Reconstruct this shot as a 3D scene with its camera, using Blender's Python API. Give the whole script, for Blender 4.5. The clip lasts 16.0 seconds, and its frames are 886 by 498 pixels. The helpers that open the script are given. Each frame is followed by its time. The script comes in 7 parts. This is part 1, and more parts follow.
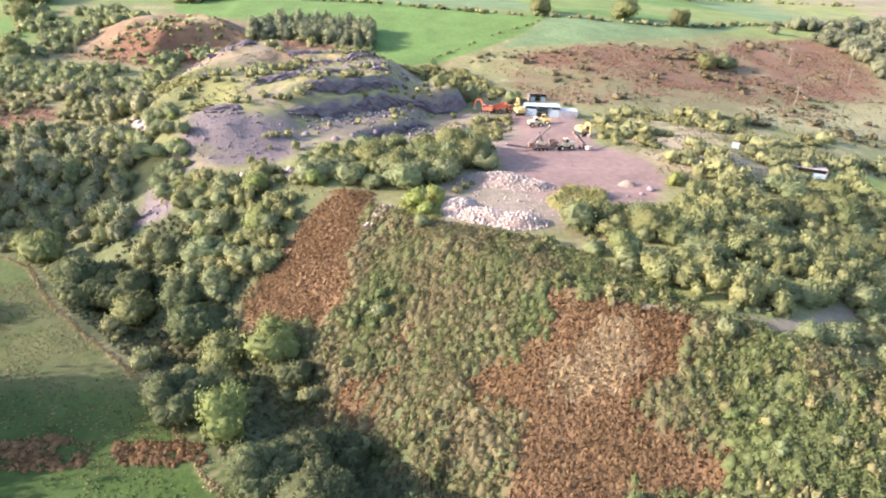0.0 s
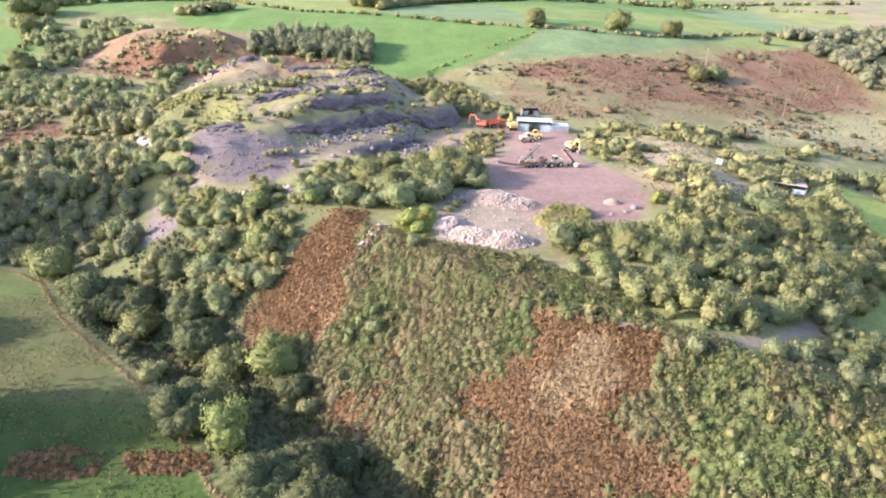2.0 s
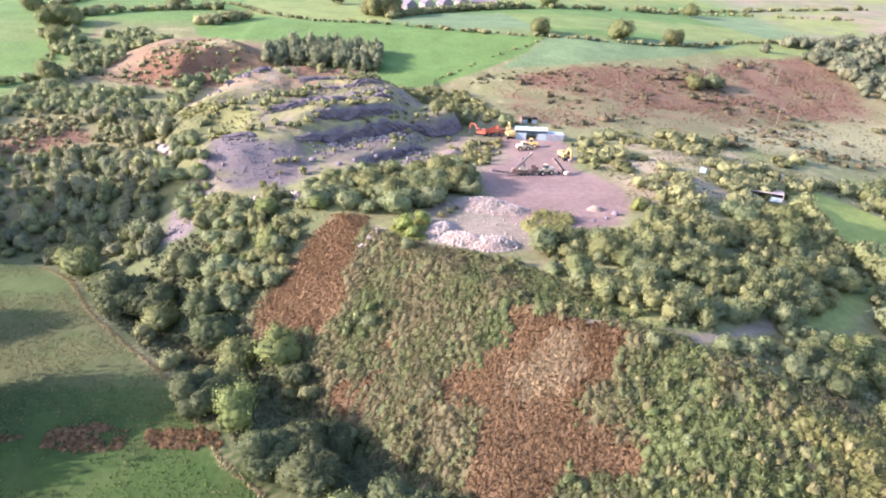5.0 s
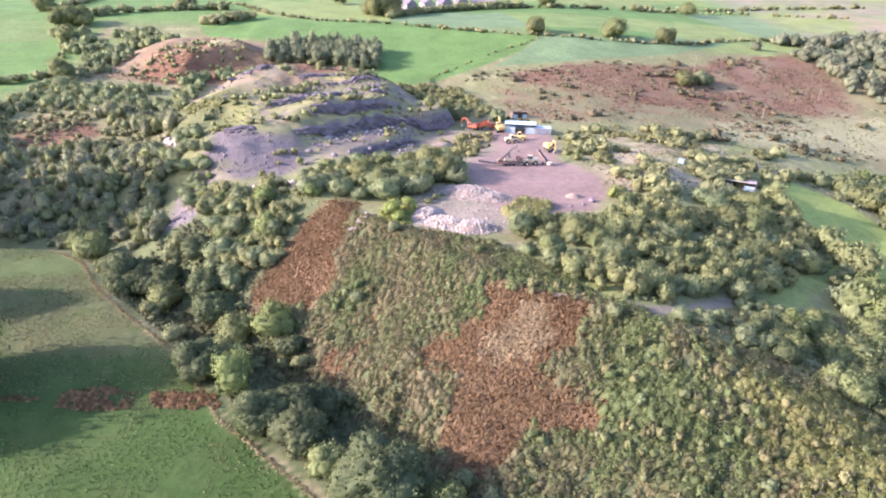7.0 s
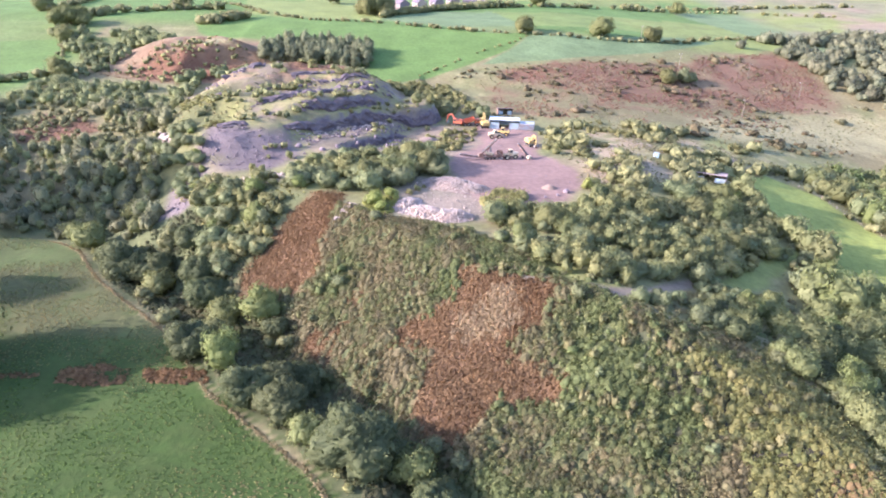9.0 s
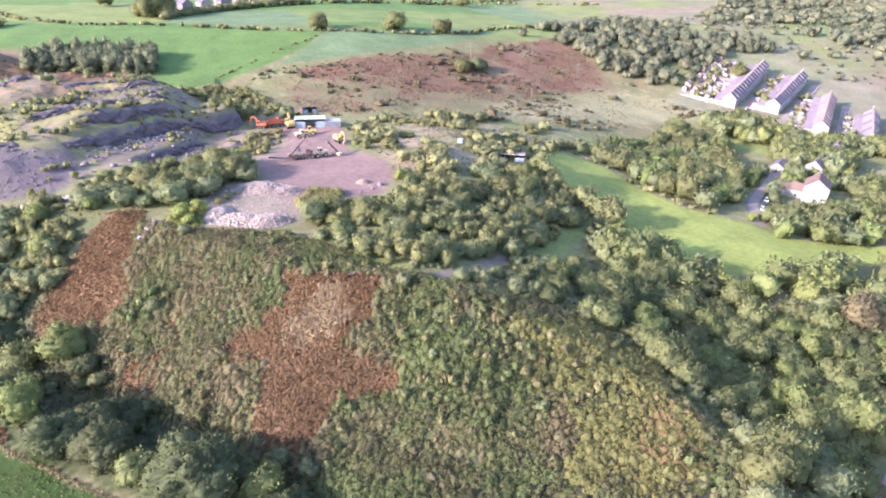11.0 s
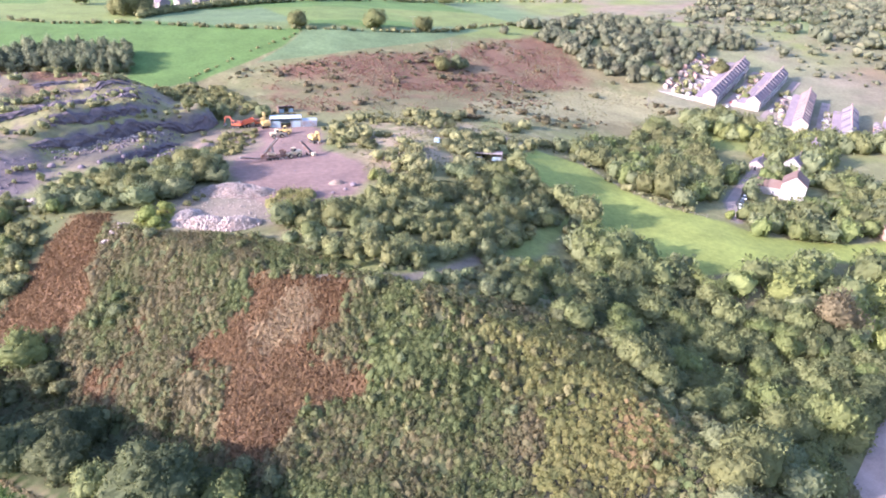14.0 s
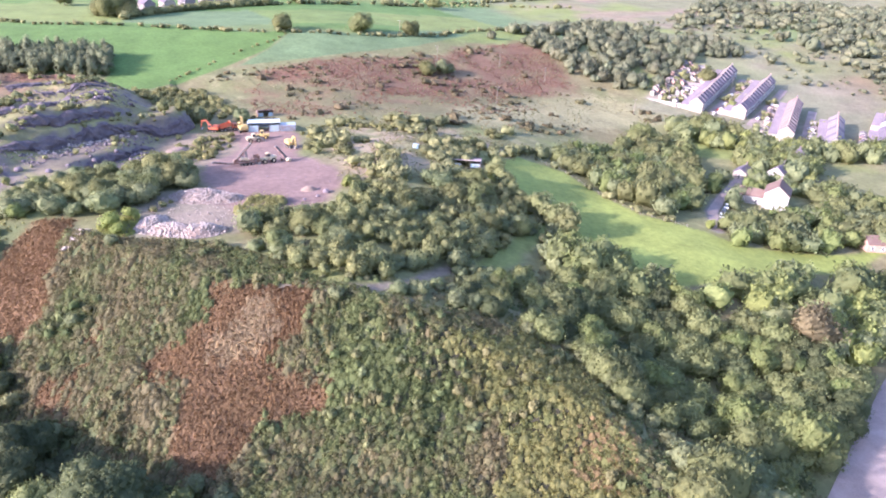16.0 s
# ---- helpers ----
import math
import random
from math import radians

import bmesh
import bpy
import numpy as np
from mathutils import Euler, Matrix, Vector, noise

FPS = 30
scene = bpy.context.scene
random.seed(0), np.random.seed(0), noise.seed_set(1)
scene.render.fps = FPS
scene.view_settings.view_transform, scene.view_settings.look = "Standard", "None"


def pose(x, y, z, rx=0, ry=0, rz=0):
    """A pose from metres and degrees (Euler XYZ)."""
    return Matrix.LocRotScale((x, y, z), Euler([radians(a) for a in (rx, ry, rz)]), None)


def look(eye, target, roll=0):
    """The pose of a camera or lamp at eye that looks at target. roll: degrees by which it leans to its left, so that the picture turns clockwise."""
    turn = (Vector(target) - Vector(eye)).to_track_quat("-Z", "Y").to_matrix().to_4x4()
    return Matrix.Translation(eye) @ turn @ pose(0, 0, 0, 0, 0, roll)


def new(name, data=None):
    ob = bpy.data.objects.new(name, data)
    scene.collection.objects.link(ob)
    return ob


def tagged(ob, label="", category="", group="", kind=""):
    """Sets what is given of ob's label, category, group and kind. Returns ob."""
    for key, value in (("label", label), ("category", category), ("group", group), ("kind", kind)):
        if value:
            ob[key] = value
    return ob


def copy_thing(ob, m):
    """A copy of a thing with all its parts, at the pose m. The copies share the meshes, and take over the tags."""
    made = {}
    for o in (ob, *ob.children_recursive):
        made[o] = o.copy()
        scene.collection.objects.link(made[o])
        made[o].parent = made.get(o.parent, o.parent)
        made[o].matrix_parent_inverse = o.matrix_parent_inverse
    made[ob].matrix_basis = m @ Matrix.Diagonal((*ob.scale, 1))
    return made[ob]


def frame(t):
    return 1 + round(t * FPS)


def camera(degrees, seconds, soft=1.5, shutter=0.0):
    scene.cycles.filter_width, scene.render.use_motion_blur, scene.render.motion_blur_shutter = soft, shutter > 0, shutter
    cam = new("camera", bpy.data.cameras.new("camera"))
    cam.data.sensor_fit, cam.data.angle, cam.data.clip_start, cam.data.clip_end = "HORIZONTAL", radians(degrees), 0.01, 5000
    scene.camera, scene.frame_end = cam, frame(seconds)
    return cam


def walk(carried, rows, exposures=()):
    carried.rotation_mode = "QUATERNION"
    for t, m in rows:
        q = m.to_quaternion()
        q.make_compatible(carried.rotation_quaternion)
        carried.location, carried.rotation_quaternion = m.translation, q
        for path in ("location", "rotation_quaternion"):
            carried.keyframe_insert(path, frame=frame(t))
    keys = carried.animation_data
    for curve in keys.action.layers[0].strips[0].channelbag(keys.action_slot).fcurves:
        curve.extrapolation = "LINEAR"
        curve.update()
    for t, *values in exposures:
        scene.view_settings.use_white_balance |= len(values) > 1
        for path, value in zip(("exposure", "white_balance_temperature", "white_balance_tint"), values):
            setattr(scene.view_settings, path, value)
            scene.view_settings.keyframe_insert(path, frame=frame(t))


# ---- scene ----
cam = camera(67.7, 16.0, soft=1.9)
METRES, EYE, TILT, LEAN, TURN = 65.0, 54.0, -25.76, -1.85, 0.0
ROWS = [
    (0.0, 0.0, 0.0, 0.0, 0.0, 0.0, 0.0),
    (0.5, 0.004, -0.018, 0.0169, 0.02, -0.03, 0.02),
    (1.0, 0.0104, -0.0465, 0.0333, 0.04, 0.0, 0.06),
    (1.5, 0.02, -0.0779, 0.0465, 0.08, 0.02, 0.03),
    (2.0, 0.0323, -0.1166, 0.0585, 0.07, 0.06, 0.04),
    (2.5, 0.0423, -0.1523, 0.0688, 0.28, 0.04, -0.03),
    (3.0, 0.0546, -0.1881, 0.0779, 0.5, 0.01, -0.11),
    (3.5, 0.0684, -0.223, 0.0863, 0.72, 0.04, -0.21),
    (6.0, 0.1689, -0.414, 0.0326, 1.84, 0.12, -0.45),
    (6.5, 0.1948, -0.4611, 0.0151, 2.01, 0.13, -0.48),
    (7.0, 0.2202, -0.5085, -0.0033, 2.01, 0.1, -0.41),
    (7.5, 0.245, -0.5542, -0.0218, 2.1, 0.07, -0.41),
    (8.0, 0.2756, -0.6037, -0.0386, 2.04, 0.04, -0.37),
    (9.0, 0.313, -0.649, -0.0515, 2.0, 0.03, -0.35),
    (9.5, 0.3225, -0.659, -0.054, 1.6, 0.0, -0.15),
    (9.9, 0.3245, -0.6617, -0.0546, -1.0, -0.16, 1.05),
    (10.3, 0.325, -0.6622, -0.0547, -6.85, -0.57, 3.86),
    (10.5, 0.325, -0.6623, -0.0547, -9.97, -0.79, 5.35),
    (11.0, 0.3165, -0.6614, -0.0559, -13.3, -1.16, 6.89),
    (11.5, 0.3158, -0.6629, -0.0565, -13.69, -1.23, 7.06),
    (12.0, 0.3189, -0.6649, -0.0572, -13.71, -1.26, 7.11),
    (12.5, 0.3285, -0.663, -0.0567, -13.77, -1.28, 7.12),
    (13.0, 0.3453, -0.6577, -0.0548, -13.94, -1.36, 7.21),
    (13.5, 0.3665, -0.6507, -0.0534, -14.16, -1.43, 7.28),
    (14.0, 0.3926, -0.6409, -0.051, -14.27, -1.46, 7.3),
    (14.5, 0.4189, -0.6323, -0.0496, -14.46, -1.43, 7.27),
    (15.0, 0.448, -0.6225, -0.0476, -14.61, -1.39, 7.25),
    (15.5, 0.4766, -0.6147, -0.0448, -14.73, -1.3, 7.11),
    (16.0, 0.5008, -0.6087, -0.0428, -14.75, -1.18, 6.9),
]
walk(cam, [(t, pose(0, 0, EYE, TILT, LEAN, TURN) @ pose(METRES * x, METRES * y, METRES * z, 90 + pitch, roll, yaw)) for t, x, y, z, yaw, pitch, roll in ROWS],
     [(0.0, 1.84, 5950, 20), (4.0, 1.84, 5680, 25), (8.0, 1.84, 5470, 29), (11.0, 1.78, 5420, 30), (16.0, 1.78, 5330, 32)])

# ---- sky and sun ----
SUN_FROM = Vector((-0.92, -0.14, 0.37)).normalized()
world = bpy.data.worlds.new("sky")
scene.world = world
world.use_nodes = True
wn = world.node_tree.nodes
sky = wn.new("ShaderNodeTexSky")
sky.sky_type, sky.sun_disc = "NISHITA", False
sky.sun_elevation, sky.sun_rotation = math.asin(SUN_FROM.z), math.atan2(SUN_FROM.x, SUN_FROM.y)
sky.air_density, sky.dust_density = 1.2, 2.0
wn["Background"].inputs["Strength"].default_value = 0.15
world.node_tree.links.new(sky.outputs["Color"], wn["Background"].inputs["Color"])
sun_data = bpy.data.lights.new("sun", "SUN")
sun_data.energy, sun_data.angle, sun_data.color = 3.9, radians(0.6), (1.0, 0.87, 0.70)
sun = new("sun", sun_data)
sun.matrix_world = look(SUN_FROM * 300, (0, 0, 0))

# ---- the shape of the land ----
def ss(a, b, v):
    """Smooth step from 0 at a to 1 at b."""
    t = np.clip((np.asarray(v, float) - a) / (np.asarray(b, float) - a), 0.0, 1.0)
    return t * t * (3.0 - 2.0 * t)


def ramp(a, b, v):
    """An even rise from 0 at a to 1 at b, a little rounded at its ends."""
    t = np.clip((np.asarray(v, float) - a) / (np.asarray(b, float) - a), 0.0, 1.0)
    return 0.65 * t + 0.35 * t * t * (3.0 - 2.0 * t)


def lattice(ix, iy, seed):
    h = (ix.astype(np.int64) * 374761393 + iy.astype(np.int64) * 668265263 + seed * 1442695041) & 0xFFFFFFFF
    h = ((h ^ (h >> 13)) * 1274126177) & 0xFFFFFFFF
    return ((h ^ (h >> 16)) & 0xFFFFFF) / float(0xFFFFFF)


def value_noise(x, y, seed=0):
    x, y = np.asarray(x, float), np.asarray(y, float)
    ix, iy = np.floor(x), np.floor(y)
    fx, fy = x - ix, y - iy
    fx, fy = fx * fx * (3 - 2 * fx), fy * fy * (3 - 2 * fy)
    a, b = lattice(ix, iy, seed), lattice(ix + 1, iy, seed)
    c, d = lattice(ix, iy + 1, seed), lattice(ix + 1, iy + 1, seed)
    return (a * (1 - fx) + b * fx) * (1 - fy) + (c * (1 - fx) + d * fx) * fy


def fbm(x, y, size, octaves=4, seed=0):
    """Fractal noise from -1 to 1 whose largest lumps are size metres wide."""
    x, y = np.asarray(x, float) / size, np.asarray(y, float) / size
    total, amount, scale = 0.0, 0.5, 0.0
    for k in range(octaves):
        total = total + amount * (value_noise(x, y, seed + k) * 2 - 1)
        scale += amount
        x, y, amount = x * 2.03 + 11.3, y * 2.03 + 7.7, amount * 0.5
    return total / scale


def off_line(x, y, line):
    """Distance to a polyline, with its sign: plus on the right-hand side as one goes along it; and the way along it, 0 to 1."""
    x, y = np.asarray(x, float), np.asarray(y, float)
    best = np.full(np.broadcast(x, y).shape, 1e9)
    sign, along = np.ones_like(best), np.zeros_like(best)
    n = len(line) - 1
    for i in range(n):
        (ax, ay), (bx, by) = line[i], line[i + 1]
        dx, dy = bx - ax, by - ay
        t = np.clip(((x - ax) * dx + (y - ay) * dy) / (dx * dx + dy * dy), 0, 1)
        px, py = x - ax - t * dx, y - ay - t * dy
        d = np.hypot(px, py)
        near = d < best - 1e-9
        side = np.where(dx * py - dy * px > 0, -1.0, 1.0)
        best = np.where(near, d, best)
        sign = np.where(near, side, sign)
        along = np.where(near, (i + t) / n, along)
    return best * sign, along


def inside(x, y, ring):
    """Distance into a ring of points: plus inside, minus outside."""
    x, y = np.asarray(x, float), np.asarray(y, float)
    d, _ = off_line(x, y, list(ring) + [ring[0]])
    odd = np.zeros(np.broadcast(x, y).shape, bool)
    for (ax, ay), (bx, by) in zip(ring, list(ring[1:]) + [ring[0]]):
        cross = ((ay > y) != (by > y)) & (x < (bx - ax) * (y - ay) / ((by - ay) or 1e-9) + ax)
        odd ^= cross
    return np.where(odd, np.abs(d), -np.abs(d))


BROW = [(-116, 700), (-116, 440), (-112, 330), (-112, 260), (-92, 205), (-60, 166), (-25, 145), (25, 98), (50, 90), (80, 62), (95, 35), (105, -10), (110, -200)]
GULLY = [(-110, 170), (-75, 134), (-44, 107), (-20, 90), (4, 68), (28, 40), (50, 0), (70, -150)]
FACE = [(-56, 199), (-48, 203), (-39, 210), (-33, 216), (-24, 225), (-15, 233), (-6, 238), (4, 243), (9, 252), (8, 268), (4, 290)]
BAY = [(-26, 196), (-22, 203), (-14, 211), (-8, 221), (-3, 225), (3, 216), (5, 205), (-4, 195), (-16, 189)]

RIDGE = [(-152, 290), (-144, 304), (-138, 320), (-131, 334), (-118, 342), (-96, 346), (-70, 352)]
TIER = [(-50, 213), (-44, 217), (-35, 222), (-26, 231), (-18, 239), (-8, 246)]


def land(x, y):
    """Height of the bare ground, in metres."""
    x, y = np.asarray(x, float), np.asarray(y, float)
    z = -2.0 - 5.0 * ss(165, 260, y) + 20.0 * ss(285, 445, y) + 0.02 * np.maximum(y - 445, 0)
    # the side of the valley to the east, and its floor
    xe = x - 0.45 * (np.clip(y, 90, 200) - 107)
    wide = ss(195, 280, y)
    z = z - (17.0 - 2.0 * ss(230, 290, y) - 4.0 * ss(300, 430, y)) * ramp(50 + 10 * ss(110, 85, y) - 15 * wide, 130 + 70 * wide, xe)
    z = z - 7.0 * ss(120, 50, y) * ss(85, 135, x) - 6.0 * ss(150, 230, x) * ss(330, 200, y)
    # the brow of the old tip and the steep bank below it
    d, along = off_line(x, y, BROW)
    floor = -21.5 - 2.5 * ss(-30, -100, x) + 13.0 * ss(150, 235, y) + 9.0 * ss(235, 350, y) + 15.0 * ss(320, 445, y) + 0.02 * np.maximum(y - 445, 0)
    bank = z - 0.62 * np.maximum(d + 1.5 + 2.5 * fbm(x, y, 22, 3, 5), 0)
    low = np.maximum(bank, floor) + 1.2 * np.exp(-((bank - floor) / 4.0) ** 2)
    z = np.where(d > -10, np.minimum(z, low), z)
    g, _ = off_line(x, y, GULLY)
    z = z - 5.0 * np.exp(-(g / 7.0) ** 2) * ss(160, 130, y)
    # unseen wooded rise, added to shade the western valley; and the quarried hill
    z = z + 74.0 * ss(1.0, 0.1, np.hypot((x + 208) / 40, (y - 160) / 32))
    hill = ss(1.0, 0.45, np.hypot((x + 54) / 64, (y - 252) / np.where(y > 252, 82, 64)))
    top = (11.0 + 4.5 * ss(235, 285, y)) * hill + 2.5 * ss(1.0, 0.2, np.hypot((x + 82) / 40, (y - 278) / 32))
    scree = 6.5 * ss(1.0, 0.3, np.hypot((x + 64) / 34, (y - 215) / 45))
    shoulder = 6.5 * ss(1.0, 0.55, np.hypot((x + 10) / 26, (y - 256) / 28))
    top = np.maximum(np.maximum(top, scree) + 0.35 * np.minimum(top, scree), shoulder)
    top = top + 2.7 * fbm(x, y, 15, 5, 62) * ss(0.5, 4.0, top)
    rough_top = top + 1.2 * fbm(x, y, 15, 4, 61)
    steps_up = np.floor(rough_top / 1.7) * 1.7 + 1.7 * ss(0.35, 0.85, rough_top / 1.7 - np.floor(rough_top / 1.7))
    benched = (0.25 + 0.65 * ss(-0.2, 0.3, fbm(x, y, 13, 3, 63))) * ss(-66, -40, x) * ss(0.5, 2.0, top)
    z = z + top * (1 - benched) + steps_up * benched
    u, _ = off_line(x, y, TIER)
    z = z + 2.8 * ss(0.9, -0.9, u + 1.6 * fbm(x, y, 7, 3, 68)) * ss(-30, -8, u) * ss(-52, -38, x) * ss(-6, -20, x)
    z = z - 2.6 * ss(-26, -42, x) * ss(190, 174, y) * ss(148, 160, y)
    # the quarry face with its bench, and the bay dug below it
    f, _ = off_line(x, y, FACE)
    crumble = 1.1 * fbm(x, y, 6, 4, 8)
    low = ss(0.0, 1.2, f + crumble) * ss(48, 26, f) * ss(-44, -33, x)
    z = z + (np.minimum(z, -2.2 - 4.3 * ss(-12, -1, x) + 0.9 * fbm(x, y, 7, 3, 9) * ss(4, -6, x)) - z) * low
    dug = ss(0.0, 1.5, inside(x, y, BAY) + crumble)
    z = z + (np.minimum(z, -6.3 + 0.5 * fbm(x, y, 6, 3, 19)) - z) * dug
    # the bracken hill behind it
    back = ss(1.0, 0.25, np.hypot((x + 130) / 55, (y - 345 + 0.15 * (x + 130)) / 36))
    u, _ = off_line(x, y, RIDGE)
    z = z + back * (9.5 + 4.0 * fbm(x, y, 22, 5, 64)) * (0.12 + 0.88 * ss(9.0, 0.5, u + 1.5 * fbm(x, y, 9, 3, 60)))
    return z + 0.35 * fbm(x, y, 14, 4, 2) * ss(30, 60, y)


# ---- materials ----
def material(name, colour, rough=0.85, spread=0.25, grain=0.6, bump=0.3, stain=None, metal=0.0, attribute="", leafy=0.0, per_piece=0.0, hue=0.0, stain_size=0.08, alt=None):
    """A surface with grain and stains at two sizes. grain: lumps per metre of the fine noise, stain_size of the coarse one."""
    m = bpy.data.materials.new(name)
    m.use_nodes = True
    nodes, links = m.node_tree.nodes, m.node_tree.links
    bsdf = nodes["Principled BSDF"]
    place = nodes.new("ShaderNodeNewGeometry")
    if attribute:
        base = nodes.new("ShaderNodeAttribute")
        base.attribute_name = attribute
        colour_out = base.outputs["Color"]
    else:
        base = nodes.new("ShaderNodeRGB")
        base.outputs[0].default_value = (*colour, 1)
        colour_out = base.outputs[0]
    fine, coarse = nodes.new("ShaderNodeTexNoise"), nodes.new("ShaderNodeTexNoise")
    for node, scale, detail in ((fine, grain, 6.0), (coarse, stain_size, 5.0)):
        node.inputs["Scale"].default_value, node.inputs["Detail"].default_value = scale, detail
        node.inputs["Roughness"].default_value = 0.65
        links.new(place.outputs["Position"], node.inputs["Vector"])
    if stain:
        mix = nodes.new("ShaderNodeMix")
        mix.data_type = "RGBA"
        ramp = nodes.new("ShaderNodeMapRange")
        ramp.inputs["From Min"].default_value, ramp.inputs["From Max"].default_value = 0.45, 0.68
        links.new(coarse.outputs["Fac"], ramp.inputs["Value"])
        links.new(ramp.outputs["Result"], mix.inputs["Factor"])
        links.new(colour_out, mix.inputs["A"])
        mix.inputs["B"].default_value = (*stain, 1)
        colour_out = mix.outputs["Result"]
    tone = None
    if alt:
        tone = nodes.new("ShaderNodeAttribute")
        tone.attribute_name = "tone"
        split = nodes.new("ShaderNodeSeparateColor")
        links.new(tone.outputs["Color"], split.inputs["Color"])
        who = nodes.new("ShaderNodeObjectInfo")
        share = nodes.new("ShaderNodeMath")
        share.operation, share.use_clamp = "MULTIPLY_ADD", True
        links.new(who.outputs["Random"], share.inputs[0])
        share.inputs[1].default_value = 0.45
        links.new(split.outputs["Green"], share.inputs[2])
        turn = nodes.new("ShaderNodeMix")
        turn.data_type = "RGBA"
        links.new(share.outputs[0], turn.inputs["Factor"])
        links.new(colour_out, turn.inputs["A"])
        turn.inputs["B"].default_value = (*alt, 1)
        colour_out = turn.outputs["Result"]
        tone = split.outputs["Red"]
    total = nodes.new("ShaderNodeMath")
    total.operation = "ADD"
    links.new(fine.outputs["Fac"], total.inputs[0])
    links.new(coarse.outputs["Fac"], total.inputs[1])
    amount = total.outputs[0]
    low, high = 0.6, 1.4
    if per_piece:
        island = nodes.new("ShaderNodeObjectInfo")
        each = nodes.new("ShaderNodeMath")
        each.operation = "ADD"
        links.new(place.outputs["Random Per Island"], each.inputs[0])
        links.new(island.outputs["Random"], each.inputs[1])
        weigh = nodes.new("ShaderNodeMath")
        weigh.operation = "MULTIPLY_ADD"
        links.new(each.outputs[0], weigh.inputs[0])
        weigh.inputs[1].default_value = per_piece
        links.new(amount, weigh.inputs[2])
        amount, high = weigh.outputs[0], high + 2 * per_piece
    value = nodes.new("ShaderNodeMapRange")
    value.inputs["From Min"].default_value, value.inputs["From Max"].default_value = low, high
    value.inputs["To Min"].default_value, value.inputs["To Max"].default_value = 1 - spread, 1 + spread
    links.new(amount, value.inputs["Value"])
    hsv = nodes.new("ShaderNodeHueSaturation")
    lit = value.outputs["Result"]
    if tone is not None:
        both = nodes.new("ShaderNodeMath")
        both.operation = "ADD"
        links.new(lit, both.inputs[0])
        links.new(tone, both.inputs[1])
        lit = both.outputs[0]
    links.new(lit, hsv.inputs["Value"])
    links.new(colour_out, hsv.inputs["Color"])
    if hue:
        swing = nodes.new("ShaderNodeMapRange")
        swing.inputs["To Min"].default_value, swing.inputs["To Max"].default_value = 0.5 - hue, 0.5 + hue
        info = nodes.new("ShaderNodeObjectInfo")
        links.new(info.outputs["Random"], swing.inputs["Value"])
        links.new(swing.outputs["Result"], hsv.inputs["Hue"])
    links.new(hsv.outputs["Color"], bsdf.inputs["Base Color"])
    bsdf.inputs["Roughness"].default_value, bsdf.inputs["Metallic"].default_value = rough, metal
    if leafy or rough > 0.8:
        bsdf.inputs["Specular IOR Level"].default_value = 0.2
    if bump:
        relief = nodes.new("ShaderNodeBump")
        relief.inputs["Strength"].default_value, relief.inputs["Distance"].default_value = bump, 0.3 / max(grain, 0.3)
        links.new(fine.outputs["Fac"], relief.inputs["Height"])
        links.new(relief.outputs["Normal"], bsdf.inputs["Normal"])
    if leafy:
        glow = nodes.new("ShaderNodeBsdfTranslucent")
        links.new(hsv.outputs["Color"], glow.inputs["Color"])
        mix = nodes.new("ShaderNodeMixShader")
        mix.inputs[0].default_value = leafy
        links.new(bsdf.outputs[0], mix.inputs[1])
        links.new(glow.outputs[0], mix.inputs[2])
        links.new(mix.outputs[0], nodes["Material Output"].inputs["Surface"])
    return m


def leaves(name, colour, alt, spread=0.3, hue=0.014, per_piece=0.05, grain=1.7):
    """Foliage: alt is the colour to which some plants and clumps turn."""
    return material(name, colour, rough=0.8, spread=spread, grain=grain, bump=0.0, leafy=0.43, per_piece=per_piece, hue=hue, stain_size=0.13, alt=alt)


# ---- meshes ----
def sheet(name, verts, faces, mat, smooth=False, normals=None, tones=None):
    """A mesh from arrays: verts n x 3, faces n x 3 or n x 4, and for leaves the way in which their clump faces."""
    verts, faces = np.asarray(verts, np.float32), np.asarray(faces, np.int32)
    me = bpy.data.meshes.new(name)
    me.vertices.add(len(verts))
    me.vertices.foreach_set("co", verts.ravel())
    k = faces.shape[1]
    me.loops.add(faces.size)
    me.loops.foreach_set("vertex_index", faces.ravel())
    me.polygons.add(len(faces))
    me.polygons.foreach_set("loop_start", np.arange(0, faces.size, k, dtype=np.int32))
    if smooth:
        me.polygons.foreach_set("use_smooth", np.ones(len(faces), bool))
    me.update(calc_edges=True)
    if normals is not None:
        me.polygons.foreach_set("use_smooth", np.ones(len(faces), bool))
        me.normals_split_custom_set_from_vertices(normals)
    if tones is not None:
        layer = me.color_attributes.new("tone", "FLOAT_COLOR", "POINT")
        layer.data.foreach_set("color", np.column_stack([tones, np.zeros(len(tones)), np.ones(len(tones))]).astype(np.float32).ravel())
    me.materials.append(mat)
    return me


def part(name, data, mat, parent=None, label="", m=None):
    """One mesh object from a bmesh or a mesh, under a thing or a part."""
    if isinstance(data, bmesh.types.BMesh):
        me = bpy.data.meshes.new(name)
        data.to_mesh(me)
        data.free()
        me.materials.append(mat)
    else:
        me = data
    ob = new(name, me)
    if m is not None:
        ob.matrix_basis = m
    if parent is not None:
        ob.parent = parent
    if label:
        ob["label"] = label
    return ob


def thing(name, label, category, m=None, group="", kind=""):
    ob = new(name)
    if m is not None:
        ob.matrix_basis = m
    return tagged(ob, label, category, group, kind)


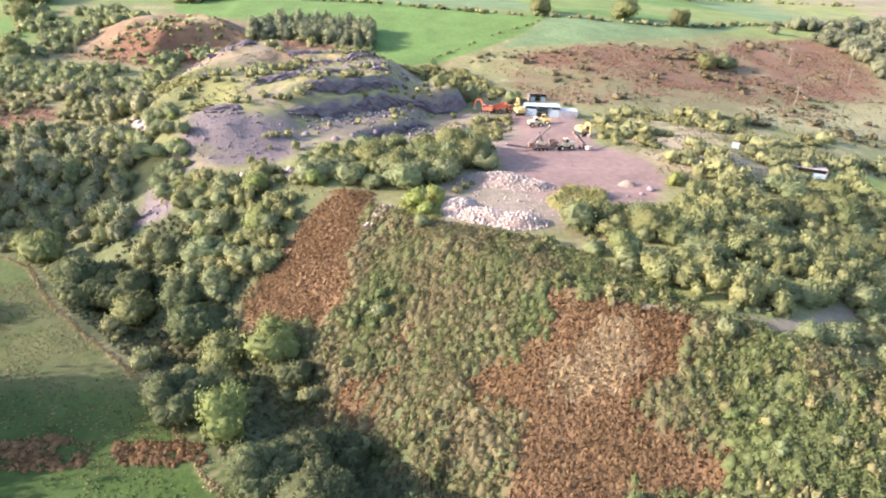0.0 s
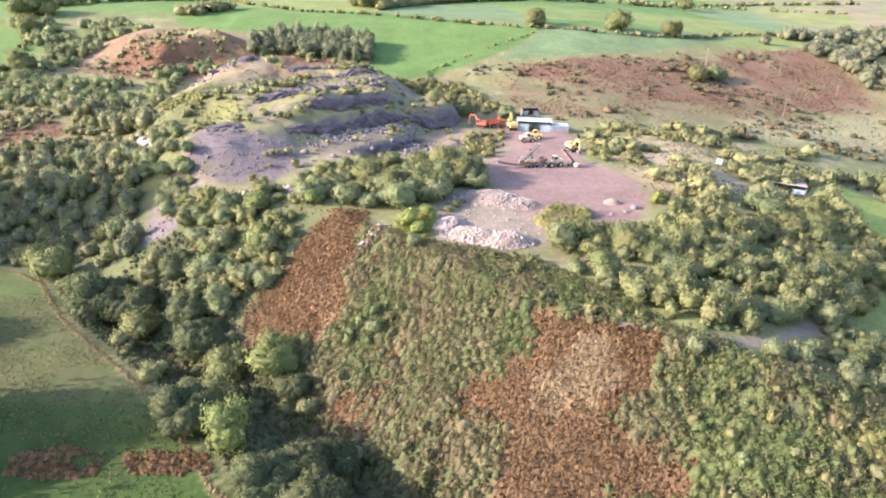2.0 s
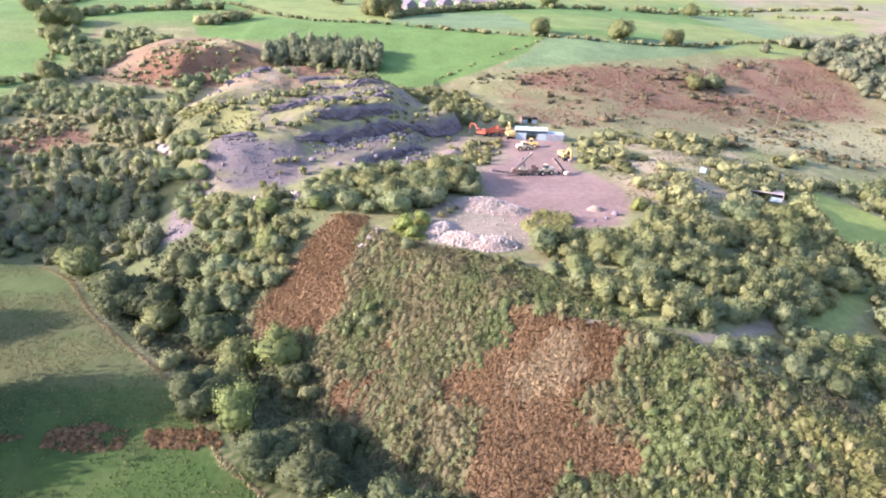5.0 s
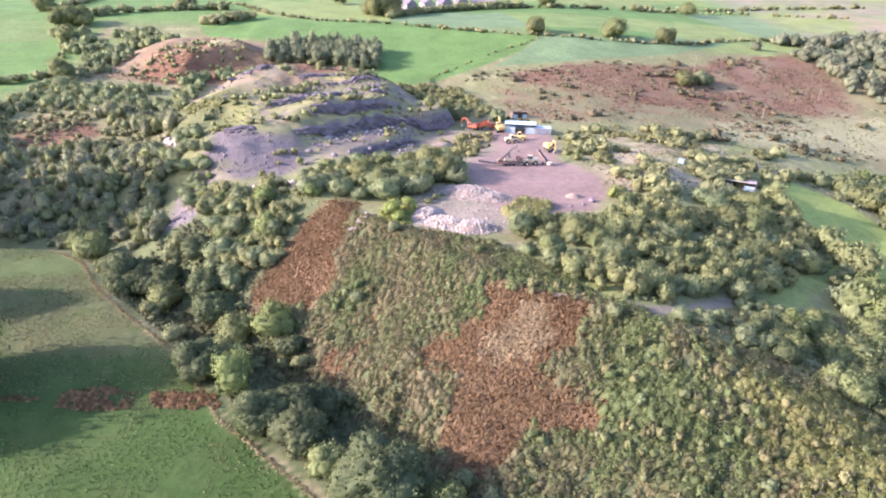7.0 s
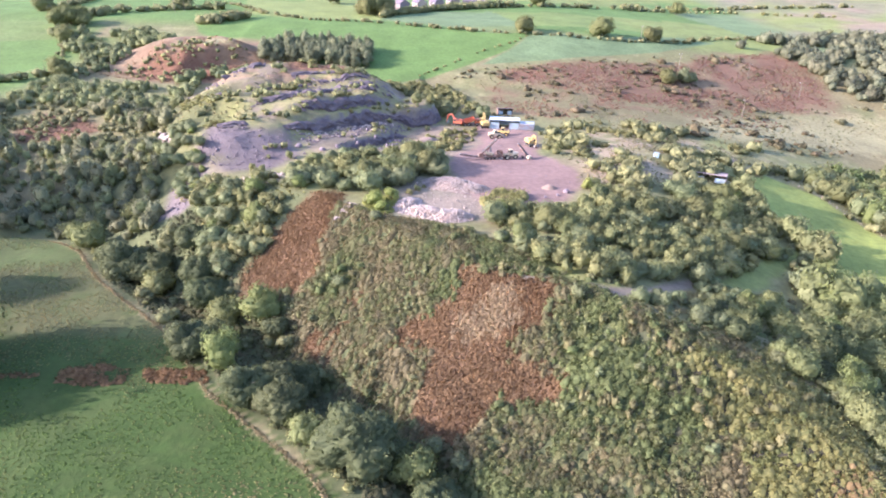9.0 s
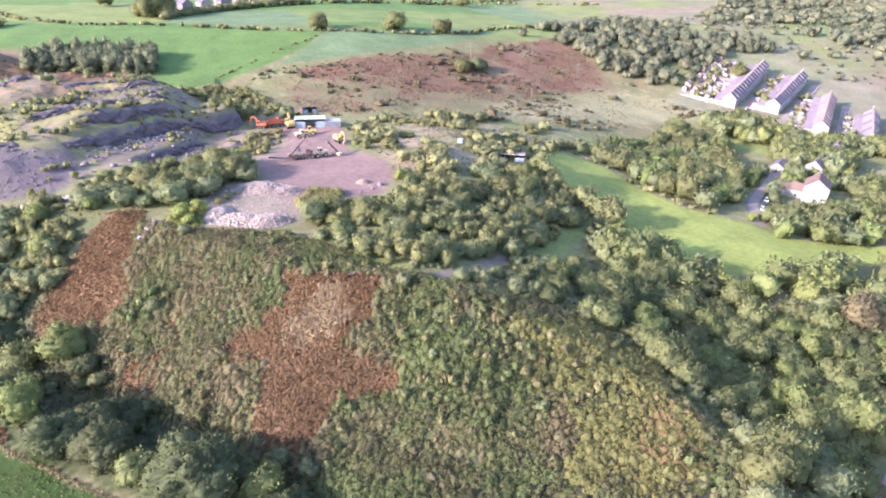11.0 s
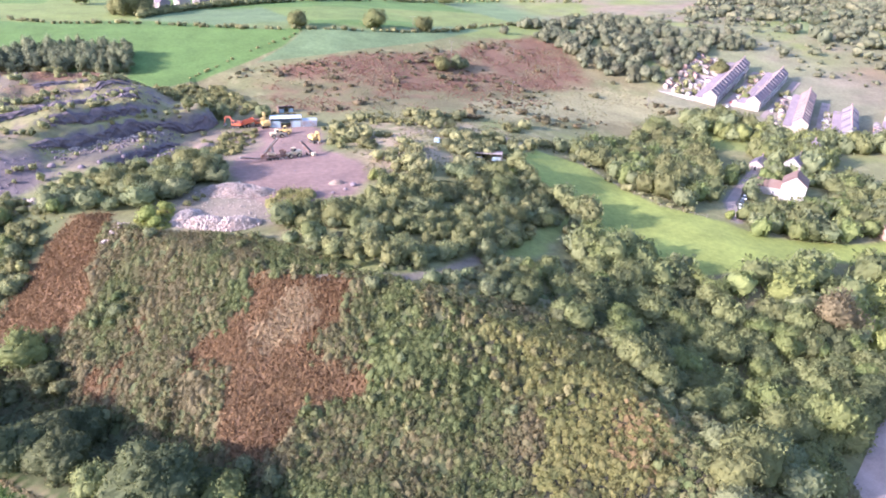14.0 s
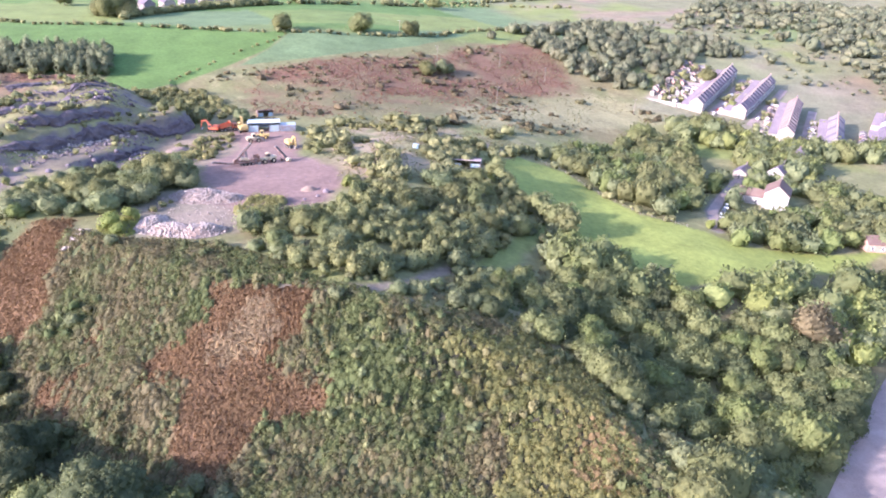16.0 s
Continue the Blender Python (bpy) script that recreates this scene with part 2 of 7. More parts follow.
def box(size, at=(0, 0, 0), bm=None, m=None, bevel=0.0):
    """A box that stands on at, added to bm."""
    bm = bm or bmesh.new()
    t = Matrix.Translation((at[0], at[1], at[2] + size[2] / 2)) @ Matrix.Diagonal((*size, 1))
    made = bmesh.ops.create_cube(bm, size=1.0, matrix=(m or Matrix()) @ t)["verts"]
    if bevel:
        edges = list({e for v in made for e in v.link_edges})
        bmesh.ops.bevel(bm, geom=edges, offset=bevel, segments=1, affect="EDGES")
    return bm


def rod(a, b, r, bm=None, sides=8, r2=None):
    bm = bm or bmesh.new()
    a, b = Vector(a), Vector(b)
    turn = (b - a).to_track_quat("Z", "Y").to_matrix().to_4x4()
    bmesh.ops.create_cone(bm, cap_ends=True, segments=sides, radius1=r, radius2=r if r2 is None else r2, depth=(b - a).length,
                          matrix=Matrix.Translation((a + b) / 2) @ turn)
    return bm


def ground_z(x, y):
    return float(land(x, y))


# ---- ground: one sheet ----
def steps(lo, hi, fine, far_lo, far_hi):
    mid = list(np.arange(lo, hi + fine / 2, fine))
    d, v, out = fine, lo, []
    while v > far_lo:
        d *= 1.12
        v -= d
        out.append(v)
    left, d, v, right = out[::-1], fine, mid[-1], []
    while v < far_hi:
        d *= 1.12
        v += d
        right.append(v)
    return np.array(left + mid + right)


GRASS, TEAL, LUSH = (0.106, 0.171, 0.045), (0.131, 0.18, 0.081), (0.196, 0.218, 0.067)
ROUGH, PALE, MOOR = (0.175, 0.17, 0.075), (0.295, 0.26, 0.135), (0.2, 0.165, 0.085)
RUST, EARTH, YARD = (0.185, 0.095, 0.055), (0.06, 0.055, 0.035), (0.228, 0.15, 0.126)
SCREE, ROCK, TRACK = (0.155, 0.124, 0.118), (0.2, 0.165, 0.17), (0.235, 0.19, 0.14)
STRAW = (0.3, 0.245, 0.12)

FIELD_WEST = [(-400, 190), (-131, 157), (-112, 153), (-98, 144), (-84, 128), (-49, 98), (-31, 75), (-4, 53), (20, 20), (40, -60), (60, -300), (-600, -300)]
FIELD_EAST = [(112, 178), (120, 188), (140, 212), (156, 197), (160, 176), (165, 154), (182, 139), (187, 127), (219, 119), (245, 119), (215, 107), (189, 108), (158, 104), (143, 104), (137, 117), (131, 133), (123, 154)]
FIELD_MID = [(-188, 481), (-106, 438), (-43, 440), (0, 425), (41, 408), (64, 413), (47, 376), (26, 353), (8, 335), (-15, 318), (-37, 326), (-34, 342), (-100, 350), (-150, 395)]
FIELD_TEAL = [(63, 408), (117, 415), (169, 440), (190, 430), (143, 393), (72, 362), (30, 351), (48, 377)]
YARD_RING = [(24, 246), (48, 246), (52, 231), (49, 194), (60, 178), (60, 159), (52, 146), (37, 138), (26, 138), (20, 150), (20, 160), (15, 176), (17, 190), (26, 201), (29, 212), (27, 230)]
BRACKEN_A = [(-25, 146), (-15, 145), (-16, 134), (-17, 125), (-15, 116), (-22, 109), (-30, 112), (-38, 114), (-40, 122), (-34, 133)]
BRACKEN_B = [(21, 101), (32, 98), (42, 95), (45, 90), (40, 86), (33, 82), (35, 78), (42, 72), (40, 70), (30, 70), (26, 65), (17, 62), (12, 68), (12, 77), (14, 82), (5, 88), (10, 93), (18, 95)]
BRACKEN_C = [(-20, 101), (-8, 104), (1, 108), (2, 98), (0, 87), (-6, 84), (-18, 91)]
STRAW_PATCH = [(22, 90), (28, 94), (33, 94), (34, 88), (29, 84), (24, 84), (20, 87)]
MOOR_RUST = [(38, 341), (75, 358), (107, 366), (141, 372), (170, 392), (227, 420), (240, 400), (232, 371), (230, 332), (165, 314), (143, 309), (109, 303), (57, 315)]
PALE_EAST = [(132, 286), (150, 297), (185, 313), (238, 328), (273, 307), (274, 285), (229, 277), (178, 266), (144, 258), (122, 262)]
SCREE_A = [(-73, 196), (-61, 198), (-43, 196), (-35, 185), (-44, 174), (-56, 171), (-75, 181)]
SCREE_B = [(-79, 171), (-69, 176), (-63, 163), (-68, 151), (-77, 151)]
KNOLL_RUST = [(-81, 330), (-62, 338), (-36, 322), (-34, 300), (-41, 282), (-62, 276)]
HILL_RUST = [(-176, 322), (-150, 336), (-131, 338), (-101, 334), (-115, 312), (-151, 312)]
HILL_PALE = [(-138, 349), (-124, 351), (-106, 344), (-122, 343)]
WEST_RUST = [(-176, 256), (-153, 252), (-134, 235), (-143, 221), (-165, 215)]
WEST_OPEN = [(-192, 250), (-180, 268), (-156, 262), (-136, 246), (-120, 236), (-100, 222), (-92, 208), (-102, 206), (-124, 220), (-146, 212), (-176, 226)]
CLEARING = [(84, 108), (96, 119), (110, 134), (124, 146), (126, 140), (112, 128), (98, 113), (88, 104)]
FAR_GREEN = [(525, 518), (598, 535), (490, 419), (438, 406)]
FAR_BROWN = [(432, 340), (473, 347), (440, 300), (405, 280), (396, 292)]
GREEN_VILLAGE = [(248, 262), (294, 268), (276, 222), (246, 236)]
DIRT_PAD = [(8, 142), (22, 149), (30, 142), (26, 134), (12, 131), (2, 134)]
PATH_A = [(34, 100), (41, 95), (48, 92), (55, 92), (63, 95), (72, 102), (84, 110)]
PATH_B = [(51, 93), (58, 89.5), (65, 86), (71, 79)]
LANE = [(188, 140), (199, 158), (214, 172), (229, 185), (255, 207)]
ROAD = [(94, -6), (114, 11), (134, 24), (161, 41), (182, 54), (214, 70), (252, 88), (300, 116), (360, 146)]
VILLAGE = [(255, 310), (290, 330), (360, 392), (420, 400), (440, 300), (345, 215), (300, 262), (285, 285)]


def in_bracken(x, y):
    """How far into the bracken a spot lies, in metres; minus outside."""
    w = 3.0 * fbm(x, y, 7, 4, 51)
    c = inside(x, y, BRACKEN_C) + w
    c = np.minimum(c, -9 * fbm(x, y, 5, 2, 52) - 1.5)
    return np.maximum(np.maximum(inside(x, y, BRACKEN_A) + 0.5 * w, inside(x, y, BRACKEN_B) + w), c)


def build_ground():
    xs, ys = steps(-160, 250, 1.55, -3800, 3800), steps(30, 440, 1.55, -2500, 4200)
    X, Y = np.meshgrid(xs, ys)
    x, y = X.ravel(), Y.ravel()
    z = land(x, y)
    z = z + np.where((y > 700), 0.03 * (y - 700), 0) + ss(700, 1500, np.abs(x)) * 40
    wob = 2.2 * fbm(x, y, 9, 3, 31)
    patch, fine = fbm(x, y, 30, 4, 32), fbm(x, y, 6, 3, 33)
    col = np.empty((len(x), 3))
    col[:] = ROUGH

    def lay(mask, colour):
        m = np.clip(mask, 0, 1)[:, None]
        col[:] = col * (1 - m) + np.array(colour) * m

    def zone(ring, colour, soft=1.5, amount=1.0, wobble=1.0):
        ring = list(ring)
        rx, ry = [p[0] for p in ring], [p[1] for p in ring]
        near = (x > min(rx) - 12) & (x < max(rx) + 12) & (y > min(ry) - 12) & (y < max(ry) + 12)
        m = np.zeros(len(x))
        m[near] = ss(-soft, soft, inside(x[near], y[near], ring) + wobble * wob[near])
        lay(m * amount, colour)
        return m

    def strip(line, half, colour, soft=0.7):
        d, _ = off_line(x, y, line)
        lay(ss(half + soft, half - soft, np.abs(d) + 0.3 * wob), colour)

    lay(ss(0.0, 0.35, patch) * 0.8, MOOR)
    lay(ss(0.15, 0.5, fine) * 0.5, PALE)
    lay(ss(0, 14, inside(x, y, [(60, 150), (50, 200), (56, 240), (95, 258), (150, 250), (160, 225), (120, 180), (90, 165)])) * ss(-0.25, 0.2, fbm(x, y, 13, 4, 47)) * 0.8, (0.35, 0.265, 0.175))
    lay(ss(0.3, 0.55, fbm(x, y, 40, 4, 35)) * 0.6, LUSH)
    far = ss(395, 430, y)
    lay(far, GRASS)
    quilt = value_noise(np.floor((x + 0.3 * y) / 95), np.floor((y - 0.2 * x) / 70), 77)
    lay(far * ss(0.35, 0.5, quilt) * 0.8, LUSH)
    lay(far * ss(0.7, 0.8, quilt), TEAL)
    lay(ss(-185, -215, x) * ss(260, 290, y) * ss(0.2, 0.5, quilt), GRASS)
    # far side of the valley, rough pasture
    side = ss(255, 300, x) * ss(300, 330, y)
    lay(side, (0.2, 0.19, 0.1))
    lay(side * ss(-0.1, 0.3, fbm(x, y, 60, 4, 41)), LUSH)
    lay(side * ss(0.05, 0.4, fbm(x, y, 45, 4, 42)) * 0.8, (0.27, 0.19, 0.14))
    lay(side * ss(0.2, 0.5, fbm(x, y, 30, 4, 43)) * 0.6, (0.19, 0.185, 0.115))
    zone(FAR_GREEN, (0.16, 0.2, 0.07), 6, 0.9, wobble=3.0)
    zone(FAR_BROWN, (0.22, 0.145, 0.09), 10, 0.8, wobble=5.0)
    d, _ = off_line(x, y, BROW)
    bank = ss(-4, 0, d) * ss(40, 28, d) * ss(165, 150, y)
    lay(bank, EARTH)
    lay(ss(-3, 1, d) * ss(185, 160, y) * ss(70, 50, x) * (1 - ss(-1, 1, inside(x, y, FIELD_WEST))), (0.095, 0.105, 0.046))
    near = (x > -50) & (x < 60) & (y > 50) & (y < 150)
    rust = np.zeros(len(x))
    rust[near] = ss(-3, 3, in_bracken(x[near], y[near]))
    lay(rust, (0.15, 0.09, 0.048))
    zone(STRAW_PATCH, (0.275, 0.20, 0.10), 2.5)
    zone(FIELD_WEST, (0.04, 0.068, 0.014), 0.6, wobble=0.15)
    west = ss(-0.5, 0.5, inside(x, y, FIELD_WEST))
    upper = west * ss(92, 100, y + wob)
    lay(upper * 0.8, (0.095, 0.096, 0.038))
    lay(upper * ss(-0.1, 0.3, fine) * 0.7, (0.138, 0.122, 0.058))
    lay(west * ss(-0.1, 0.35, fine) * 0.5, (0.062, 0.084, 0.022))
    lay(west * ss(0.1, 0.4, fbm(x, y, 4.5, 3, 39)) * 0.6, (0.05, 0.074, 0.018))
    lay(west * ss(130, 136, y) * ss(-0.3, 0.2, patch) * 0.6, (0.08, 0.11, 0.032))
    zone(FIELD_EAST, (0.242, 0.272, 0.066), 1.0, wobble=0.3)
    zone(FIELD_MID, GRASS, 1.0, wobble=0.2)
    zone(FIELD_TEAL, TEAL, 1.0, wobble=0.2)
    moor = zone(MOOR_RUST, (0.172, 0.096, 0.06), 7, 0.95, wobble=4.0)
    lay(moor * ss(-0.1, 0.35, fbm(x, y, 12, 4, 46)) * 0.5, (0.2, 0.165, 0.085))
    low = zone([(30, 330), (60, 316), (134, 308), (184, 324), (192, 302), (150, 280), (100, 268), (60, 262), (36, 278)], (0.165, 0.14, 0.068), 8, 0.85, wobble=4.0)
    lay(low * ss(0.0, 0.35, fbm(x, y, 9, 4, 45)) * 0.7, (0.19, 0.12, 0.07))
    zone(PALE_EAST, PALE, 6, 0.8, wobble=2.0)
    lay(ss(1.1, 0.9, np.hypot((x + 62) / 66, (y - 245) / 70)) * 0.8, (0.225, 0.21, 0.09))
    lay(ss(1.1, 0.9, np.hypot((x + 62) / 66, (y - 245) / 70)) * ss(0.05, 0.3, fbm(x, y, 11, 4, 48)) * 0.8, (0.21, 0.16, 0.125))
    lay(ss(1.0, 0.8, np.hypot((x + 66) / 48, (y - 282) / 30)) * ss(-0.25, 0.15, fbm(x, y, 12, 4, 49)) * 0.8, (0.24, 0.155, 0.09))
    zone([(-99, 221), (-104, 253), (-88, 256), (-66, 222), (-62, 199), (-78, 186)], (0.20, 0.20, 0.07), 6, 0.85, wobble=2.0)
    lay(ss(1.1, 0.9, np.hypot((x + 62) / 66, (y - 245) / 70)) * ss(0.1, 0.4, fine) * 0.6, (0.22, 0.185, 0.10))
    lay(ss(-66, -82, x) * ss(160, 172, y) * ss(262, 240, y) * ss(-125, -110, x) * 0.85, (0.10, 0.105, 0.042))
    lay(ss(1.15, 0.9, np.hypot((x + 128) / 55, (y - 345) / 38)) * 0.85, (0.215, 0.15, 0.09))
    lay(ss(1.0, 0.8, np.hypot((x + 128) / 55, (y - 345) / 38)) * ss(-0.05, 0.3, fbm(x, y, 10, 4, 44)) * 0.8, (0.20, 0.125, 0.075))
    zone(KNOLL_RUST, RUST, 3)
    zone(HILL_RUST, RUST, 5, wobble=3.0)
    zone(HILL_PALE, PALE, 2)
    zone(WEST_OPEN, (0.215, 0.19, 0.085), 6, 0.8, wobble=2.0)
    zone(WEST_RUST, RUST, 4)
    slope = np.hypot(*[(land(x + dx, y + dy) - z) for dx, dy in ((0.8, 0), (0, 0.8))]) / 0.8
    zone(SCREE_A, SCREE, 4.0, wobble=2.2)
    zone(SCREE_B, SCREE, 1.5)
    quarry = ss(1.25, 1.0, np.hypot((x + 50) / 64, (y - 245) / 70))
    lay(quarry * ss(0.75, 1.25, slope) * ss(-85, -55, x) * ss(195, 202, y - 0.3 * wob), (0.162, 0.137, 0.128))
    f, _ = off_line(x, y, FACE)
    cut = np.maximum(ss(0, 2, f) * ss(20, 8, f) * ss(-52, -44, x) * ss(250, 235, y), ss(0, 2, inside(x, y, BAY)))
    lay(cut * (1 - ss(0.5, 0.9, slope)) * 0.7 * ss(-0.2, 0.3, fine), SCREE)
    zone([(-3, 223), (1, 234), (10, 240), (28, 240), (30, 210), (18, 186), (8, 186), (2, 205)], (0.235, 0.18, 0.125), 3, 0.9)
    zone([(4, 162), (27, 160), (34, 148), (31, 129), (4, 129), (-2, 140)], (0.225, 0.185, 0.135), 3, 0.9)
    zone(YARD_RING, YARD, 2.0)
    zone(DIRT_PAD, (0.24, 0.19, 0.14), 2.0)
    zone([(60, 148), (84, 160), (112, 172), (122, 150), (110, 132), (84, 112), (60, 100), (40, 110), (36, 128)], (0.205, 0.205, 0.09), 4, 0.8, wobble=2.0)
    zone(CLEARING, LUSH, 1.5)
    zone(GREEN_VILLAGE, LUSH, 3)
    strip([(-113, 153), (-98.5, 144), (-84, 127), (-50, 97), (-32, 74), (-5, 52), (19, 20), (40, -40)], 0.45, (0.24, 0.195, 0.10), 0.4)
    strip(PATH_A, 1.6, TRACK)
    strip(PATH_B, 0.8, TRACK)
    strip(LANE, 2.4, (0.2, 0.175, 0.16))
    zone(VILLAGE, (0.22, 0.205, 0.14), 5, 0.6)
    for ring in ([(289, 304), (351, 355), (334, 376), (272, 325)], [(309, 290), (370, 338), (362, 347), (301, 299)], [(311, 252), (360, 300), (351, 309), (302, 261)], [(322, 229), (363, 270), (355, 278), (314, 237)]):
        zone(ring, (0.31, 0.26, 0.21), 2, 0.8)
    ny, nx = X.shape
    i = np.arange(ny * nx).reshape(ny, nx)
    faces = np.stack([i[:-1, :-1], i[:-1, 1:], i[1:, 1:], i[1:, :-1]], -1).reshape(-1, 4)
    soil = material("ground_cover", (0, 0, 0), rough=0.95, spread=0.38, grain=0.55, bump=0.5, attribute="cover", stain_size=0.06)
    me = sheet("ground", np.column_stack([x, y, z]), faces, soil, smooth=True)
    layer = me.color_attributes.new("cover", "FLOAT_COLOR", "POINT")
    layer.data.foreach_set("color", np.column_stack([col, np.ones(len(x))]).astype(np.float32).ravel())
    return tagged(new("ground", me), "hilly ground of pasture, bracken, scree and quarry yard", "ground", kind="structure")


ground = build_ground()


# ---- plants ----
rng = np.random.default_rng(7)


def tufts(centres, normals, size, tilt, rand):
    """Leafy sprays: one bent, upright four-cornered flake at each centre, facing about along its normal."""
    n = len(centres)
    nrm = normals * (1, 1, 0.5) + tilt * rand.normal(size=(n, 3))
    nrm /= np.linalg.norm(nrm, axis=1, keepdims=True) + 1e-9
    u = rand.normal(size=(n, 3)) * 0.45 + (0, 0, 1.1)
    u -= nrm * np.sum(u * nrm, axis=1, keepdims=True)
    u /= np.linalg.norm(u, axis=1, keepdims=True) + 1e-9
    v = np.cross(nrm, u)
    s = size * rand.uniform(0.6, 1.4, (n, 1))
    w = s * rand.uniform(0.36, 0.66, (n, 1))
    lift = nrm * s * rand.uniform(-0.14, 0.14, (n, 1))
    quad = np.stack([centres - u * s, centres - v * w + lift, centres + u * s * rand.uniform(0.7, 1.2, (n, 1)), centres + v * w + lift], 1)
    soft = normals * 1.1 + nrm * 0.75
    soft /= np.linalg.norm(soft, axis=1, keepdims=True) + 1e-9
    return quad.reshape(-1, 3), np.arange(4 * n).reshape(n, 4), np.repeat(soft, 4, axis=0)


def lumps(rand, radius, cz, hz, big, small, lobe, top, stretch):
    """Centres and radii of the round lumps that make up a crown, in a space squeezed by stretch along z, seen from its heart."""
    cs, rs = [], []
    for k in range(big):
        a, h = k * 2.399 + rand.uniform(-0.4, 0.4), rand.uniform(-0.6, 0.85)
        r = radius * (1 - max(h, 0) ** 1.5 * top) * math.sqrt(max(1 - min(h, 0) ** 2, 0.1)) * rand.uniform(0.4, 0.68)
        cs.append((math.cos(a) * r, math.sin(a) * r, h * hz * 0.72 / stretch))
        rs.append(radius * lobe * rand.uniform(0.75, 1.2))
    for k in range(small):
        j = int(rand.integers(big))
        d = rand.normal(size=3) + np.array(cs[j]) / radius * 1.2 + (0, 0, 0.35)
        d /= np.linalg.norm(d)
        cs.append(tuple(np.array(cs[j]) + d * rs[j] * rand.uniform(0.78, 0.98)))
        rs.append(rs[j] * rand.uniform(0.18, 0.38))
    return np.array(cs), np.array(rs)


def shell(d, cs, rs):
    """How far the lumps reach from the heart along the ways d, and how their surface faces there."""
    b = d @ cs.T
    disc = b * b - np.sum(cs * cs, axis=1) + rs * rs
    reach = np.where(disc > 0, b + np.sqrt(np.maximum(disc, 0)), 0.0)
    k = np.argmax(reach, axis=1)
    r = np.maximum(reach[np.arange(len(d)), k], 0.25 * rs.max())
    n = (d * r[:, None] - cs[k]) / rs[k][:, None]
    return r, n / (np.linalg.norm(n, axis=1, keepdims=True) + 1e-9)


def crown_arrays(rand, height, radius, base, big, small, flakes, flake, top, lobe, grid, stretch):
    """Points of a crown: a deeply lumped leafy shell (grid: its facets round and up) covered with loose sprays."""
    loose = radius < 5.5  # the broad willows have smooth, close crowns
    cz, hz = base + 0.42 * (height - base), (height - base) / 2
    cs, rs = lumps(rand, radius, cz, hz, big, small, lobe, top, stretch)
    az, el = np.meshgrid(np.linspace(0, 2 * math.pi, grid[0] + 1), np.linspace(-1.0, math.pi / 2, grid[1] + 1))
    wob = rand.uniform(-0.5, 0.5, az.shape) * (6.28 / grid[0])
    wob[:, -1] = wob[:, 0]
    az = az + wob
    el[1:-1] += (rand.uniform(-0.4, 0.4, el.shape) * (2.57 / grid[1]))[1:-1]
    el[:, -1] = el[:, 0]
    d = np.stack([np.cos(az) * np.cos(el), np.sin(az) * np.cos(el), np.sin(el)], -1).reshape(-1, 3)
    r, n = shell(d, cs, rs)
    e = rand.normal(size=(flakes, 3)) + (0, 0, 0.35)
    e /= np.linalg.norm(e, axis=1, keepdims=True)
    fr, fn = shell(e, cs, rs)
    tall = np.array([1, 1, stretch])
    r = r.reshape(az.shape) * rand.uniform(0.78, 0.93, az.shape) * (1.0 if loose else 1.05)
    r[:, -1], r[-1] = r[:, 0], r[-1, 0]
    p, q = d * r.reshape(-1, 1) * tall, e * (fr * rand.uniform(0.9, 1.16 if loose else 1.05, flakes))[:, None] * tall
    k = np.array([radius / np.percentile(np.hypot(p[:, 0], p[:, 1]), 92)] * 2 + [(height - cz) / p[:, 2].max()])
    p, q = p * k, q * k

    def facing(pts, nrm):
        whole = pts / (radius, radius, hz)
        whole /= np.linalg.norm(whole, axis=1, keepdims=True) + 1e-9
        out = nrm / (tall * k)
        out = out / (np.linalg.norm(out, axis=1, keepdims=True) + 1e-9) + 0.4 * whole
        return out / (np.linalg.norm(out, axis=1, keepdims=True) + 1e-9)

    ny, nx = az.shape
    i = np.arange(ny * nx).reshape(ny, nx)
    faces = np.stack([i[:-1, :-1], i[:-1, 1:], i[1:, 1:], i[1:, :-1]], -1).reshape(-1)
    p, n = (p + (0, 0, cz))[faces], (facing(p, n) + 0.22 * rand.normal(size=p.shape))[faces]
    n /= np.linalg.norm(n, axis=1, keepdims=True) + 1e-9
    v, f, fnv = tufts(q + (0, 0, cz), facing(q, fn), flake, 0.75, rand)
    v, n = np.concatenate([p, v]), np.concatenate([n, fnv])
    return v, np.arange(len(v)).reshape(-1, 4), n, len(p) // 4


def trunk_bmesh(rand, height, radius, r):
    bm = bmesh.new()
    lean = Vector((rand.uniform(-0.3, 0.3), rand.uniform(-0.3, 0.3), 0))
    knee = Vector((0, 0, height * 0.42)) + lean
    rod((0, 0, -0.6), knee, r, bm, 6, r * 0.7)
    rod(knee, Vector((0, 0, height * 0.85)) + lean * 1.4, r * 0.68, bm, 5, r * 0.18)
    for k in range(4):
        a = k * 1.31 + rand.uniform(0, 0.8)
        z = height * (0.3 + 0.1 * k)
        rod(lean * 0.8 + Vector((0, 0, z)), Vector((math.cos(a) * radius * 0.65, math.sin(a) * radius * 0.65, z + height * 0.2)), r * 0.42, bm, 3, r * 0.1)
    return bm


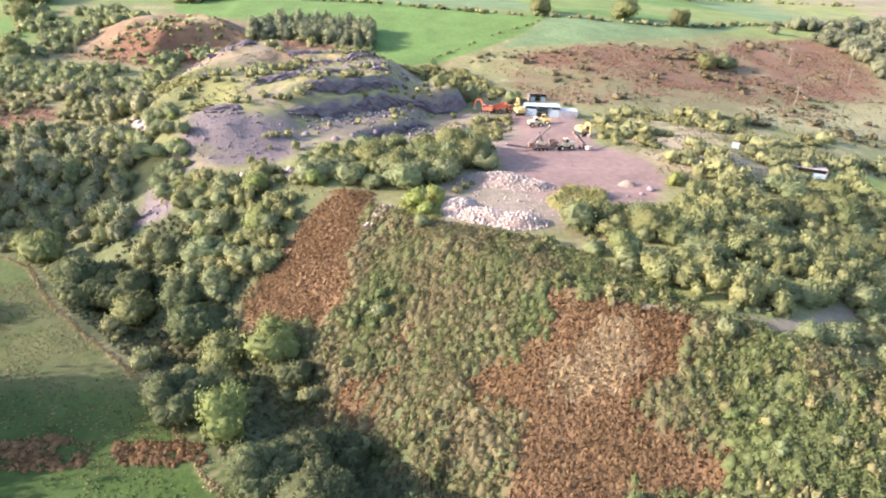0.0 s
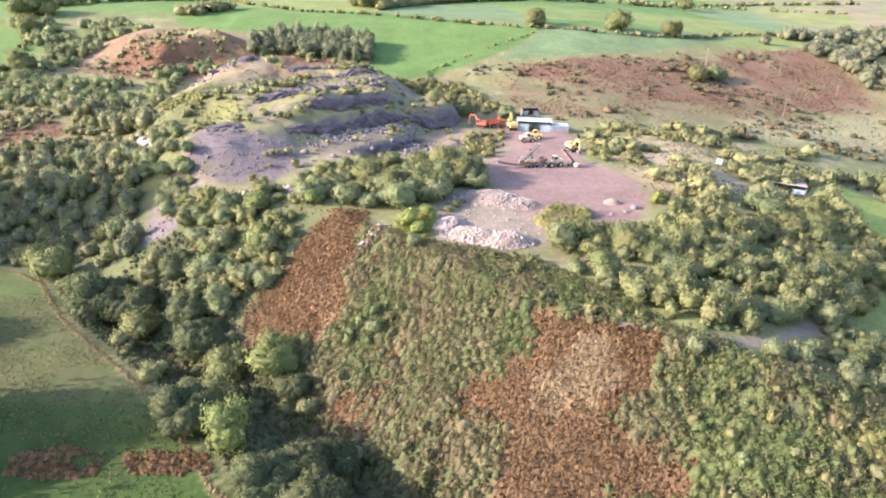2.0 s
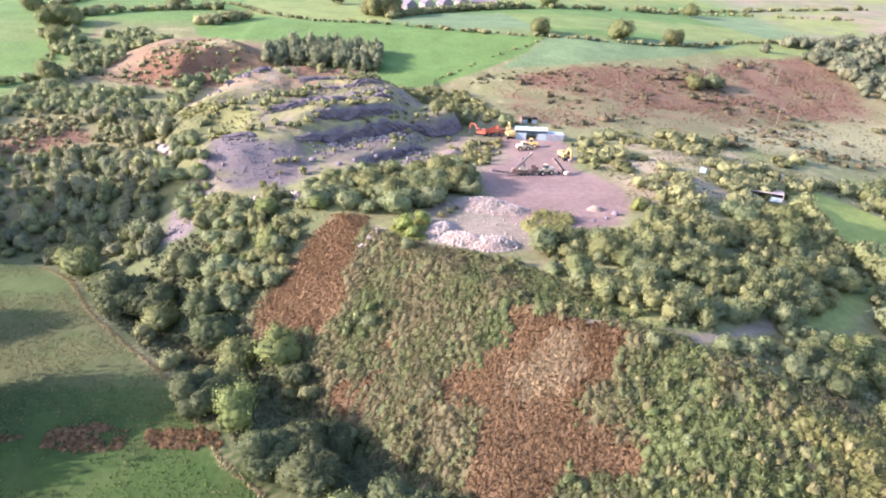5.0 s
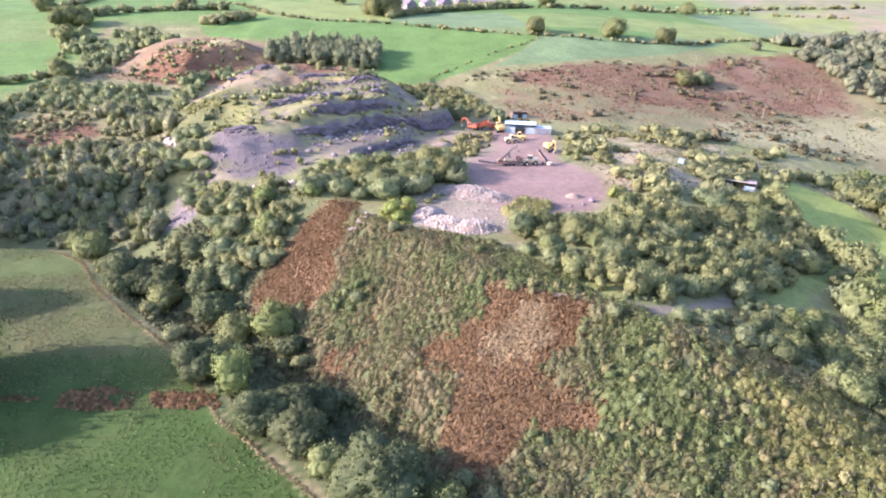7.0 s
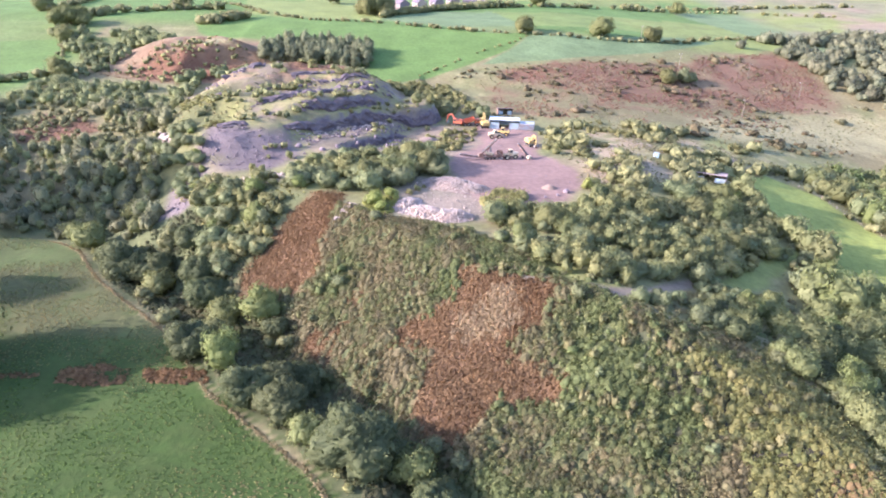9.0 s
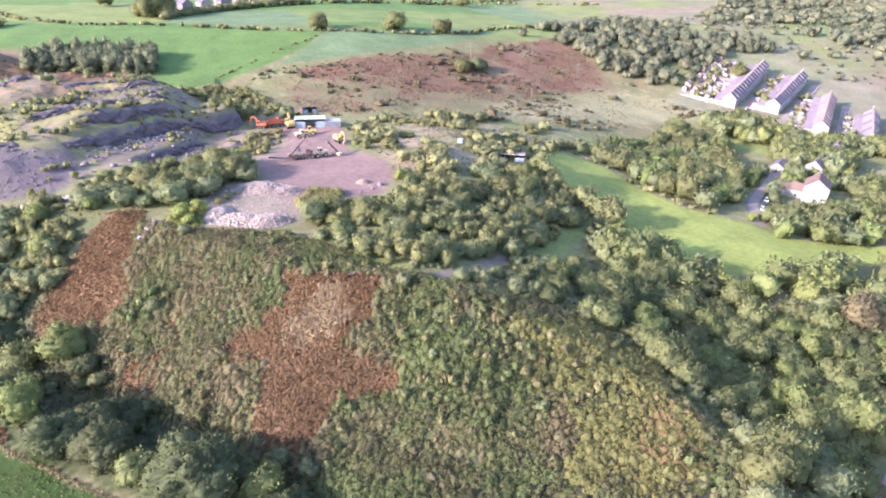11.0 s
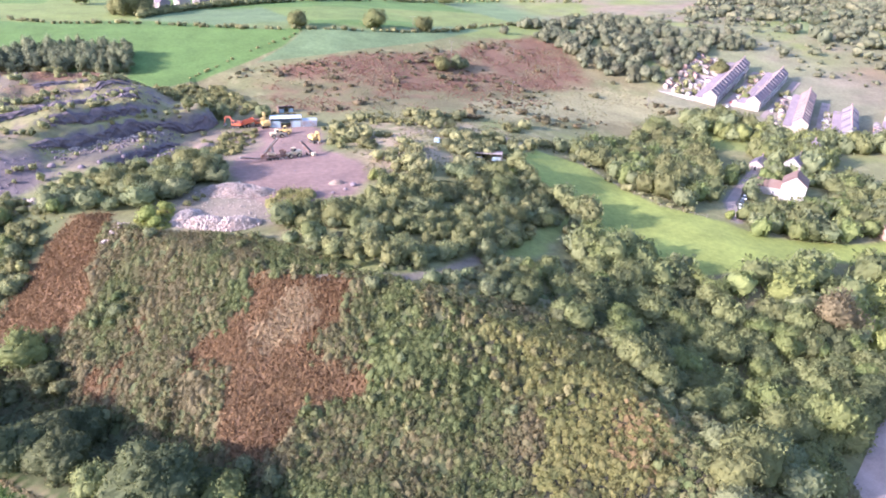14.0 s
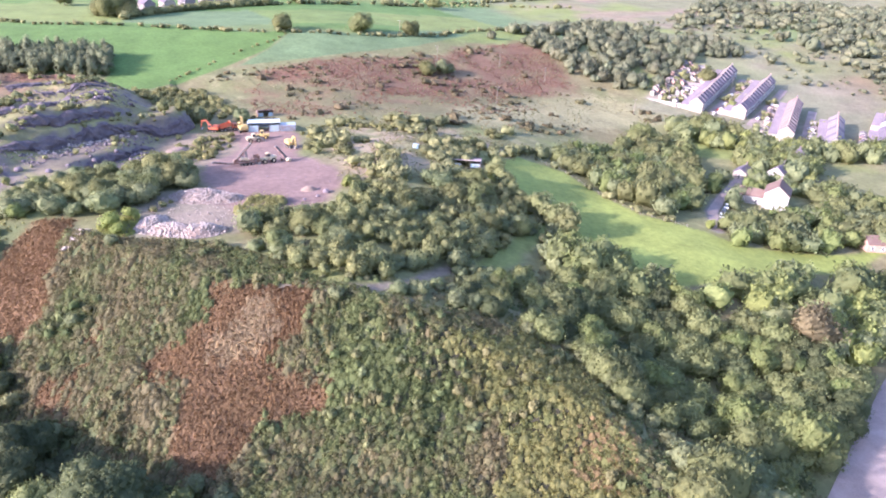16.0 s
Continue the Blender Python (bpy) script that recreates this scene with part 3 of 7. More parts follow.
BARK = material("bark", (0.13, 0.10, 0.075), rough=0.9, grain=3, bump=0.6, stain=(0.09, 0.10, 0.07))
LEAF = {
    "oak": leaves("oak_leaves", (0.174, 0.182, 0.075), (0.231, 0.244, 0.095)),
    "sallow": leaves("sallow_leaves", (0.204, 0.228, 0.114), (0.280, 0.299, 0.133)),
    "willow": leaves("willow_leaves", (0.2, 0.218, 0.09), (0.265, 0.272, 0.106), spread=0.24, per_piece=0.05),
    # dark grey-green of its own, lowered further to carry the gully's shade
    "dome": leaves("grey_willow_leaves", (0.112, 0.13, 0.06), (0.155, 0.17, 0.076), spread=0.24, per_piece=0.05),
    "birch": leaves("birch_leaves", (0.225, 0.235, 0.1), (0.285, 0.28, 0.122)),
    "ash": leaves("ash_leaves", (0.200, 0.231, 0.084), (0.270, 0.298, 0.095)),
    "conifer": leaves("conifer_needles", (0.205, 0.223, 0.125), (0.274, 0.279, 0.148)),
    "gorse": leaves("gorse_leaves", (0.207, 0.208, 0.087), (0.283, 0.263, 0.110)),
    "lime": leaves("yellow_green_leaves", (0.276, 0.302, 0.097), (0.313, 0.335, 0.097)),
    "autumn": leaves("autumn_leaves", (0.20, 0.165, 0.09), (0.235, 0.19, 0.105)),
    "hawthorn": leaves("hawthorn_leaves", (0.220, 0.228, 0.108), (0.297, 0.288, 0.130)),
}
KINDS = {  # name: height, radius, base, limbs, clumps, sprays, spray size, taper, limb size, facets, stretch, variants
    "oak": (9.0, 4.8, 0.6, 9, 190, 1050, 0.34, 0.65, 0.46, (36, 18), 1.6, 3),
    "sallow": (7.0, 3.8, 0.2, 8, 150, 600, 0.34, 0.6, 0.46, (30, 16), 1.9, 4),
    "willow": (6.6, 4.4, 0.1, 8, 190, 850, 0.34, 0.55, 0.48, (36, 18), 1.8, 4),
    "dome": (8.6, 6.2, 0.1, 10, 340, 2550, 0.28, 0.5, 0.46, (58, 28), 1.5, 4),
    "birch": (6.0, 2.2, 0.2, 7, 70, 300, 0.38, 0.8, 0.42, (13, 9), 2.1, 5),
    "ash": (8.0, 3.6, 0.4, 9, 150, 975, 0.31, 0.65, 0.44, (32, 18), 1.7, 3),
    "conifer": (12.0, 3.0, 0.3, 8, 54, 340, 0.55, 0.92, 0.42, (12, 10), 1.7, 3),
    "gorse": (1.9, 1.6, 0.0, 5, 24, 95, 0.32, 0.5, 0.45, (9, 5), 1.1, 4),
    "lime": (4.5, 2.4, 0.1, 7, 75, 600, 0.26, 0.6, 0.44, (24, 13), 1.6, 2),
    "autumn": (7.0, 3.4, 0.6, 9, 75, 975, 0.3, 0.7, 0.40, (22, 12), 1.4, 2),
    "hawthorn": (3.6, 2.2, 0.1, 6, 39, 220, 0.32, 0.6, 0.45, (15, 9), 1.6, 4),
    "oak_far": (9.0, 4.8, 0.4, 8, 70, 190, 0.7, 0.65, 0.44, (13, 8), 1.7, 4),
    "sallow_far": (7.0, 3.8, 0.2, 6, 60, 170, 0.64, 0.65, 0.44, (11, 7), 2.2, 5),
    "ash_far": (8.0, 3.6, 0.4, 7, 60, 190, 0.6, 0.7, 0.44, (13, 8), 1.8, 4),
    "hawthorn_far": (3.6, 2.2, 0.1, 5, 18, 60, 0.52, 0.6, 0.46, (8, 5), 1.7, 4),
}
LABELS = {
    "oak": ("broadleaved hedgerow tree with a dense dark green rounded crown", "tree", "oak_tree"),
    "sallow": ("bushy grey-green goat willow with a lumpy rounded crown", "tree", "goat_willow"),
    "willow": ("rounded grey-green willow with a smooth leafy crown", "tree", "willow_tree"),
    "dome": ("broad dark grey-green willow with a domed crown", "tree", "willow_tree"),
    "birch": ("young upright birch tree with light olive-green leaves", "tree", "birch_tree"),
    "ash": ("leafy bright green ash tree standing among the woodland", "tree", "ash_tree"),
    "conifer": ("tall dark green plantation conifer with narrow crown", "tree", "conifer_tree"),
    "gorse": ("low rounded olive-green gorse bush on rough grass", "bush", "gorse_bush"),
    "lime": ("yellow-green leafy shrub growing at the quarry edge", "shrub", "leafy_shrub"),
    "hawthorn": ("dark grey-green hawthorn bush with a rounded uneven crown", "bush", "hawthorn_bush"),
    "autumn": ("half-bare broadleaved tree with brown autumn leaves", "tree", "autumn_tree"),
}
PLANT = {}
for sort in ("oak", "sallow", "ash", "hawthorn"):
    LEAF[sort + "_far"], LABELS[sort + "_far"] = LEAF[sort], LABELS[sort]
for kind, (h, r, base, big, small, flakes, flake, top, lobe, grid, stretch, variants) in KINDS.items():
    PLANT[kind] = []
    for v in range(variants):
        vr, fc, nv, solid = crown_arrays(rng, h * rng.uniform(0.92, 1.08), r * rng.uniform(0.92, 1.1), base, big, small, flakes, flake, top, lobe, grid, stretch)
        crown = sheet(kind + "_crown", vr, fc, LEAF[kind], normals=nv)
        tb = trunk_bmesh(rng, h, r, 0.03 * h if kind != "gorse" else 0.05)
        trunk = bpy.data.meshes.new(kind + "_trunk")
        tb.to_mesh(trunk)
        tb.free()
        trunk.materials.append(BARK)
        PLANT[kind].append((trunk, crown, vr, nv, solid))


def plant(kind, x, y, size=1.0, tall=1.0, group=""):
    trunk, crown, _, _, _ = PLANT[kind][int(rng.integers(len(PLANT[kind])))]
    label, category, name = LABELS[kind]
    m = Matrix.LocRotScale((x, y, ground_z(x, y) - 0.05), Euler((0, 0, rng.uniform(0, 6.28))), (size, size, size * tall))
    ob = thing(name, label, category, m, group)
    part("trunk", trunk, BARK, ob)
    part("crown", crown, LEAF[kind], ob)
    return ob


def thicket(name, label, category, kind, spots, size, squash=1.0, keep=1.0, mat=None):
    """Plants too many to count, as one mesh: crowns set at spots (n x 2), of sizes size (n)."""
    spots, size = np.asarray(spots, float), np.asarray(size, float)
    z = land(spots[:, 0], spots[:, 1])
    vs, ns, ts = [], [], []
    for (x, y), zz, s in zip(spots, z, size):
        _, _, vr, nv, solid = PLANT[kind][int(rng.integers(len(PLANT[kind])))]
        some = rng.random(len(vr) // 4) < keep
        some[:solid] = True
        q, n = vr.reshape(-1, 4, 3)[some].reshape(-1, 3), nv.reshape(-1, 4, 3)[some].reshape(-1, 3)
        a = rng.uniform(0, 6.28)
        c, si = math.cos(a), math.sin(a)
        turn = np.array([[c, si, 0], [-si, c, 0], [0, 0, 1]])
        vs.append(q @ turn * (s, s, s * squash) + (x, y, zz))
        ns.append(n @ turn)
        ts.append(np.tile((rng.normal() * 0.12, rng.uniform(-0.3, 0.9)), (len(q), 1)))
    v = np.concatenate(vs)
    me = sheet(name, v, np.arange(len(v)).reshape(-1, 4), mat or LEAF[kind], normals=np.concatenate(ns), tones=np.concatenate(ts))
    return tagged(new(name, me), label, category, kind="stuff")


def scatter(ring, spacing, jitter=0.45, keep=None):
    """Uneven spots inside a ring, about spacing metres apart."""
    rx, ry = [p[0] for p in ring], [p[1] for p in ring]
    gx, gy = np.meshgrid(np.arange(min(rx), max(rx), spacing), np.arange(min(ry), max(ry), spacing * 0.87))
    gx, gy = gx.astype(float), gy.astype(float)
    gx[1::2] += spacing / 2
    p = np.column_stack([gx.ravel(), gy.ravel()]).astype(float) + rng.uniform(-jitter, jitter, (gx.size, 2)) * spacing
    p = p[inside(p[:, 0], p[:, 1], ring) > 0]
    if keep is not None:
        p = p[keep(p[:, 0], p[:, 1])]
    return p


def uneven(p, size, seed, cut):
    return p[fbm(p[:, 0], p[:, 1], size, 3, seed) > cut]


def undergrowth(name, label, category, mat, spots, clump, flakes, flake, tall, tilt=0.5, odd=0.16, patch=9.0, up=0.4, streak=1.0, turned=None, core=(5, 2)):
    """Low plants that nobody could count: small leafy mounds (core: their facets round and up) with loose sprays at spots."""
    spots = np.asarray(spots, float)
    n = len(spots)
    z = land(spots[:, 0], spots[:, 1])
    s = clump * rng.uniform(0.55, 1.4, n) * (1 + 0.55 * fbm(spots[:, 0], spots[:, 1], 4.0, 2, 58))
    d = rng.normal(size=(n, flakes, 3))
    d[..., 2] = np.abs(d[..., 2]) * 0.9 + 0.1
    d /= np.linalg.norm(d, axis=2, keepdims=True)
    az, el = np.meshgrid(np.linspace(0, 2 * math.pi, core[0] + 1), np.linspace(-0.15, math.pi / 2, core[1] + 1))
    out = np.stack([np.cos(az) * np.cos(el), np.sin(az) * np.cos(el), np.sin(el)], -1)
    bumpy = rng.uniform(0.6, 1.0, (n, *az.shape))
    bumpy[:, :, -1], bumpy[:, -1, :] = bumpy[:, :, 0], bumpy[:, -1, :1]
    g = np.arange(az.size).reshape(az.shape)
    quads = np.stack([g[:-1, :-1], g[:-1, 1:], g[1:, 1:], g[1:, :-1]], -1).reshape(-1)
    solid = len(quads)
    shape = np.broadcast_to(out.reshape(1, -1, 3)[:, quads], (n, solid, 3))
    bumpy = bumpy.reshape(n, -1)[:, quads, None]
    here = np.column_stack([spots, z])[:, None, :]
    height = np.array([1, 1, tall])
    c = np.concatenate([here + shape * bumpy * s[:, None, None] * height * (1.1, 1.1, 0.62), here + d * s[:, None, None] * height * rng.uniform(0.92, 1.1, (n, flakes, 1))], axis=1)
    if streak != 1.0:
        # mounds drawn out down the slope
        gx, gy = land(spots[:, 0] + 0.7, spots[:, 1]) - z, land(spots[:, 0], spots[:, 1] + 0.7) - z
        steep = np.hypot(gx, gy) + 1e-6
        ux, uy = gx / steep, gy / steep
        off = c - np.column_stack([spots, z])[:, None, :]
        run = off[..., 0] * ux[:, None] + off[..., 1] * uy[:, None]
        side = -off[..., 0] * uy[:, None] + off[..., 1] * ux[:, None]
        run, side = run * streak, side / math.sqrt(streak)
        c[..., 0] = spots[:, 0, None] + run * ux[:, None] - side * uy[:, None]
        c[..., 1] = spots[:, 1, None] + run * uy[:, None] + side * ux[:, None]
        c[..., 2] += run * (steep / 0.7)[:, None]
    face = d / height
    v, f, nv = tufts(c[:, solid:].reshape(-1, 3), (face / np.linalg.norm(face, axis=2, keepdims=True)).reshape(-1, 3), flake, tilt, rng)
    v = np.concatenate([c[:, :solid], v.reshape(n, -1, 3)], axis=1).reshape(-1, 3)
    nv = np.concatenate([shape / height * 0.6 + (0, 0, 0.4) + 0.2 * rng.normal(size=(n, solid, 3)), nv.reshape(n, -1, 3)], axis=1).reshape(-1, 3) + (0.0, 0.0, up)
    nv /= np.linalg.norm(nv, axis=1, keepdims=True)
    shade = np.column_stack([rng.normal(size=n) * odd, np.clip(0.35 + 0.9 * fbm(spots[:, 0], spots[:, 1], patch, 3, 91) + 0.25 * rng.normal(size=n) + (0 if turned is None else turned(spots[:, 0], spots[:, 1])), -0.4, 1)])
    return tagged(new(name, sheet(name, v, np.arange(len(v)).reshape(-1, 4), mat, normals=nv, tones=np.repeat(shade, flakes * 4 + solid, axis=0))), label, category, kind="stuff")


# ---- brambles and bracken on the old tip ----
BRAMBLE = leaves("bramble_leaves", (0.155, 0.19, 0.071), (0.225, 0.198, 0.095), spread=0.32, per_piece=0.05)
BRAMBLE_YELLOW = leaves("yellowing_bramble_leaves", (0.22, 0.222, 0.08), (0.272, 0.242, 0.092), spread=0.28, per_piece=0.05)
BRACKEN = leaves("rust_brown_bracken_fronds", (0.2, 0.122, 0.056), (0.265, 0.172, 0.082), spread=0.24, per_piece=0.05)
STRAW_GRASS = leaves("straw_grass", (0.32, 0.235, 0.125), (0.37, 0.285, 0.155), spread=0.24, per_piece=0.08)
SLOPE = [(-16, 141), (-5, 132), (10, 126), (24, 120), (36, 108), (46, 96), (58, 88), (66, 84), (80, 82), (95, 70), (98, 50), (90, 30), (60, 20), (30, 36), (14, 58), (-2, 78), (-24, 90), (-30, 104), (-30, 112), (-24, 120), (-22, 134)]
YELLOW = [(66, 72), (91, 78), (97, 58), (92, 30), (64, 34), (72, 56)]


def yellowing(x, y):
    return inside(x, y, YELLOW) + 7 * fbm(x, y, 9, 3, 53) > 0


def bushy(p):
    """Uneven thickness: some spots left bare in seams and hollows."""
    return p[fbm(p[:, 0], p[:, 1], 3.5, 3, 57) > -0.5]


spots = bushy(scatter(SLOPE, 1.15, keep=lambda x, y: ss(-2.5, 2.5, in_bracken(x, y)) < rng.random(len(x))))
mask = yellowing(spots[:, 0], spots[:, 1])
undergrowth("bramble_thicket", "dense green bramble thicket covering the steep bank", "brambles", BRAMBLE, spots[~mask], 0.85, 24, 0.24, 1.45, 0.8, 0.1, 10.0, 0.5, 1.1, lambda x, y: 0.45 * ss(16, -4, x) - 0.5 * ss(16, 5, np.hypot(x - 52, y - 66)) + 0.35 * ss(60, 80, x) + 0.55 * fbm(x, y, 9, 3, 59), core=(6, 2))
undergrowth("bramble_thicket", "yellowing bramble thicket on the lower bank", "brambles", BRAMBLE_YELLOW, spots[mask], 0.85, 24, 0.24, 1.35, 0.8, 0.07, 13.0, 0.5, 1.1, core=(6, 2))
BRACKEN_ALL = [(-46, 116), (-32, 148), (-6, 148), (-4, 118), (52, 104), (52, 52), (8, 52), (-14, 78), (-26, 88), (-26, 104), (-40, 104)]
fronds = scatter(BRACKEN_ALL, 0.68, keep=lambda x, y: ss(-2.5, 2.5, in_bracken(x, y)) > rng.random(len(x)))
straw = 0.95 * ss(-2.2, 2.0, inside(fronds[:, 0], fronds[:, 1], STRAW_PATCH) + 3.5 * fbm(fronds[:, 0], fronds[:, 1], 5, 3, 54)) > rng.random(len(fronds))
undergrowth("bracken", "rust-brown autumn bracken covering the steep bank", "bracken", BRACKEN, fronds[~straw], 0.55, 8, 0.24, 0.7, 0.7, 0.06, 12.0, 1.4, 1.2, core=(5, 1))
undergrowth("dry_grass", "dry straw-coloured grass patch among the bracken", "grass", STRAW_GRASS, fronds[straw], 0.55, 8, 0.22, 0.6, 0.7, 0.05, 9.0, 1.4, 1.2, core=(5, 1))
lime_patch = scatter([(-8, 139), (-4, 145), (2, 140), (1, 131), (-5, 131)], 1.0, 0.6)
undergrowth("weeds", "lush lime-green weeds on the brow of the bank", "weeds", leaves("lime_weed_leaves", (0.25, 0.27, 0.07), (0.31, 0.31, 0.085)), lime_patch, 0.75, 14, 0.22, 1.0, 0.6, 0.05)
orange = scatter([(84, 49), (97, 50), (95, 38), (86, 33), (81, 40)], 1.0, 0.6)
orange = orange[rng.random(len(orange)) < 0.5]
undergrowth("bracken", "orange-brown bracken patch among yellowing brambles", "bracken", leaves("orange_bracken_fronds", (0.27, 0.18, 0.085), (0.30, 0.205, 0.10)), orange, 0.8, 10, 0.2, 1.7, 0.3, 0.07)
bank = np.concatenate([scatter([(-70, 82), (-62, 84), (-54, 82), (-53, 77), (-62, 76), (-69, 78)], 0.75), scatter([(-50, 82), (-42, 83), (-36, 82), (-34, 77), (-42, 77), (-49, 77.5)], 0.75), scatter([(-86, 81), (-74, 81), (-73, 79), (-86, 79)], 1.0, 0.6)])
bank = uneven(bank, 3, 50, -0.35)
undergrowth("bracken", "strip of brown bracken on a low bank in the pasture", "bracken", BRACKEN, bank, 0.6, 9, 0.24, 1.1, 0.7)

# ---- woods ----
WOOD_MID = [(34, 118), (28, 130), (40, 134), (52, 141), (62, 148), (72, 153), (84, 160), (100, 168), (112, 172), (120, 152), (126, 136), (118, 134), (110, 128), (96, 113), (84, 105), (72, 99), (60, 97), (48, 97), (40, 104)]
WOOD_FRONT = [(66, 82), (76, 94), (88, 100), (98, 106), (112, 120), (126, 132), (136, 112), (146, 100), (190, 104), (215, 100), (240, 98), (204, 76), (176, 62), (152, 47), (130, 33), (112, 22), (92, 4), (92, 40), (96, 62), (86, 80)]
WOOD_WEST = [(-200, 270), (-112, 262), (-98, 214), (-86, 176), (-74, 148), (-92, 148), (-112, 156), (-135, 162), (-260, 175), (-260, 250)]
WOOD_BANK = [(-78, 176), (-64, 152), (-50, 124), (-42, 122), (-34, 132), (-33, 144), (-27, 151), (-36, 164), (-54, 160)]
WOOD_BROW = [(-32, 154), (-16, 147), (-6, 149), (4, 156), (8, 170), (0, 182), (-14, 187), (-28, 180), (-36, 168)]
WOOD_HILL = [(-240, 385), (-180, 392), (-150, 372), (-175, 336), (-178, 300), (-115, 300), (-112, 262), (-200, 270), (-190, 330)]
WOOD_NORTH_EAST = [(229, 391), (238, 362), (262, 335), (290, 337), (316, 360), (350, 384), (382, 378), (392, 396), (380, 410), (338, 425), (348, 494), (295, 476), (218, 456), (198, 419), (225, 406)]
VALLEY = [(152, 219), (161, 200), (165, 178), (169, 160), (178, 146), (190, 158), (205, 176), (226, 205), (250, 246), (234, 266), (204, 244), (176, 232)]
HOUSE_TREES = [(184, 127), (192, 142), (205, 150), (222, 149), (234, 147), (246, 152), (258, 172), (276, 168), (270, 140), (258, 124), (240, 119), (210, 120)]
VILLAGE_EDGE = [(246, 256), (262, 280), (280, 272), (296, 240), (330, 226), (352, 220), (330, 205), (300, 215), (284, 190), (262, 180), (252, 200), (262, 226), (280, 236)]
ROAD_SIDE = [(190, 60), (255, 88), (300, 112), (420, 170), (420, 120), (300, 70), (200, 40)]


def clear_of(*rings):
    return lambda x, y: np.all([inside(x, y, r) < 0 for r in rings], axis=0)


def off_paths(x, y):
    return (np.abs(off_line(x, y, PATH_A)[0]) > 2.4) & (np.abs(off_line(x, y, ROAD)[0]) > 8.4) & (inside(x, y, CLEARING) < 0.8) & (np.abs(off_line(x, y, LANE)[0]) > 3.2)


birches = np.concatenate([
    uneven(scatter(WOOD_MID, 2.8, keep=off_paths), 11, 71, -0.18),
    uneven(scatter(WOOD_BANK, 3.0, keep=clear_of(SCREE_B)), 10, 72, -0.02)])
size = rng.uniform(0.5, 1.0, len(birches)) * (0.85 + 0.3 * fbm(birches[:, 0], birches[:, 1], 18, 2, 74))
order = np.argsort(np.hypot(birches[:, 0] - 45, birches[:, 1] - 70))
for i in order[:240]:
    plant("birch", *birches[i], size[i], rng.uniform(0.75, 1.05), "young birch wood")
rest = order[240:]
thicket("birch_wood", "young light green birch wood on the quarry brow", "woodland", "birch", birches[rest], size[rest], 0.9, 0.8)
for x, y in uneven(scatter(WOOD_BROW, 3.9, 0.55), 12, 73, -0.45):
    plant(["sallow", "oak", "sallow", "birch", "hawthorn"][int(rng.integers(5))], x, y, rng.uniform(0.5, 0.85) * (0.72 if y > 170 else 1.3 if x > -8 else 1.0), rng.uniform(0.75, 1.0), "trees in front of the quarry")
for x, y in uneven(scatter(WOOD_BANK, 5.2, 0.6, keep=clear_of(SCREE_B)), 14, 95, -0.25):
    plant(["sallow", "sallow", "ash", "hawthorn"][int(rng.integers(4))], x, y, rng.uniform(0.45, 0.85), rng.uniform(0.75, 1.0), "trees on the quarry bank")
for x, y in uneven(scatter(WOOD_MID, 6.0, 0.6, keep=off_paths), 16, 96, -0.02):
    plant(["sallow", "oak", "hawthorn", "sallow"][int(rng.integers(4))], x, y, rng.uniform(0.5, 0.8), rng.uniform(0.75, 1.0), "trees among the birches")
front = uneven(scatter(WOOD_FRONT, 5.5, 0.6, keep=lambda x, y: off_paths(x, y) & ((off_line(x, y, BROW)[0] < -17) | (y > 96))), 13, 75, -0.24)
nearer = np.argsort(np.hypot(front[:, 0] - 70, front[:, 1]))
for x, y in front[nearer[:140]]:
    small = 0.6 if x < 100 else 0.8
    k = ["willow", "ash", "willow", "dome", "willow", "willow"][int(rng.integers(6))]
    plant(k, x, y, small * rng.uniform(0.8, 1.25) * (0.75 if k == "dome" else 1.0), rng.uniform(0.85, 1.15), "wood below the tip")
behind = front[nearer[140:]]
for j, sort in enumerate(("oak", "sallow", "ash")):
    thicket("woodland", "mixed %s woodland beside the east pasture" % {"sallow": "goat willow"}.get(sort, sort), "woodland", sort + "_far", behind[j::3], rng.uniform(0.75, 1.2, len(behind[j::3])), 0.85)
GREY_WOOD = leaves("grey_willow_wood_leaves", (0.185, 0.2, 0.115), (0.26, 0.25, 0.14))
west = uneven(scatter(WOOD_WEST, 4.6, 0.6, keep=clear_of(WEST_RUST, WEST_OPEN)), 25, 76, -0.42)
west_size = rng.uniform(0.4, 0.8, len(west)) * (1 + 0.5 * fbm(west[:, 0], west[:, 1], 20, 2, 70))
for j, (sort, word, scale) in enumerate((("sallow_far", "grey-green willow", 1.0), ("birch", "upright young birch", 1.15), ("ash_far", "leafy ash", 0.9), ("sallow_far", "rounded goat willow", 0.8))):
    thicket("woodland", word + " woodland filling the western valley side", "woodland", sort, west[j::4], west_size[j::4] * scale, 1.1, 1.0, GREY_WOOD if j in (0, 2) else None)
west_scrub = uneven(scatter(WEST_OPEN, 3.6, 0.6), 12, 69, -0.05)
thicket("thorn_scrub", "small thorn bushes in the clearing of the western wood", "scrub", "hawthorn_far", west_scrub, rng.uniform(0.3, 0.7, len(west_scrub)))
hill = uneven(scatter(WOOD_HILL, 5.2), 22, 77, -0.25)
thicket("woodland", "dark scrubby woodland round the bracken hill", "woodland", "sallow_far", hill, rng.uniform(0.35, 0.7, len(hill)))
# far leaves greyed towards blue: some haze is put into the colour
GREY_LEAF = leaves("grey_green_far_leaves", (0.165, 0.182, 0.108), (0.22, 0.218, 0.128))
ne = np.concatenate([uneven(scatter(WOOD_NORTH_EAST, 6.6, 0.6), 24, 78, -0.22)])
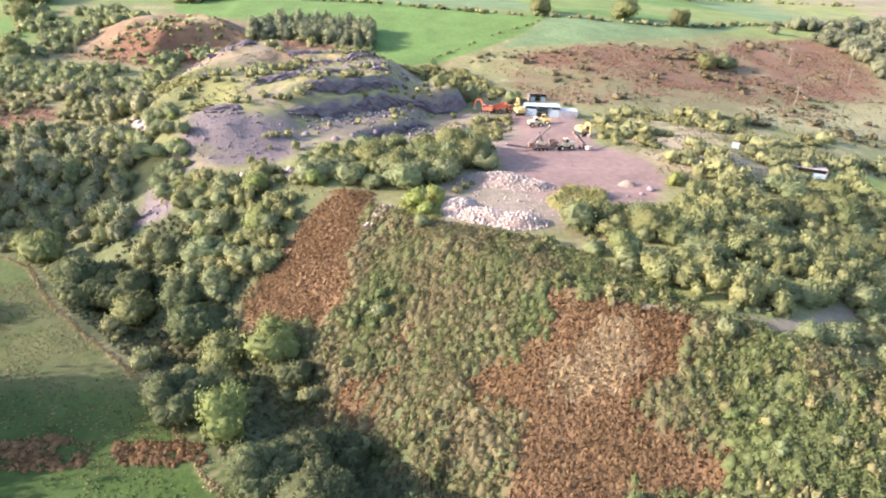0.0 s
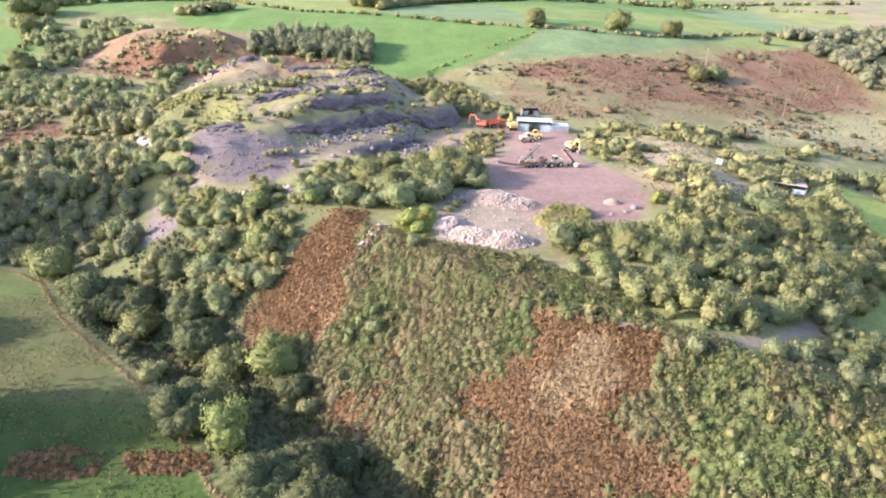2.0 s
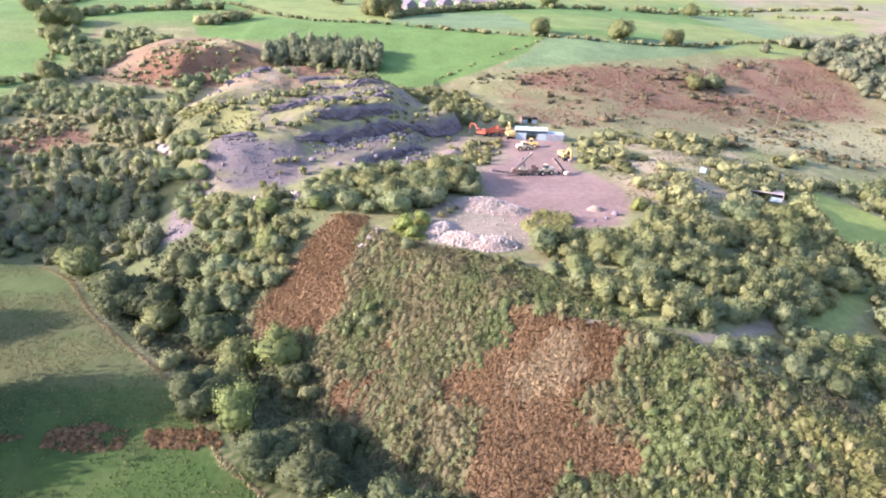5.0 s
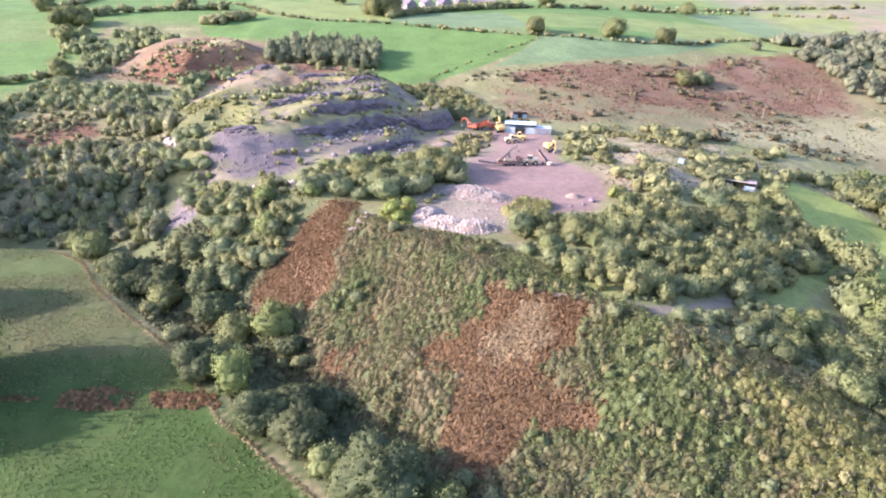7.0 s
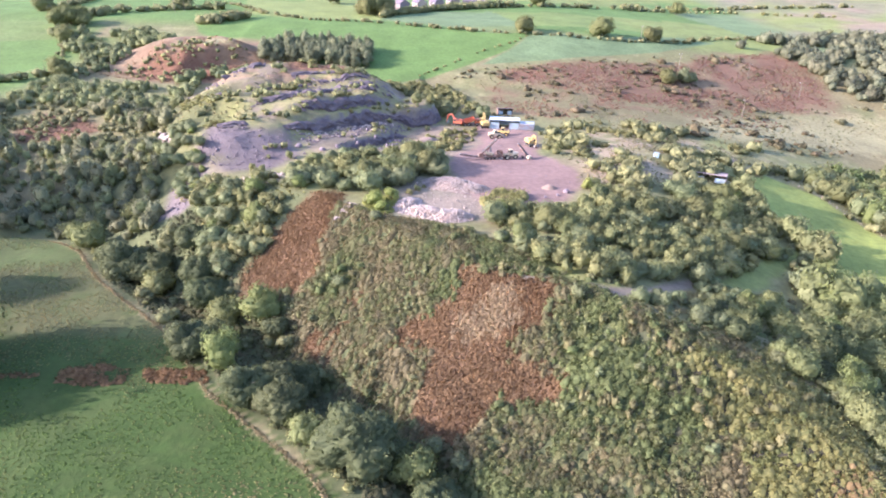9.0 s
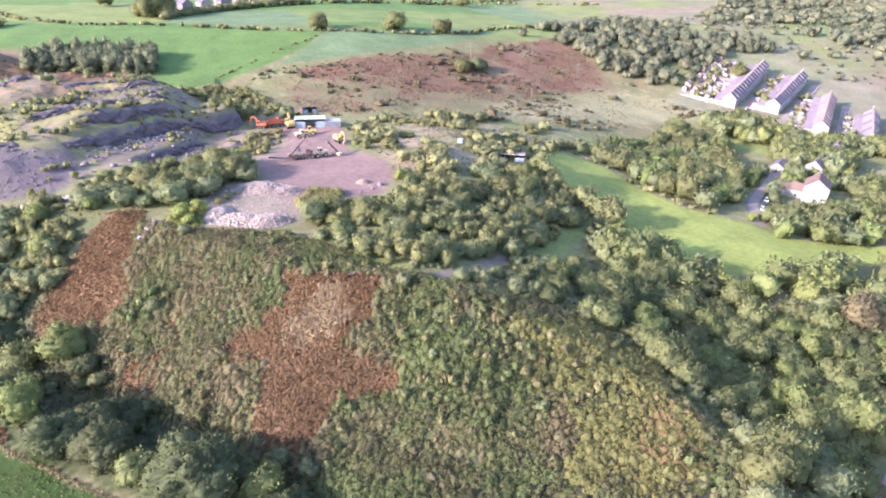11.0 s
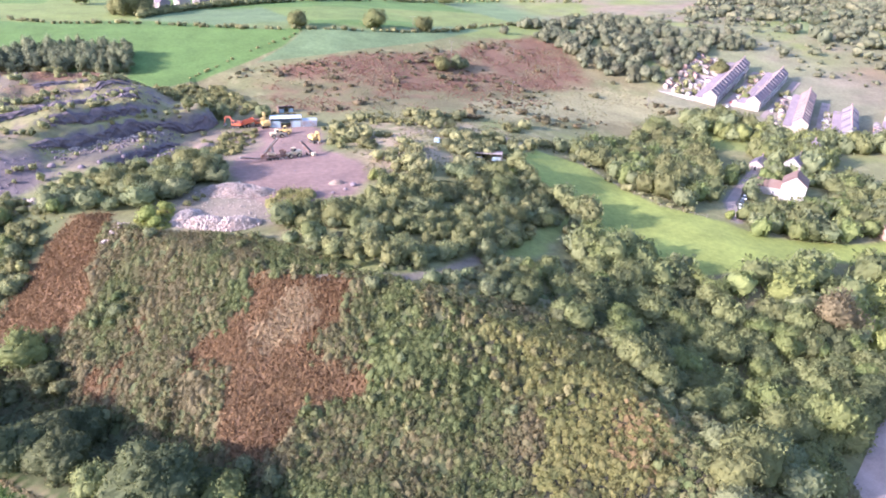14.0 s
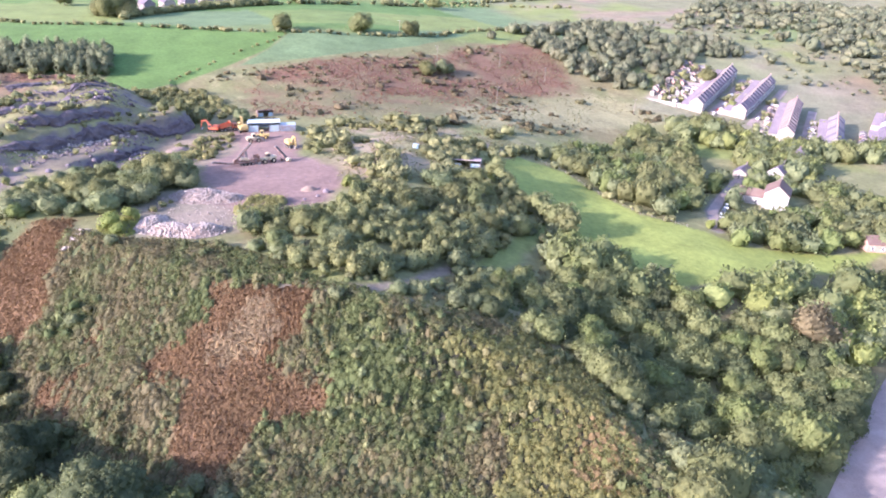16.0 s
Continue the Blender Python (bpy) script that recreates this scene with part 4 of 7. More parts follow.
thicket("woodland", "grey-green deciduous woodland beyond the moor", "woodland", "oak_far", ne[::2], rng.uniform(0.4, 0.85, len(ne[::2])), 1.1, 0.75, GREY_LEAF)
thicket("woodland", "pale grey-green willow scrub beyond the moor", "woodland", "sallow_far", ne[1::2], rng.uniform(0.5, 1.0, len(ne[1::2])), 1.1, 0.75, GREY_LEAF)
edge = scatter(VILLAGE_EDGE, 6.5)
thicket("woodland", "broadleaved trees round the edge of the village", "woodland", "sallow_far", edge[::3], rng.uniform(0.9, 1.4, len(edge[::3])))
thicket("woodland", "leafy ash trees along the village edge", "woodland", "ash_far", edge[1::3], rng.uniform(0.7, 1.2, len(edge[1::3])))
thicket("woodland", "dark oaks along the village edge", "woodland", "oak_far", edge[2::3], rng.uniform(0.6, 1.0, len(edge[2::3])))
side = uneven(scatter(ROAD_SIDE, 7.5), 30, 79, -0.3)
thicket("woodland", "roadside trees beyond the lane in the valley", "woodland", "oak_far", side, rng.uniform(0.6, 1.0, len(side)))
for x, y in scatter(VALLEY, 6.6, keep=off_paths):
    plant(["oak_far", "ash_far", "sallow_far"][int(rng.integers(3))], x, y, rng.uniform(0.7, 1.05), rng.uniform(0.8, 1.05), "trees between field and lane")
for x, y in scatter(HOUSE_TREES, 6.2, keep=off_paths):
    plant(["ash_far", "sallow_far", "oak_far"][int(rng.integers(3))], x, y, rng.uniform(0.7, 1.05), rng.uniform(0.8, 1.0), "trees by the white house")
by_house = scatter([(203, 163), (222, 192), (250, 204), (266, 184), (256, 168), (246, 172), (238, 180), (222, 170), (210, 158)], 6.5, keep=off_paths)
for x, y in by_house:
    plant(["ash_far", "sallow_far", "sallow_far"][int(rng.integers(3))], x, y, rng.uniform(0.55, 0.95), rng.uniform(0.8, 1.0), "trees by the white house")
for x, y in scatter([(-97, 338), (-93, 372), (-60, 375), (-36, 366), (-33, 338), (-60, 342)], 5.0):
    plant("conifer", x, y, rng.uniform(0.8, 1.05), rng.uniform(0.62, 0.8), "conifer plantation")
# trees along the field hedge and the gully
for x, y, r, k in ((-107, 157, 3.6, "sallow"), (-98, 149, 4.6, "sallow"), (-90, 143, 3.4, "oak"), (-79, 134, 8.0, "oak"), (-70, 133, 6.6, "sallow"), (-66, 126, 4.4, "sallow"), (-60, 138, 5.0, "oak"), (-54, 126, 4.9, "oak"), (-49, 117, 6.4, "sallow"), (-41, 109, 4.0, "sallow"),
                   (-43, 90, 5.4, "oak"), (-40, 99, 3.9, "sallow"), (-33, 85, 3.8, "ash"), (-24, 73, 5.4, "sallow"), (-19, 78, 4.3, "oak"), (-15, 70, 5.4, "sallow"), (-15, 82, 4.6, "oak"), (2, 59, 8.0, "sallow"), (-9, 62, 3.2, "sallow"), (-3, 58, 3.4, "sallow"),
                   (8, 58, 4.5, "oak"), (13, 55, 4.2, "ash"), (-30, 107, 4.2, "ash"), (-25, 101, 3.4, "oak"), (18, 48, 5.0, "sallow"), (26, 42, 5.5, "oak"), (34, 32, 5.5, "sallow")):
    k = {"oak": "dome", "sallow": "dome" if r > 4.8 else "willow"}.get(k, k)
    plant(k, x, y, r / KINDS[k][1], rng.uniform(0.85, 1.05), "trees along the gully")
lower = scatter([(-66, 152), (-34, 132), (-40, 118), (-36, 110), (-22, 104), (-16, 92), (2, 74), (16, 56), (30, 38), (22, 34), (-2, 58), (-32, 80), (-50, 99), (-84, 131), (-76, 148)], 2.6, 0.6)
for x, y in lower[rng.permutation(len(lower))[:50]]:
    plant("hawthorn", x, y, rng.uniform(0.45, 1.1), rng.uniform(0.8, 1.1), "scrub in the gully")
grassy = scatter([(-80, 170), (-62, 150), (-46, 122), (-38, 124), (-32, 142), (-26, 148), (-34, 160), (-50, 165)], 1.6, 0.6)
undergrowth("rough_grass", "light green rough grass and brambles below the quarry", "grass", BRAMBLE_YELLOW, grassy, 0.55, 6, 0.16, 0.9)
# darker copy of the bramble leaves: the gully's shade is put into the colour
undergrowth("bramble_thicket", "dark bramble scrub filling the gully, shade put into its colour", "brambles", leaves("shaded_bramble_leaves", (0.10, 0.11, 0.05), (0.135, 0.125, 0.062)), scatter([(-66, 152), (-34, 132), (-40, 118), (-36, 110), (-22, 104), (-16, 92), (2, 74), (16, 56), (30, 38), (22, 26), (-4, 55), (-31, 77), (-49, 98), (-84, 129), (-76, 148)], 1.4), 0.75, 9, 0.2, 1.4)
mounds = uneven(scatter(SLOPE, 3.4, 0.6, keep=lambda x, y: in_bracken(x, y) < -1), 9, 56, 0.12)
thicket("bramble_thicket", "taller bramble and gorse clumps on the steep bank", "brambles", "gorse", mounds, rng.uniform(0.35, 0.75, len(mounds)), 1.5, 1.0, BRAMBLE)
shrubs = scatter(SLOPE, 13.0, 0.6, keep=lambda x, y: (in_bracken(x, y) < -1) & (inside(x, y, YELLOW) < 0))
for x, y in shrubs:
    plant(["hawthorn", "sallow", "hawthorn"][int(rng.integers(3))], x, y, rng.uniform(0.25, 0.5), rng.uniform(0.8, 1.2), "shrubs among the brambles")
strip = uneven(scatter([(27, 131), (34, 136), (50, 132), (60, 122), (56, 108), (44, 112), (32, 120)], 1.7, 0.6, keep=off_paths), 8, 73, -0.25)
undergrowth("bramble_thicket", "rough brambles on the brow beside the rubble", "brambles", BRAMBLE, strip, 0.8, 11, 0.2, 1.4)
strip = scatter([(40, 102), (48, 97), (62, 98), (74, 101), (86, 110), (98, 108), (90, 96), (80, 84), (66, 86), (56, 92), (46, 97), (30, 118)], 2.1, 0.6, keep=off_paths)
undergrowth("bramble_thicket", "green bramble scrub beside the stony track", "brambles", BRAMBLE, strip, 0.9, 12, 0.2, 1.4)
for x, y in strip[rng.permutation(len(strip))[:32]]:
    plant(["sallow", "hawthorn", "sallow"][int(rng.integers(3))], x, y, rng.uniform(0.35, 0.65), rng.uniform(0.8, 1.0), "shrubs beside the track")
for x, y in scatter([(-94, 206), (-84, 180), (-72, 160), (-66, 166), (-72, 186), (-84, 206)], 4.4, 0.6):
    plant("lime" if rng.random() < 0.2 else "sallow", x, y, rng.uniform(0.4, 0.7), rng.uniform(0.7, 0.95), "shrubs below the quarry hill")
# unseen tall trees west of the pasture, added to cast shadows across it
for x, y, s in ((-103, 85, 2.1), (-104, 82, 2.3), (-103, 79, 2.2), (-110, 82, 2.3), (-122, 117, 1.25), (-128, 118, 1.4), (-102, 66, 1.7)):
    plant("oak", x, y, s, 1.1, "trees west of the pasture")
# single trees and shrubs
for x, y, s, k in ((59, 415, 1.15, "oak"), (110, 416, 1.45, "oak"), (142, 416, 1.0, "oak"), (146, 418, 0.9, "oak"), (207, 586, 1.2, "oak"), (79, 548, 1.3, "oak"), (-86, 522, 1.2, "oak"), (-275, 440, 1.3, "oak"), (-225, 374, 1.0, "oak"), (-195, 312, 1.2, "oak"),
                   (-185, 294, 0.9, "sallow"), (147, 349, 1.1, "sallow"), (136, 345, 0.9, "oak"), (152, 352, 0.8, "sallow"), (166, 75, 1.75, "autumn"), (134, 43, 1.6, "ash"), (127, 51, 1.2, "ash"), (122, 42, 1.1, "oak"), (103, 73, 0.8, "ash"), (108, 66, 0.9, "sallow"),
                   (-4, 137, 1.0, "lime"), (0, 142, 0.8, "lime"), (-2, 133, 0.7, "lime"), (30, 128, 0.85, "sallow"), (32, 131, 1.0, "lime"), (60, 157, 0.7, "lime"), (-46, 168, 0.55, "birch"), (-50, 171, 0.5, "birch"), (186, 142, 0.7, "lime"), (231, 257, 1.2, "oak"), (226, 254, 1.0, "oak"),
                   (188, 128, 0.45, "sallow"), (276, 268, 1.1, "oak"), (281, 262, 1.0, "oak"), (318, 300, 0.8, "ash"), (330, 345, 1.0, "oak"), (-40, 182, 0.5, "birch"), (30, 262, 0.8, "sallow"), (12, 258, 0.9, "sallow"), (6, 252, 0.8, "birch"), (0, 246, 0.9, "birch")):
    plant(k, x, y, s, rng.uniform(0.9, 1.05))

clearing_bushes = uneven(scatter([(80, 100), (98, 108), (114, 126), (126, 138), (120, 146), (106, 134), (90, 118), (78, 108)], 3.6, 0.6), 9, 55, -0.1)
for x, y in clearing_bushes:
    plant(["hawthorn", "sallow", "birch"][int(rng.integers(3))], x, y, rng.uniform(0.4, 0.75), rng.uniform(0.8, 1.05), "bushes in the clearing")
# ---- bushes over plateau, moor and knoll ----
EAST_SCRUB = [(62, 150), (58, 165), (62, 180), (52, 200), (54, 225), (60, 245), (95, 262), (150, 250), (160, 225), (128, 196), (112, 176), (96, 168), (80, 160)]
KNOLL = [(-104, 215), (-96, 280), (-70, 320), (-36, 318), (-12, 280), (-24, 236), (-46, 210), (-78, 204)]
KNOLL_EDGE = [(-12, 280), (6, 258), (20, 262), (30, 275), (10, 320), (-20, 318)]
MOOR_RING = [(0, 318), (30, 345), (100, 368), (190, 405), (250, 385), (250, 325), (276, 290), (160, 250), (60, 250), (34, 262), (16, 300)]
bush = np.concatenate([uneven(scatter(EAST_SCRUB, 4.4), 14, 81, 0.25), uneven(scatter(KNOLL, 4.4, 0.6), 18, 90, 0.3), scatter(KNOLL_EDGE, 4.0), uneven(scatter([(0, 182), (10, 196), (20, 206), (8, 212), (-2, 196)], 3.0), 8, 82, -0.2)])
scrub = uneven(scatter(MOOR_RING, 5.4, 0.7), 20, 83, 0.06)
for i, (x, y) in enumerate(bush[:170]):
    plant("gorse", x, y, rng.uniform(0.6, 1.5), rng.uniform(0.7, 1.1), "gorse bushes on the rough ground")
if len(bush) > 170:
    thicket("gorse_scrub", "low olive-green gorse scrub on the rough ground", "scrub", "gorse", bush[170:], rng.uniform(0.6, 1.4, len(bush) - 170))
thicket("gorse_scrub", "dark scattered gorse and heather scrub on the moor", "scrub", "gorse", scrub, rng.lognormal(-0.5, 0.45, len(scrub)), 0.75, 0.7, leaves("dark_heather_scrub", (0.15, 0.14, 0.072), (0.21, 0.165, 0.095)))
thorns = uneven(scatter(EAST_SCRUB, 4.4, 0.6), 11, 84, 0.18)
thicket("thorn_scrub", "grey-green hawthorn scrub between yard and pasture", "scrub", "hawthorn_far", thorns, rng.uniform(0.6, 1.3, len(thorns)), 0.95)

for x, y, k, size in ((3, 168, "sallow", 0.95), (9, 168, "oak", 0.8), (13, 165, "sallow", 0.8), (5, 176, "oak", 0.85), (11, 173, "sallow", 1.0), (3, 183, "sallow", 0.8), (9, 181, "sallow", 0.75), (14, 171, "hawthorn", 1.0)):
    plant(k, x, y, size, rng.uniform(0.9, 1.1), "trees along the yard edge")
edge = np.concatenate([uneven(scatter([(0, 196), (4, 216), (14, 232), (26, 236), (27, 214), (20, 198), (12, 190)], 3.2, 0.7), 8, 71, 0.0), np.array([(29, 134), (31, 137), (30, 140), (33, 142), (35, 146), (31, 148), (7, 150), (9, 153), (5, 147)], float), uneven(scatter([(52, 222), (53, 248), (95, 262), (120, 250), (80, 226)], 3.6, 0.7), 10, 72, 0.0)])
thicket("gorse_scrub", "olive and brown gorse scrub round the yard", "scrub", "gorse", edge, rng.uniform(0.35, 1.0, len(edge)))

GREEN_SLOPE = [(-99, 221), (-104, 253), (-88, 256), (-66, 222), (-60, 204), (-64, 198), (-78, 186)]
slope_bushes = uneven(scatter(GREEN_SLOPE, 3.2, 0.6), 9, 97, 0.12)
thicket("gorse_scrub", "yellow-green gorse and bilberry scrub on the knoll side", "scrub", "gorse", slope_bushes, rng.uniform(0.5, 1.3, len(slope_bushes)) * 0.7, 0.7, 1.0, leaves("yellow_green_scrub", (0.20, 0.205, 0.075), (0.285, 0.275, 0.10)))
knoll_bushes = uneven(scatter(KNOLL, 4.2, 0.6), 13, 98, 0.22)
thicket("thorn_scrub", "dark thorn bushes dotted over the rocky knoll", "scrub", "hawthorn_far", knoll_bushes, rng.uniform(0.25, 0.7, len(knoll_bushes)))
back_trees = uneven(scatter([(-136, 306), (-116, 322), (-98, 330), (-92, 318), (-104, 304)], 4.6, 0.6), 14, 68, -0.2)
thicket("woodland", "dark trees in the hollow beside the bracken hill", "woodland", "sallow_far", back_trees, rng.uniform(0.5, 0.85, len(back_trees)))

hill_bushes = uneven(scatter([(-176, 322), (-150, 342), (-125, 352), (-98, 344), (-104, 318), (-140, 308)], 4.0, 0.6), 12, 94, -0.1)
thicket("thorn_scrub", "small dark bushes on the bracken hill", "scrub", "hawthorn_far", hill_bushes, rng.uniform(0.2, 0.6, len(hill_bushes)))
lip = np.concatenate([np.array(FACE[:9], float)[rng.integers(0, 9, 50)] + rng.normal(size=(50, 2)) * (3.5, 3.5) + (-4.0, 4.0), np.array(FACE[:9], float)[rng.integers(0, 9, 24)] + rng.normal(size=(24, 2)) * 4 + (9.0, -9.0)])
thicket("thorn_scrub", "small thorn bushes on the lip and bench of the quarry", "scrub", "hawthorn_far", lip, rng.uniform(0.2, 0.6, len(lip)))
tussock = np.concatenate([uneven(scatter([(-112, 212), (-100, 285), (-70, 325), (-30, 318), (8, 270), (-10, 238), (-46, 208), (-80, 190)], 2.0, 0.6, keep=clear_of(KNOLL_RUST)), 14, 93, -0.1), uneven(scatter(EAST_SCRUB, 1.9, 0.6), 10, 86, -0.1), uneven(scatter(MOOR_RING, 2.9, 0.6), 14, 87, -0.12)])
GRASS_TUFT = leaves("rough_grass_tussocks", (0.16, 0.165, 0.065), (0.30, 0.25, 0.13), spread=0.35, per_piece=0.07)
undergrowth("rough_grass", "olive and straw-coloured grass tussocks on the rough ground", "grass", GRASS_TUFT, tussock, 0.5, 3, 0.3, 0.7, 0.5, core=(4, 2))
MOOR_LOW = [(30, 330), (60, 316), (134, 308), (184, 324), (192, 302), (150, 280), (100, 268), (60, 262), (36, 278)]
HEATH = leaves("brown_heath_fronds", (0.21, 0.112, 0.066), (0.26, 0.165, 0.095), spread=0.35, per_piece=0.06)
heath = np.concatenate([uneven(scatter(MOOR_RUST, 2.1, 0.6), 12, 88, -0.25), uneven(scatter(MOOR_LOW, 2.3, 0.6), 12, 88, 0.0)])
undergrowth("bracken", "brown bracken and heather on the moor", "bracken", HEATH, heath, 0.7, 3, 0.35, 0.6, 0.4, 0.06, core=(4, 2))
heath = uneven(np.concatenate([scatter([(-180, 318), (-160, 345), (-125, 358), (-95, 345), (-100, 318), (-140, 305)], 2.0, 0.6), scatter(KNOLL_RUST, 2.0, 0.6), scatter(WEST_RUST, 2.0, 0.6)]), 9, 89, -0.15)
undergrowth("bracken", "rusty bracken on the hillocks behind the quarry", "bracken", HEATH, heath, 0.7, 3, 0.35, 0.6, 0.4, 0.06, core=(4, 2))


# ---- hedges ----
def hedge(line, half, kind, size, gap, label, odd=0.2):
    pts = []
    for (ax, ay), (bx, by) in zip(line, line[1:]):
        n = max(int(math.hypot(bx - ax, by - ay) / gap), 1)
        for k in range(n):
            if rng.random() > odd:
                t = (k + rng.random()) / n
                pts.append((ax + (bx - ax) * t + rng.normal() * half, ay + (by - ay) * t + rng.normal() * half))
    return thicket("hedgerow", label, "hedge", kind, pts, size * rng.uniform(0.6, 1.5, len(pts)), 0.9)


HEDGE = "dark green overgrown hedgerow between two pastures"
hedge([(-182, 458), (-165, 505), (-120, 452), (-85, 431), (-45, 430), (-17, 421), (42, 409), (63, 409), (113, 406), (162, 418), (210, 458), (275, 480), (310, 516)], 0.7, "hawthorn_far", 0.6, 2.2, HEDGE, 0.3)
hedge([(-40, 450), (-32, 466), (-12, 486), (6, 503), (22, 513), (62, 536)], 0.8, "hawthorn_far", 1.15, 1.4, HEDGE, 0.0)
for x, y, s in ((-50, 462, 1.2), (-44, 468, 1.5), (-38, 474, 1.3), (-46, 476, 1.4), (-54, 470, 1.1), (-39, 463, 1.0)):
    plant("oak", x, y, s, 1.1, "trees beside the farm")
hedge([(-268, 432), (-276, 556), (-230, 576), (-166, 614), (-60, 640), (40, 660)], 0.9, "hawthorn_far", 1.0, 2.5, HEDGE)
hedge([(-300, 290), (-220, 299), (-200, 317)], 0.8, "hawthorn_far", 0.9, 2.0, HEDGE, 0.1)
hedge([(-262, 430), (-226, 372), (-189, 308)], 1.0, "hawthorn_far", 0.6, 3.0, HEDGE, 0.4)
hedge([(-236, 425), (-210, 452), (-186, 463), (-160, 470)], 1.2, "hawthorn_far", 1.2, 2.2, HEDGE, 0.1)
hedge([(-151, 412), (-140, 424), (-128, 434)], 1.8, "hawthorn_far", 1.3, 1.6, HEDGE, 0.1)
for x, y, s in ((-236, 403, 1.3), (-230, 407, 1.1), (-243, 400, 1.2), (-227, 401, 0.9), (-186, 468, 1.2)):
    plant("oak", x, y, s, 1.0, "trees at the field corner")
hedge([(63, 408), (51, 391), (40, 381), (14, 353), (-4, 330)], 0.3, "gorse", 0.5, 3.5, "low broken hedge along a field boundary", 0.3)
hedge([(40, 520), (120, 560), (250, 620), (360, 610)], 0.8, "hawthorn_far", 0.8, 3.0, HEDGE, 0.4)
hedge([(160, 600), (300, 660), (420, 700)], 0.8, "hawthorn_far", 0.9, 3.0, HEDGE, 0.3)
hedge([(116, 180), (117, 158), (122, 148), (128, 137)], 1.0, "birch", 1.05, 1.7, "line of young trees along the east pasture", 0.05)
hedge([(146, 216), (157, 198), (161, 176), (166, 155), (180, 142)], 0.8, "hawthorn_far", 0.55, 3.0, "broken thorn hedge along the east pasture", 0.4)
hedge([(-109, 154), (-95, 145), (-80, 127), (-46, 97), (-28, 75), (-1, 53), (23, 20)], 0.5, "gorse", 0.5, 3.0, "low scrubby hedge along the west pasture", 0.5)
DRY = leaves("dry_hedge_grass", (0.27, 0.22, 0.11), (0.32, 0.26, 0.13), spread=0.25, per_piece=0.06)
line = []
for (ax, ay), (bx, by) in zip([(-114, 153), (-99, 144), (-85, 127), (-51, 97), (-33, 74), (-6, 52), (18, 20)], [(-99, 144), (-85, 127), (-51, 97), (-33, 74), (-6, 52), (18, 20), (40, -40)]):
    n = int(math.hypot(bx - ax, by - ay) / 0.2)
    for k in range(n):
        line.append((ax + (bx - ax) * k / n + rng.normal() * 0.28, ay + (by - ay) * k / n + rng.normal() * 0.28))
undergrowth("dry_grass", "strip of long dry grass along the pasture edge", "grass", DRY, line, 0.36, 5, 0.17, 1.0, 0.4, 0.06, core=(4, 1))

# far hillsides east of the valley
far_ring = [(440, 420), (560, 330), (760, 420), (860, 700), (640, 820), (480, 560)]
far = np.concatenate([uneven(scatter(far_ring, 10, 0.7), 60, 85, 0.1), np.array([(481, 485), (476, 490), (536, 463), (528, 470), (541, 470), (468, 367), (474, 362), (503, 387), (498, 380), (508, 394), (452, 379), (435, 472), (440, 480), (428, 466), (520, 420), (515, 412)], float), uneven(scatter([(366, 410), (420, 350), (430, 320), (520, 280), (600, 340), (660, 560), (520, 620), (360, 470)], 13, 0.7), 40, 99, 0.06)])
thicket("woodland", "distant trees and hedges on the far valley side", "woodland", "hawthorn_far", far, rng.uniform(0.9, 2.2, len(far)), 1.0, 0.65, GREY_LEAF)

dots = scatter([(330, 470), (520, 620), (700, 560), (520, 330), (440, 300), (400, 330), (390, 400), (350, 430)], 12, 0.8, keep=clear_of(FAR_GREEN))
thicket("thorn_scrub", "small bushes dotted over the far hillside", "scrub", "hawthorn_far", dots, rng.lognormal(-0.5, 0.5, len(dots)), 0.9, 0.6, GREY_LEAF)

# grass tussocks and thistles in the west pasture
PASTURE = [(-135, 158), (-114, 153), (-98, 142), (-84, 126), (-49, 96), (-31, 73), (-4, 51), (6, 36), (-60, 40), (-110, 80), (-135, 130)]
pasture = uneven(scatter(PASTURE, 1.0, 0.7), 7, 92, -0.2)
TUSSOCK = leaves("pasture_tussocks", (0.105, 0.16, 0.036), (0.225, 0.195, 0.085), spread=0.35, per_piece=0.07)
undergrowth("rough_grass", "tufts of long grass and thistles in the west pasture", "grass", TUSSOCK, pasture, 0.3, 4, 0.16, 0.7, 0.6, 0.1, 8.0, 0.9, core=(4, 1), turned=lambda x, y: 0.5 * ss(86, 100, y) - 0.45 * ss(84, 74, y) + 0.5 * ss(58, 48, y - 0.3 * x))
hollow = scatter([(82, 84), (90, 98), (104, 112), (112, 108), (104, 82), (108, 60), (104, 30), (94, 8), (88, 30), (94, 60)], 2.2, 0.6)
undergrowth("bramble_thicket", "dark bramble and willow scrub in the hollow", "brambles", BRAMBLE, hollow, 0.9, 12, 0.22, 1.4)
hollow = scatter([(84, 18), (90, 36), (100, 46), (114, 56), (128, 52), (130, 30), (122, 16), (100, 10)], 1.5, 0.6)
undergrowth("bramble_thicket", "dark bramble and nettle bank beside the road", "brambles", BRAMBLE, hollow, 1.1, 14, 0.24, 1.3)
for x, y, k, size in ((99, 29, "oak", 0.8), (106, 33, "oak", 1.05), (112, 28, "sallow", 1.1), (103, 38, "sallow", 0.9), (117, 36, "sallow", 1.0), (95, 24, "sallow", 0.7), (122, 32, "ash", 0.9)):
    plant(k, x, y, size, rng.uniform(0.85, 1.0), "trees in the hollow beside the road")
for x, y in scatter([(86, 78), (96, 100), (108, 104), (104, 70), (104, 40), (96, 30), (94, 56)], 7.0, 0.6):
    plant("hawthorn", x, y, rng.uniform(0.5, 0.9), rng.uniform(0.8, 1.0), "thorn bushes in the hollow")


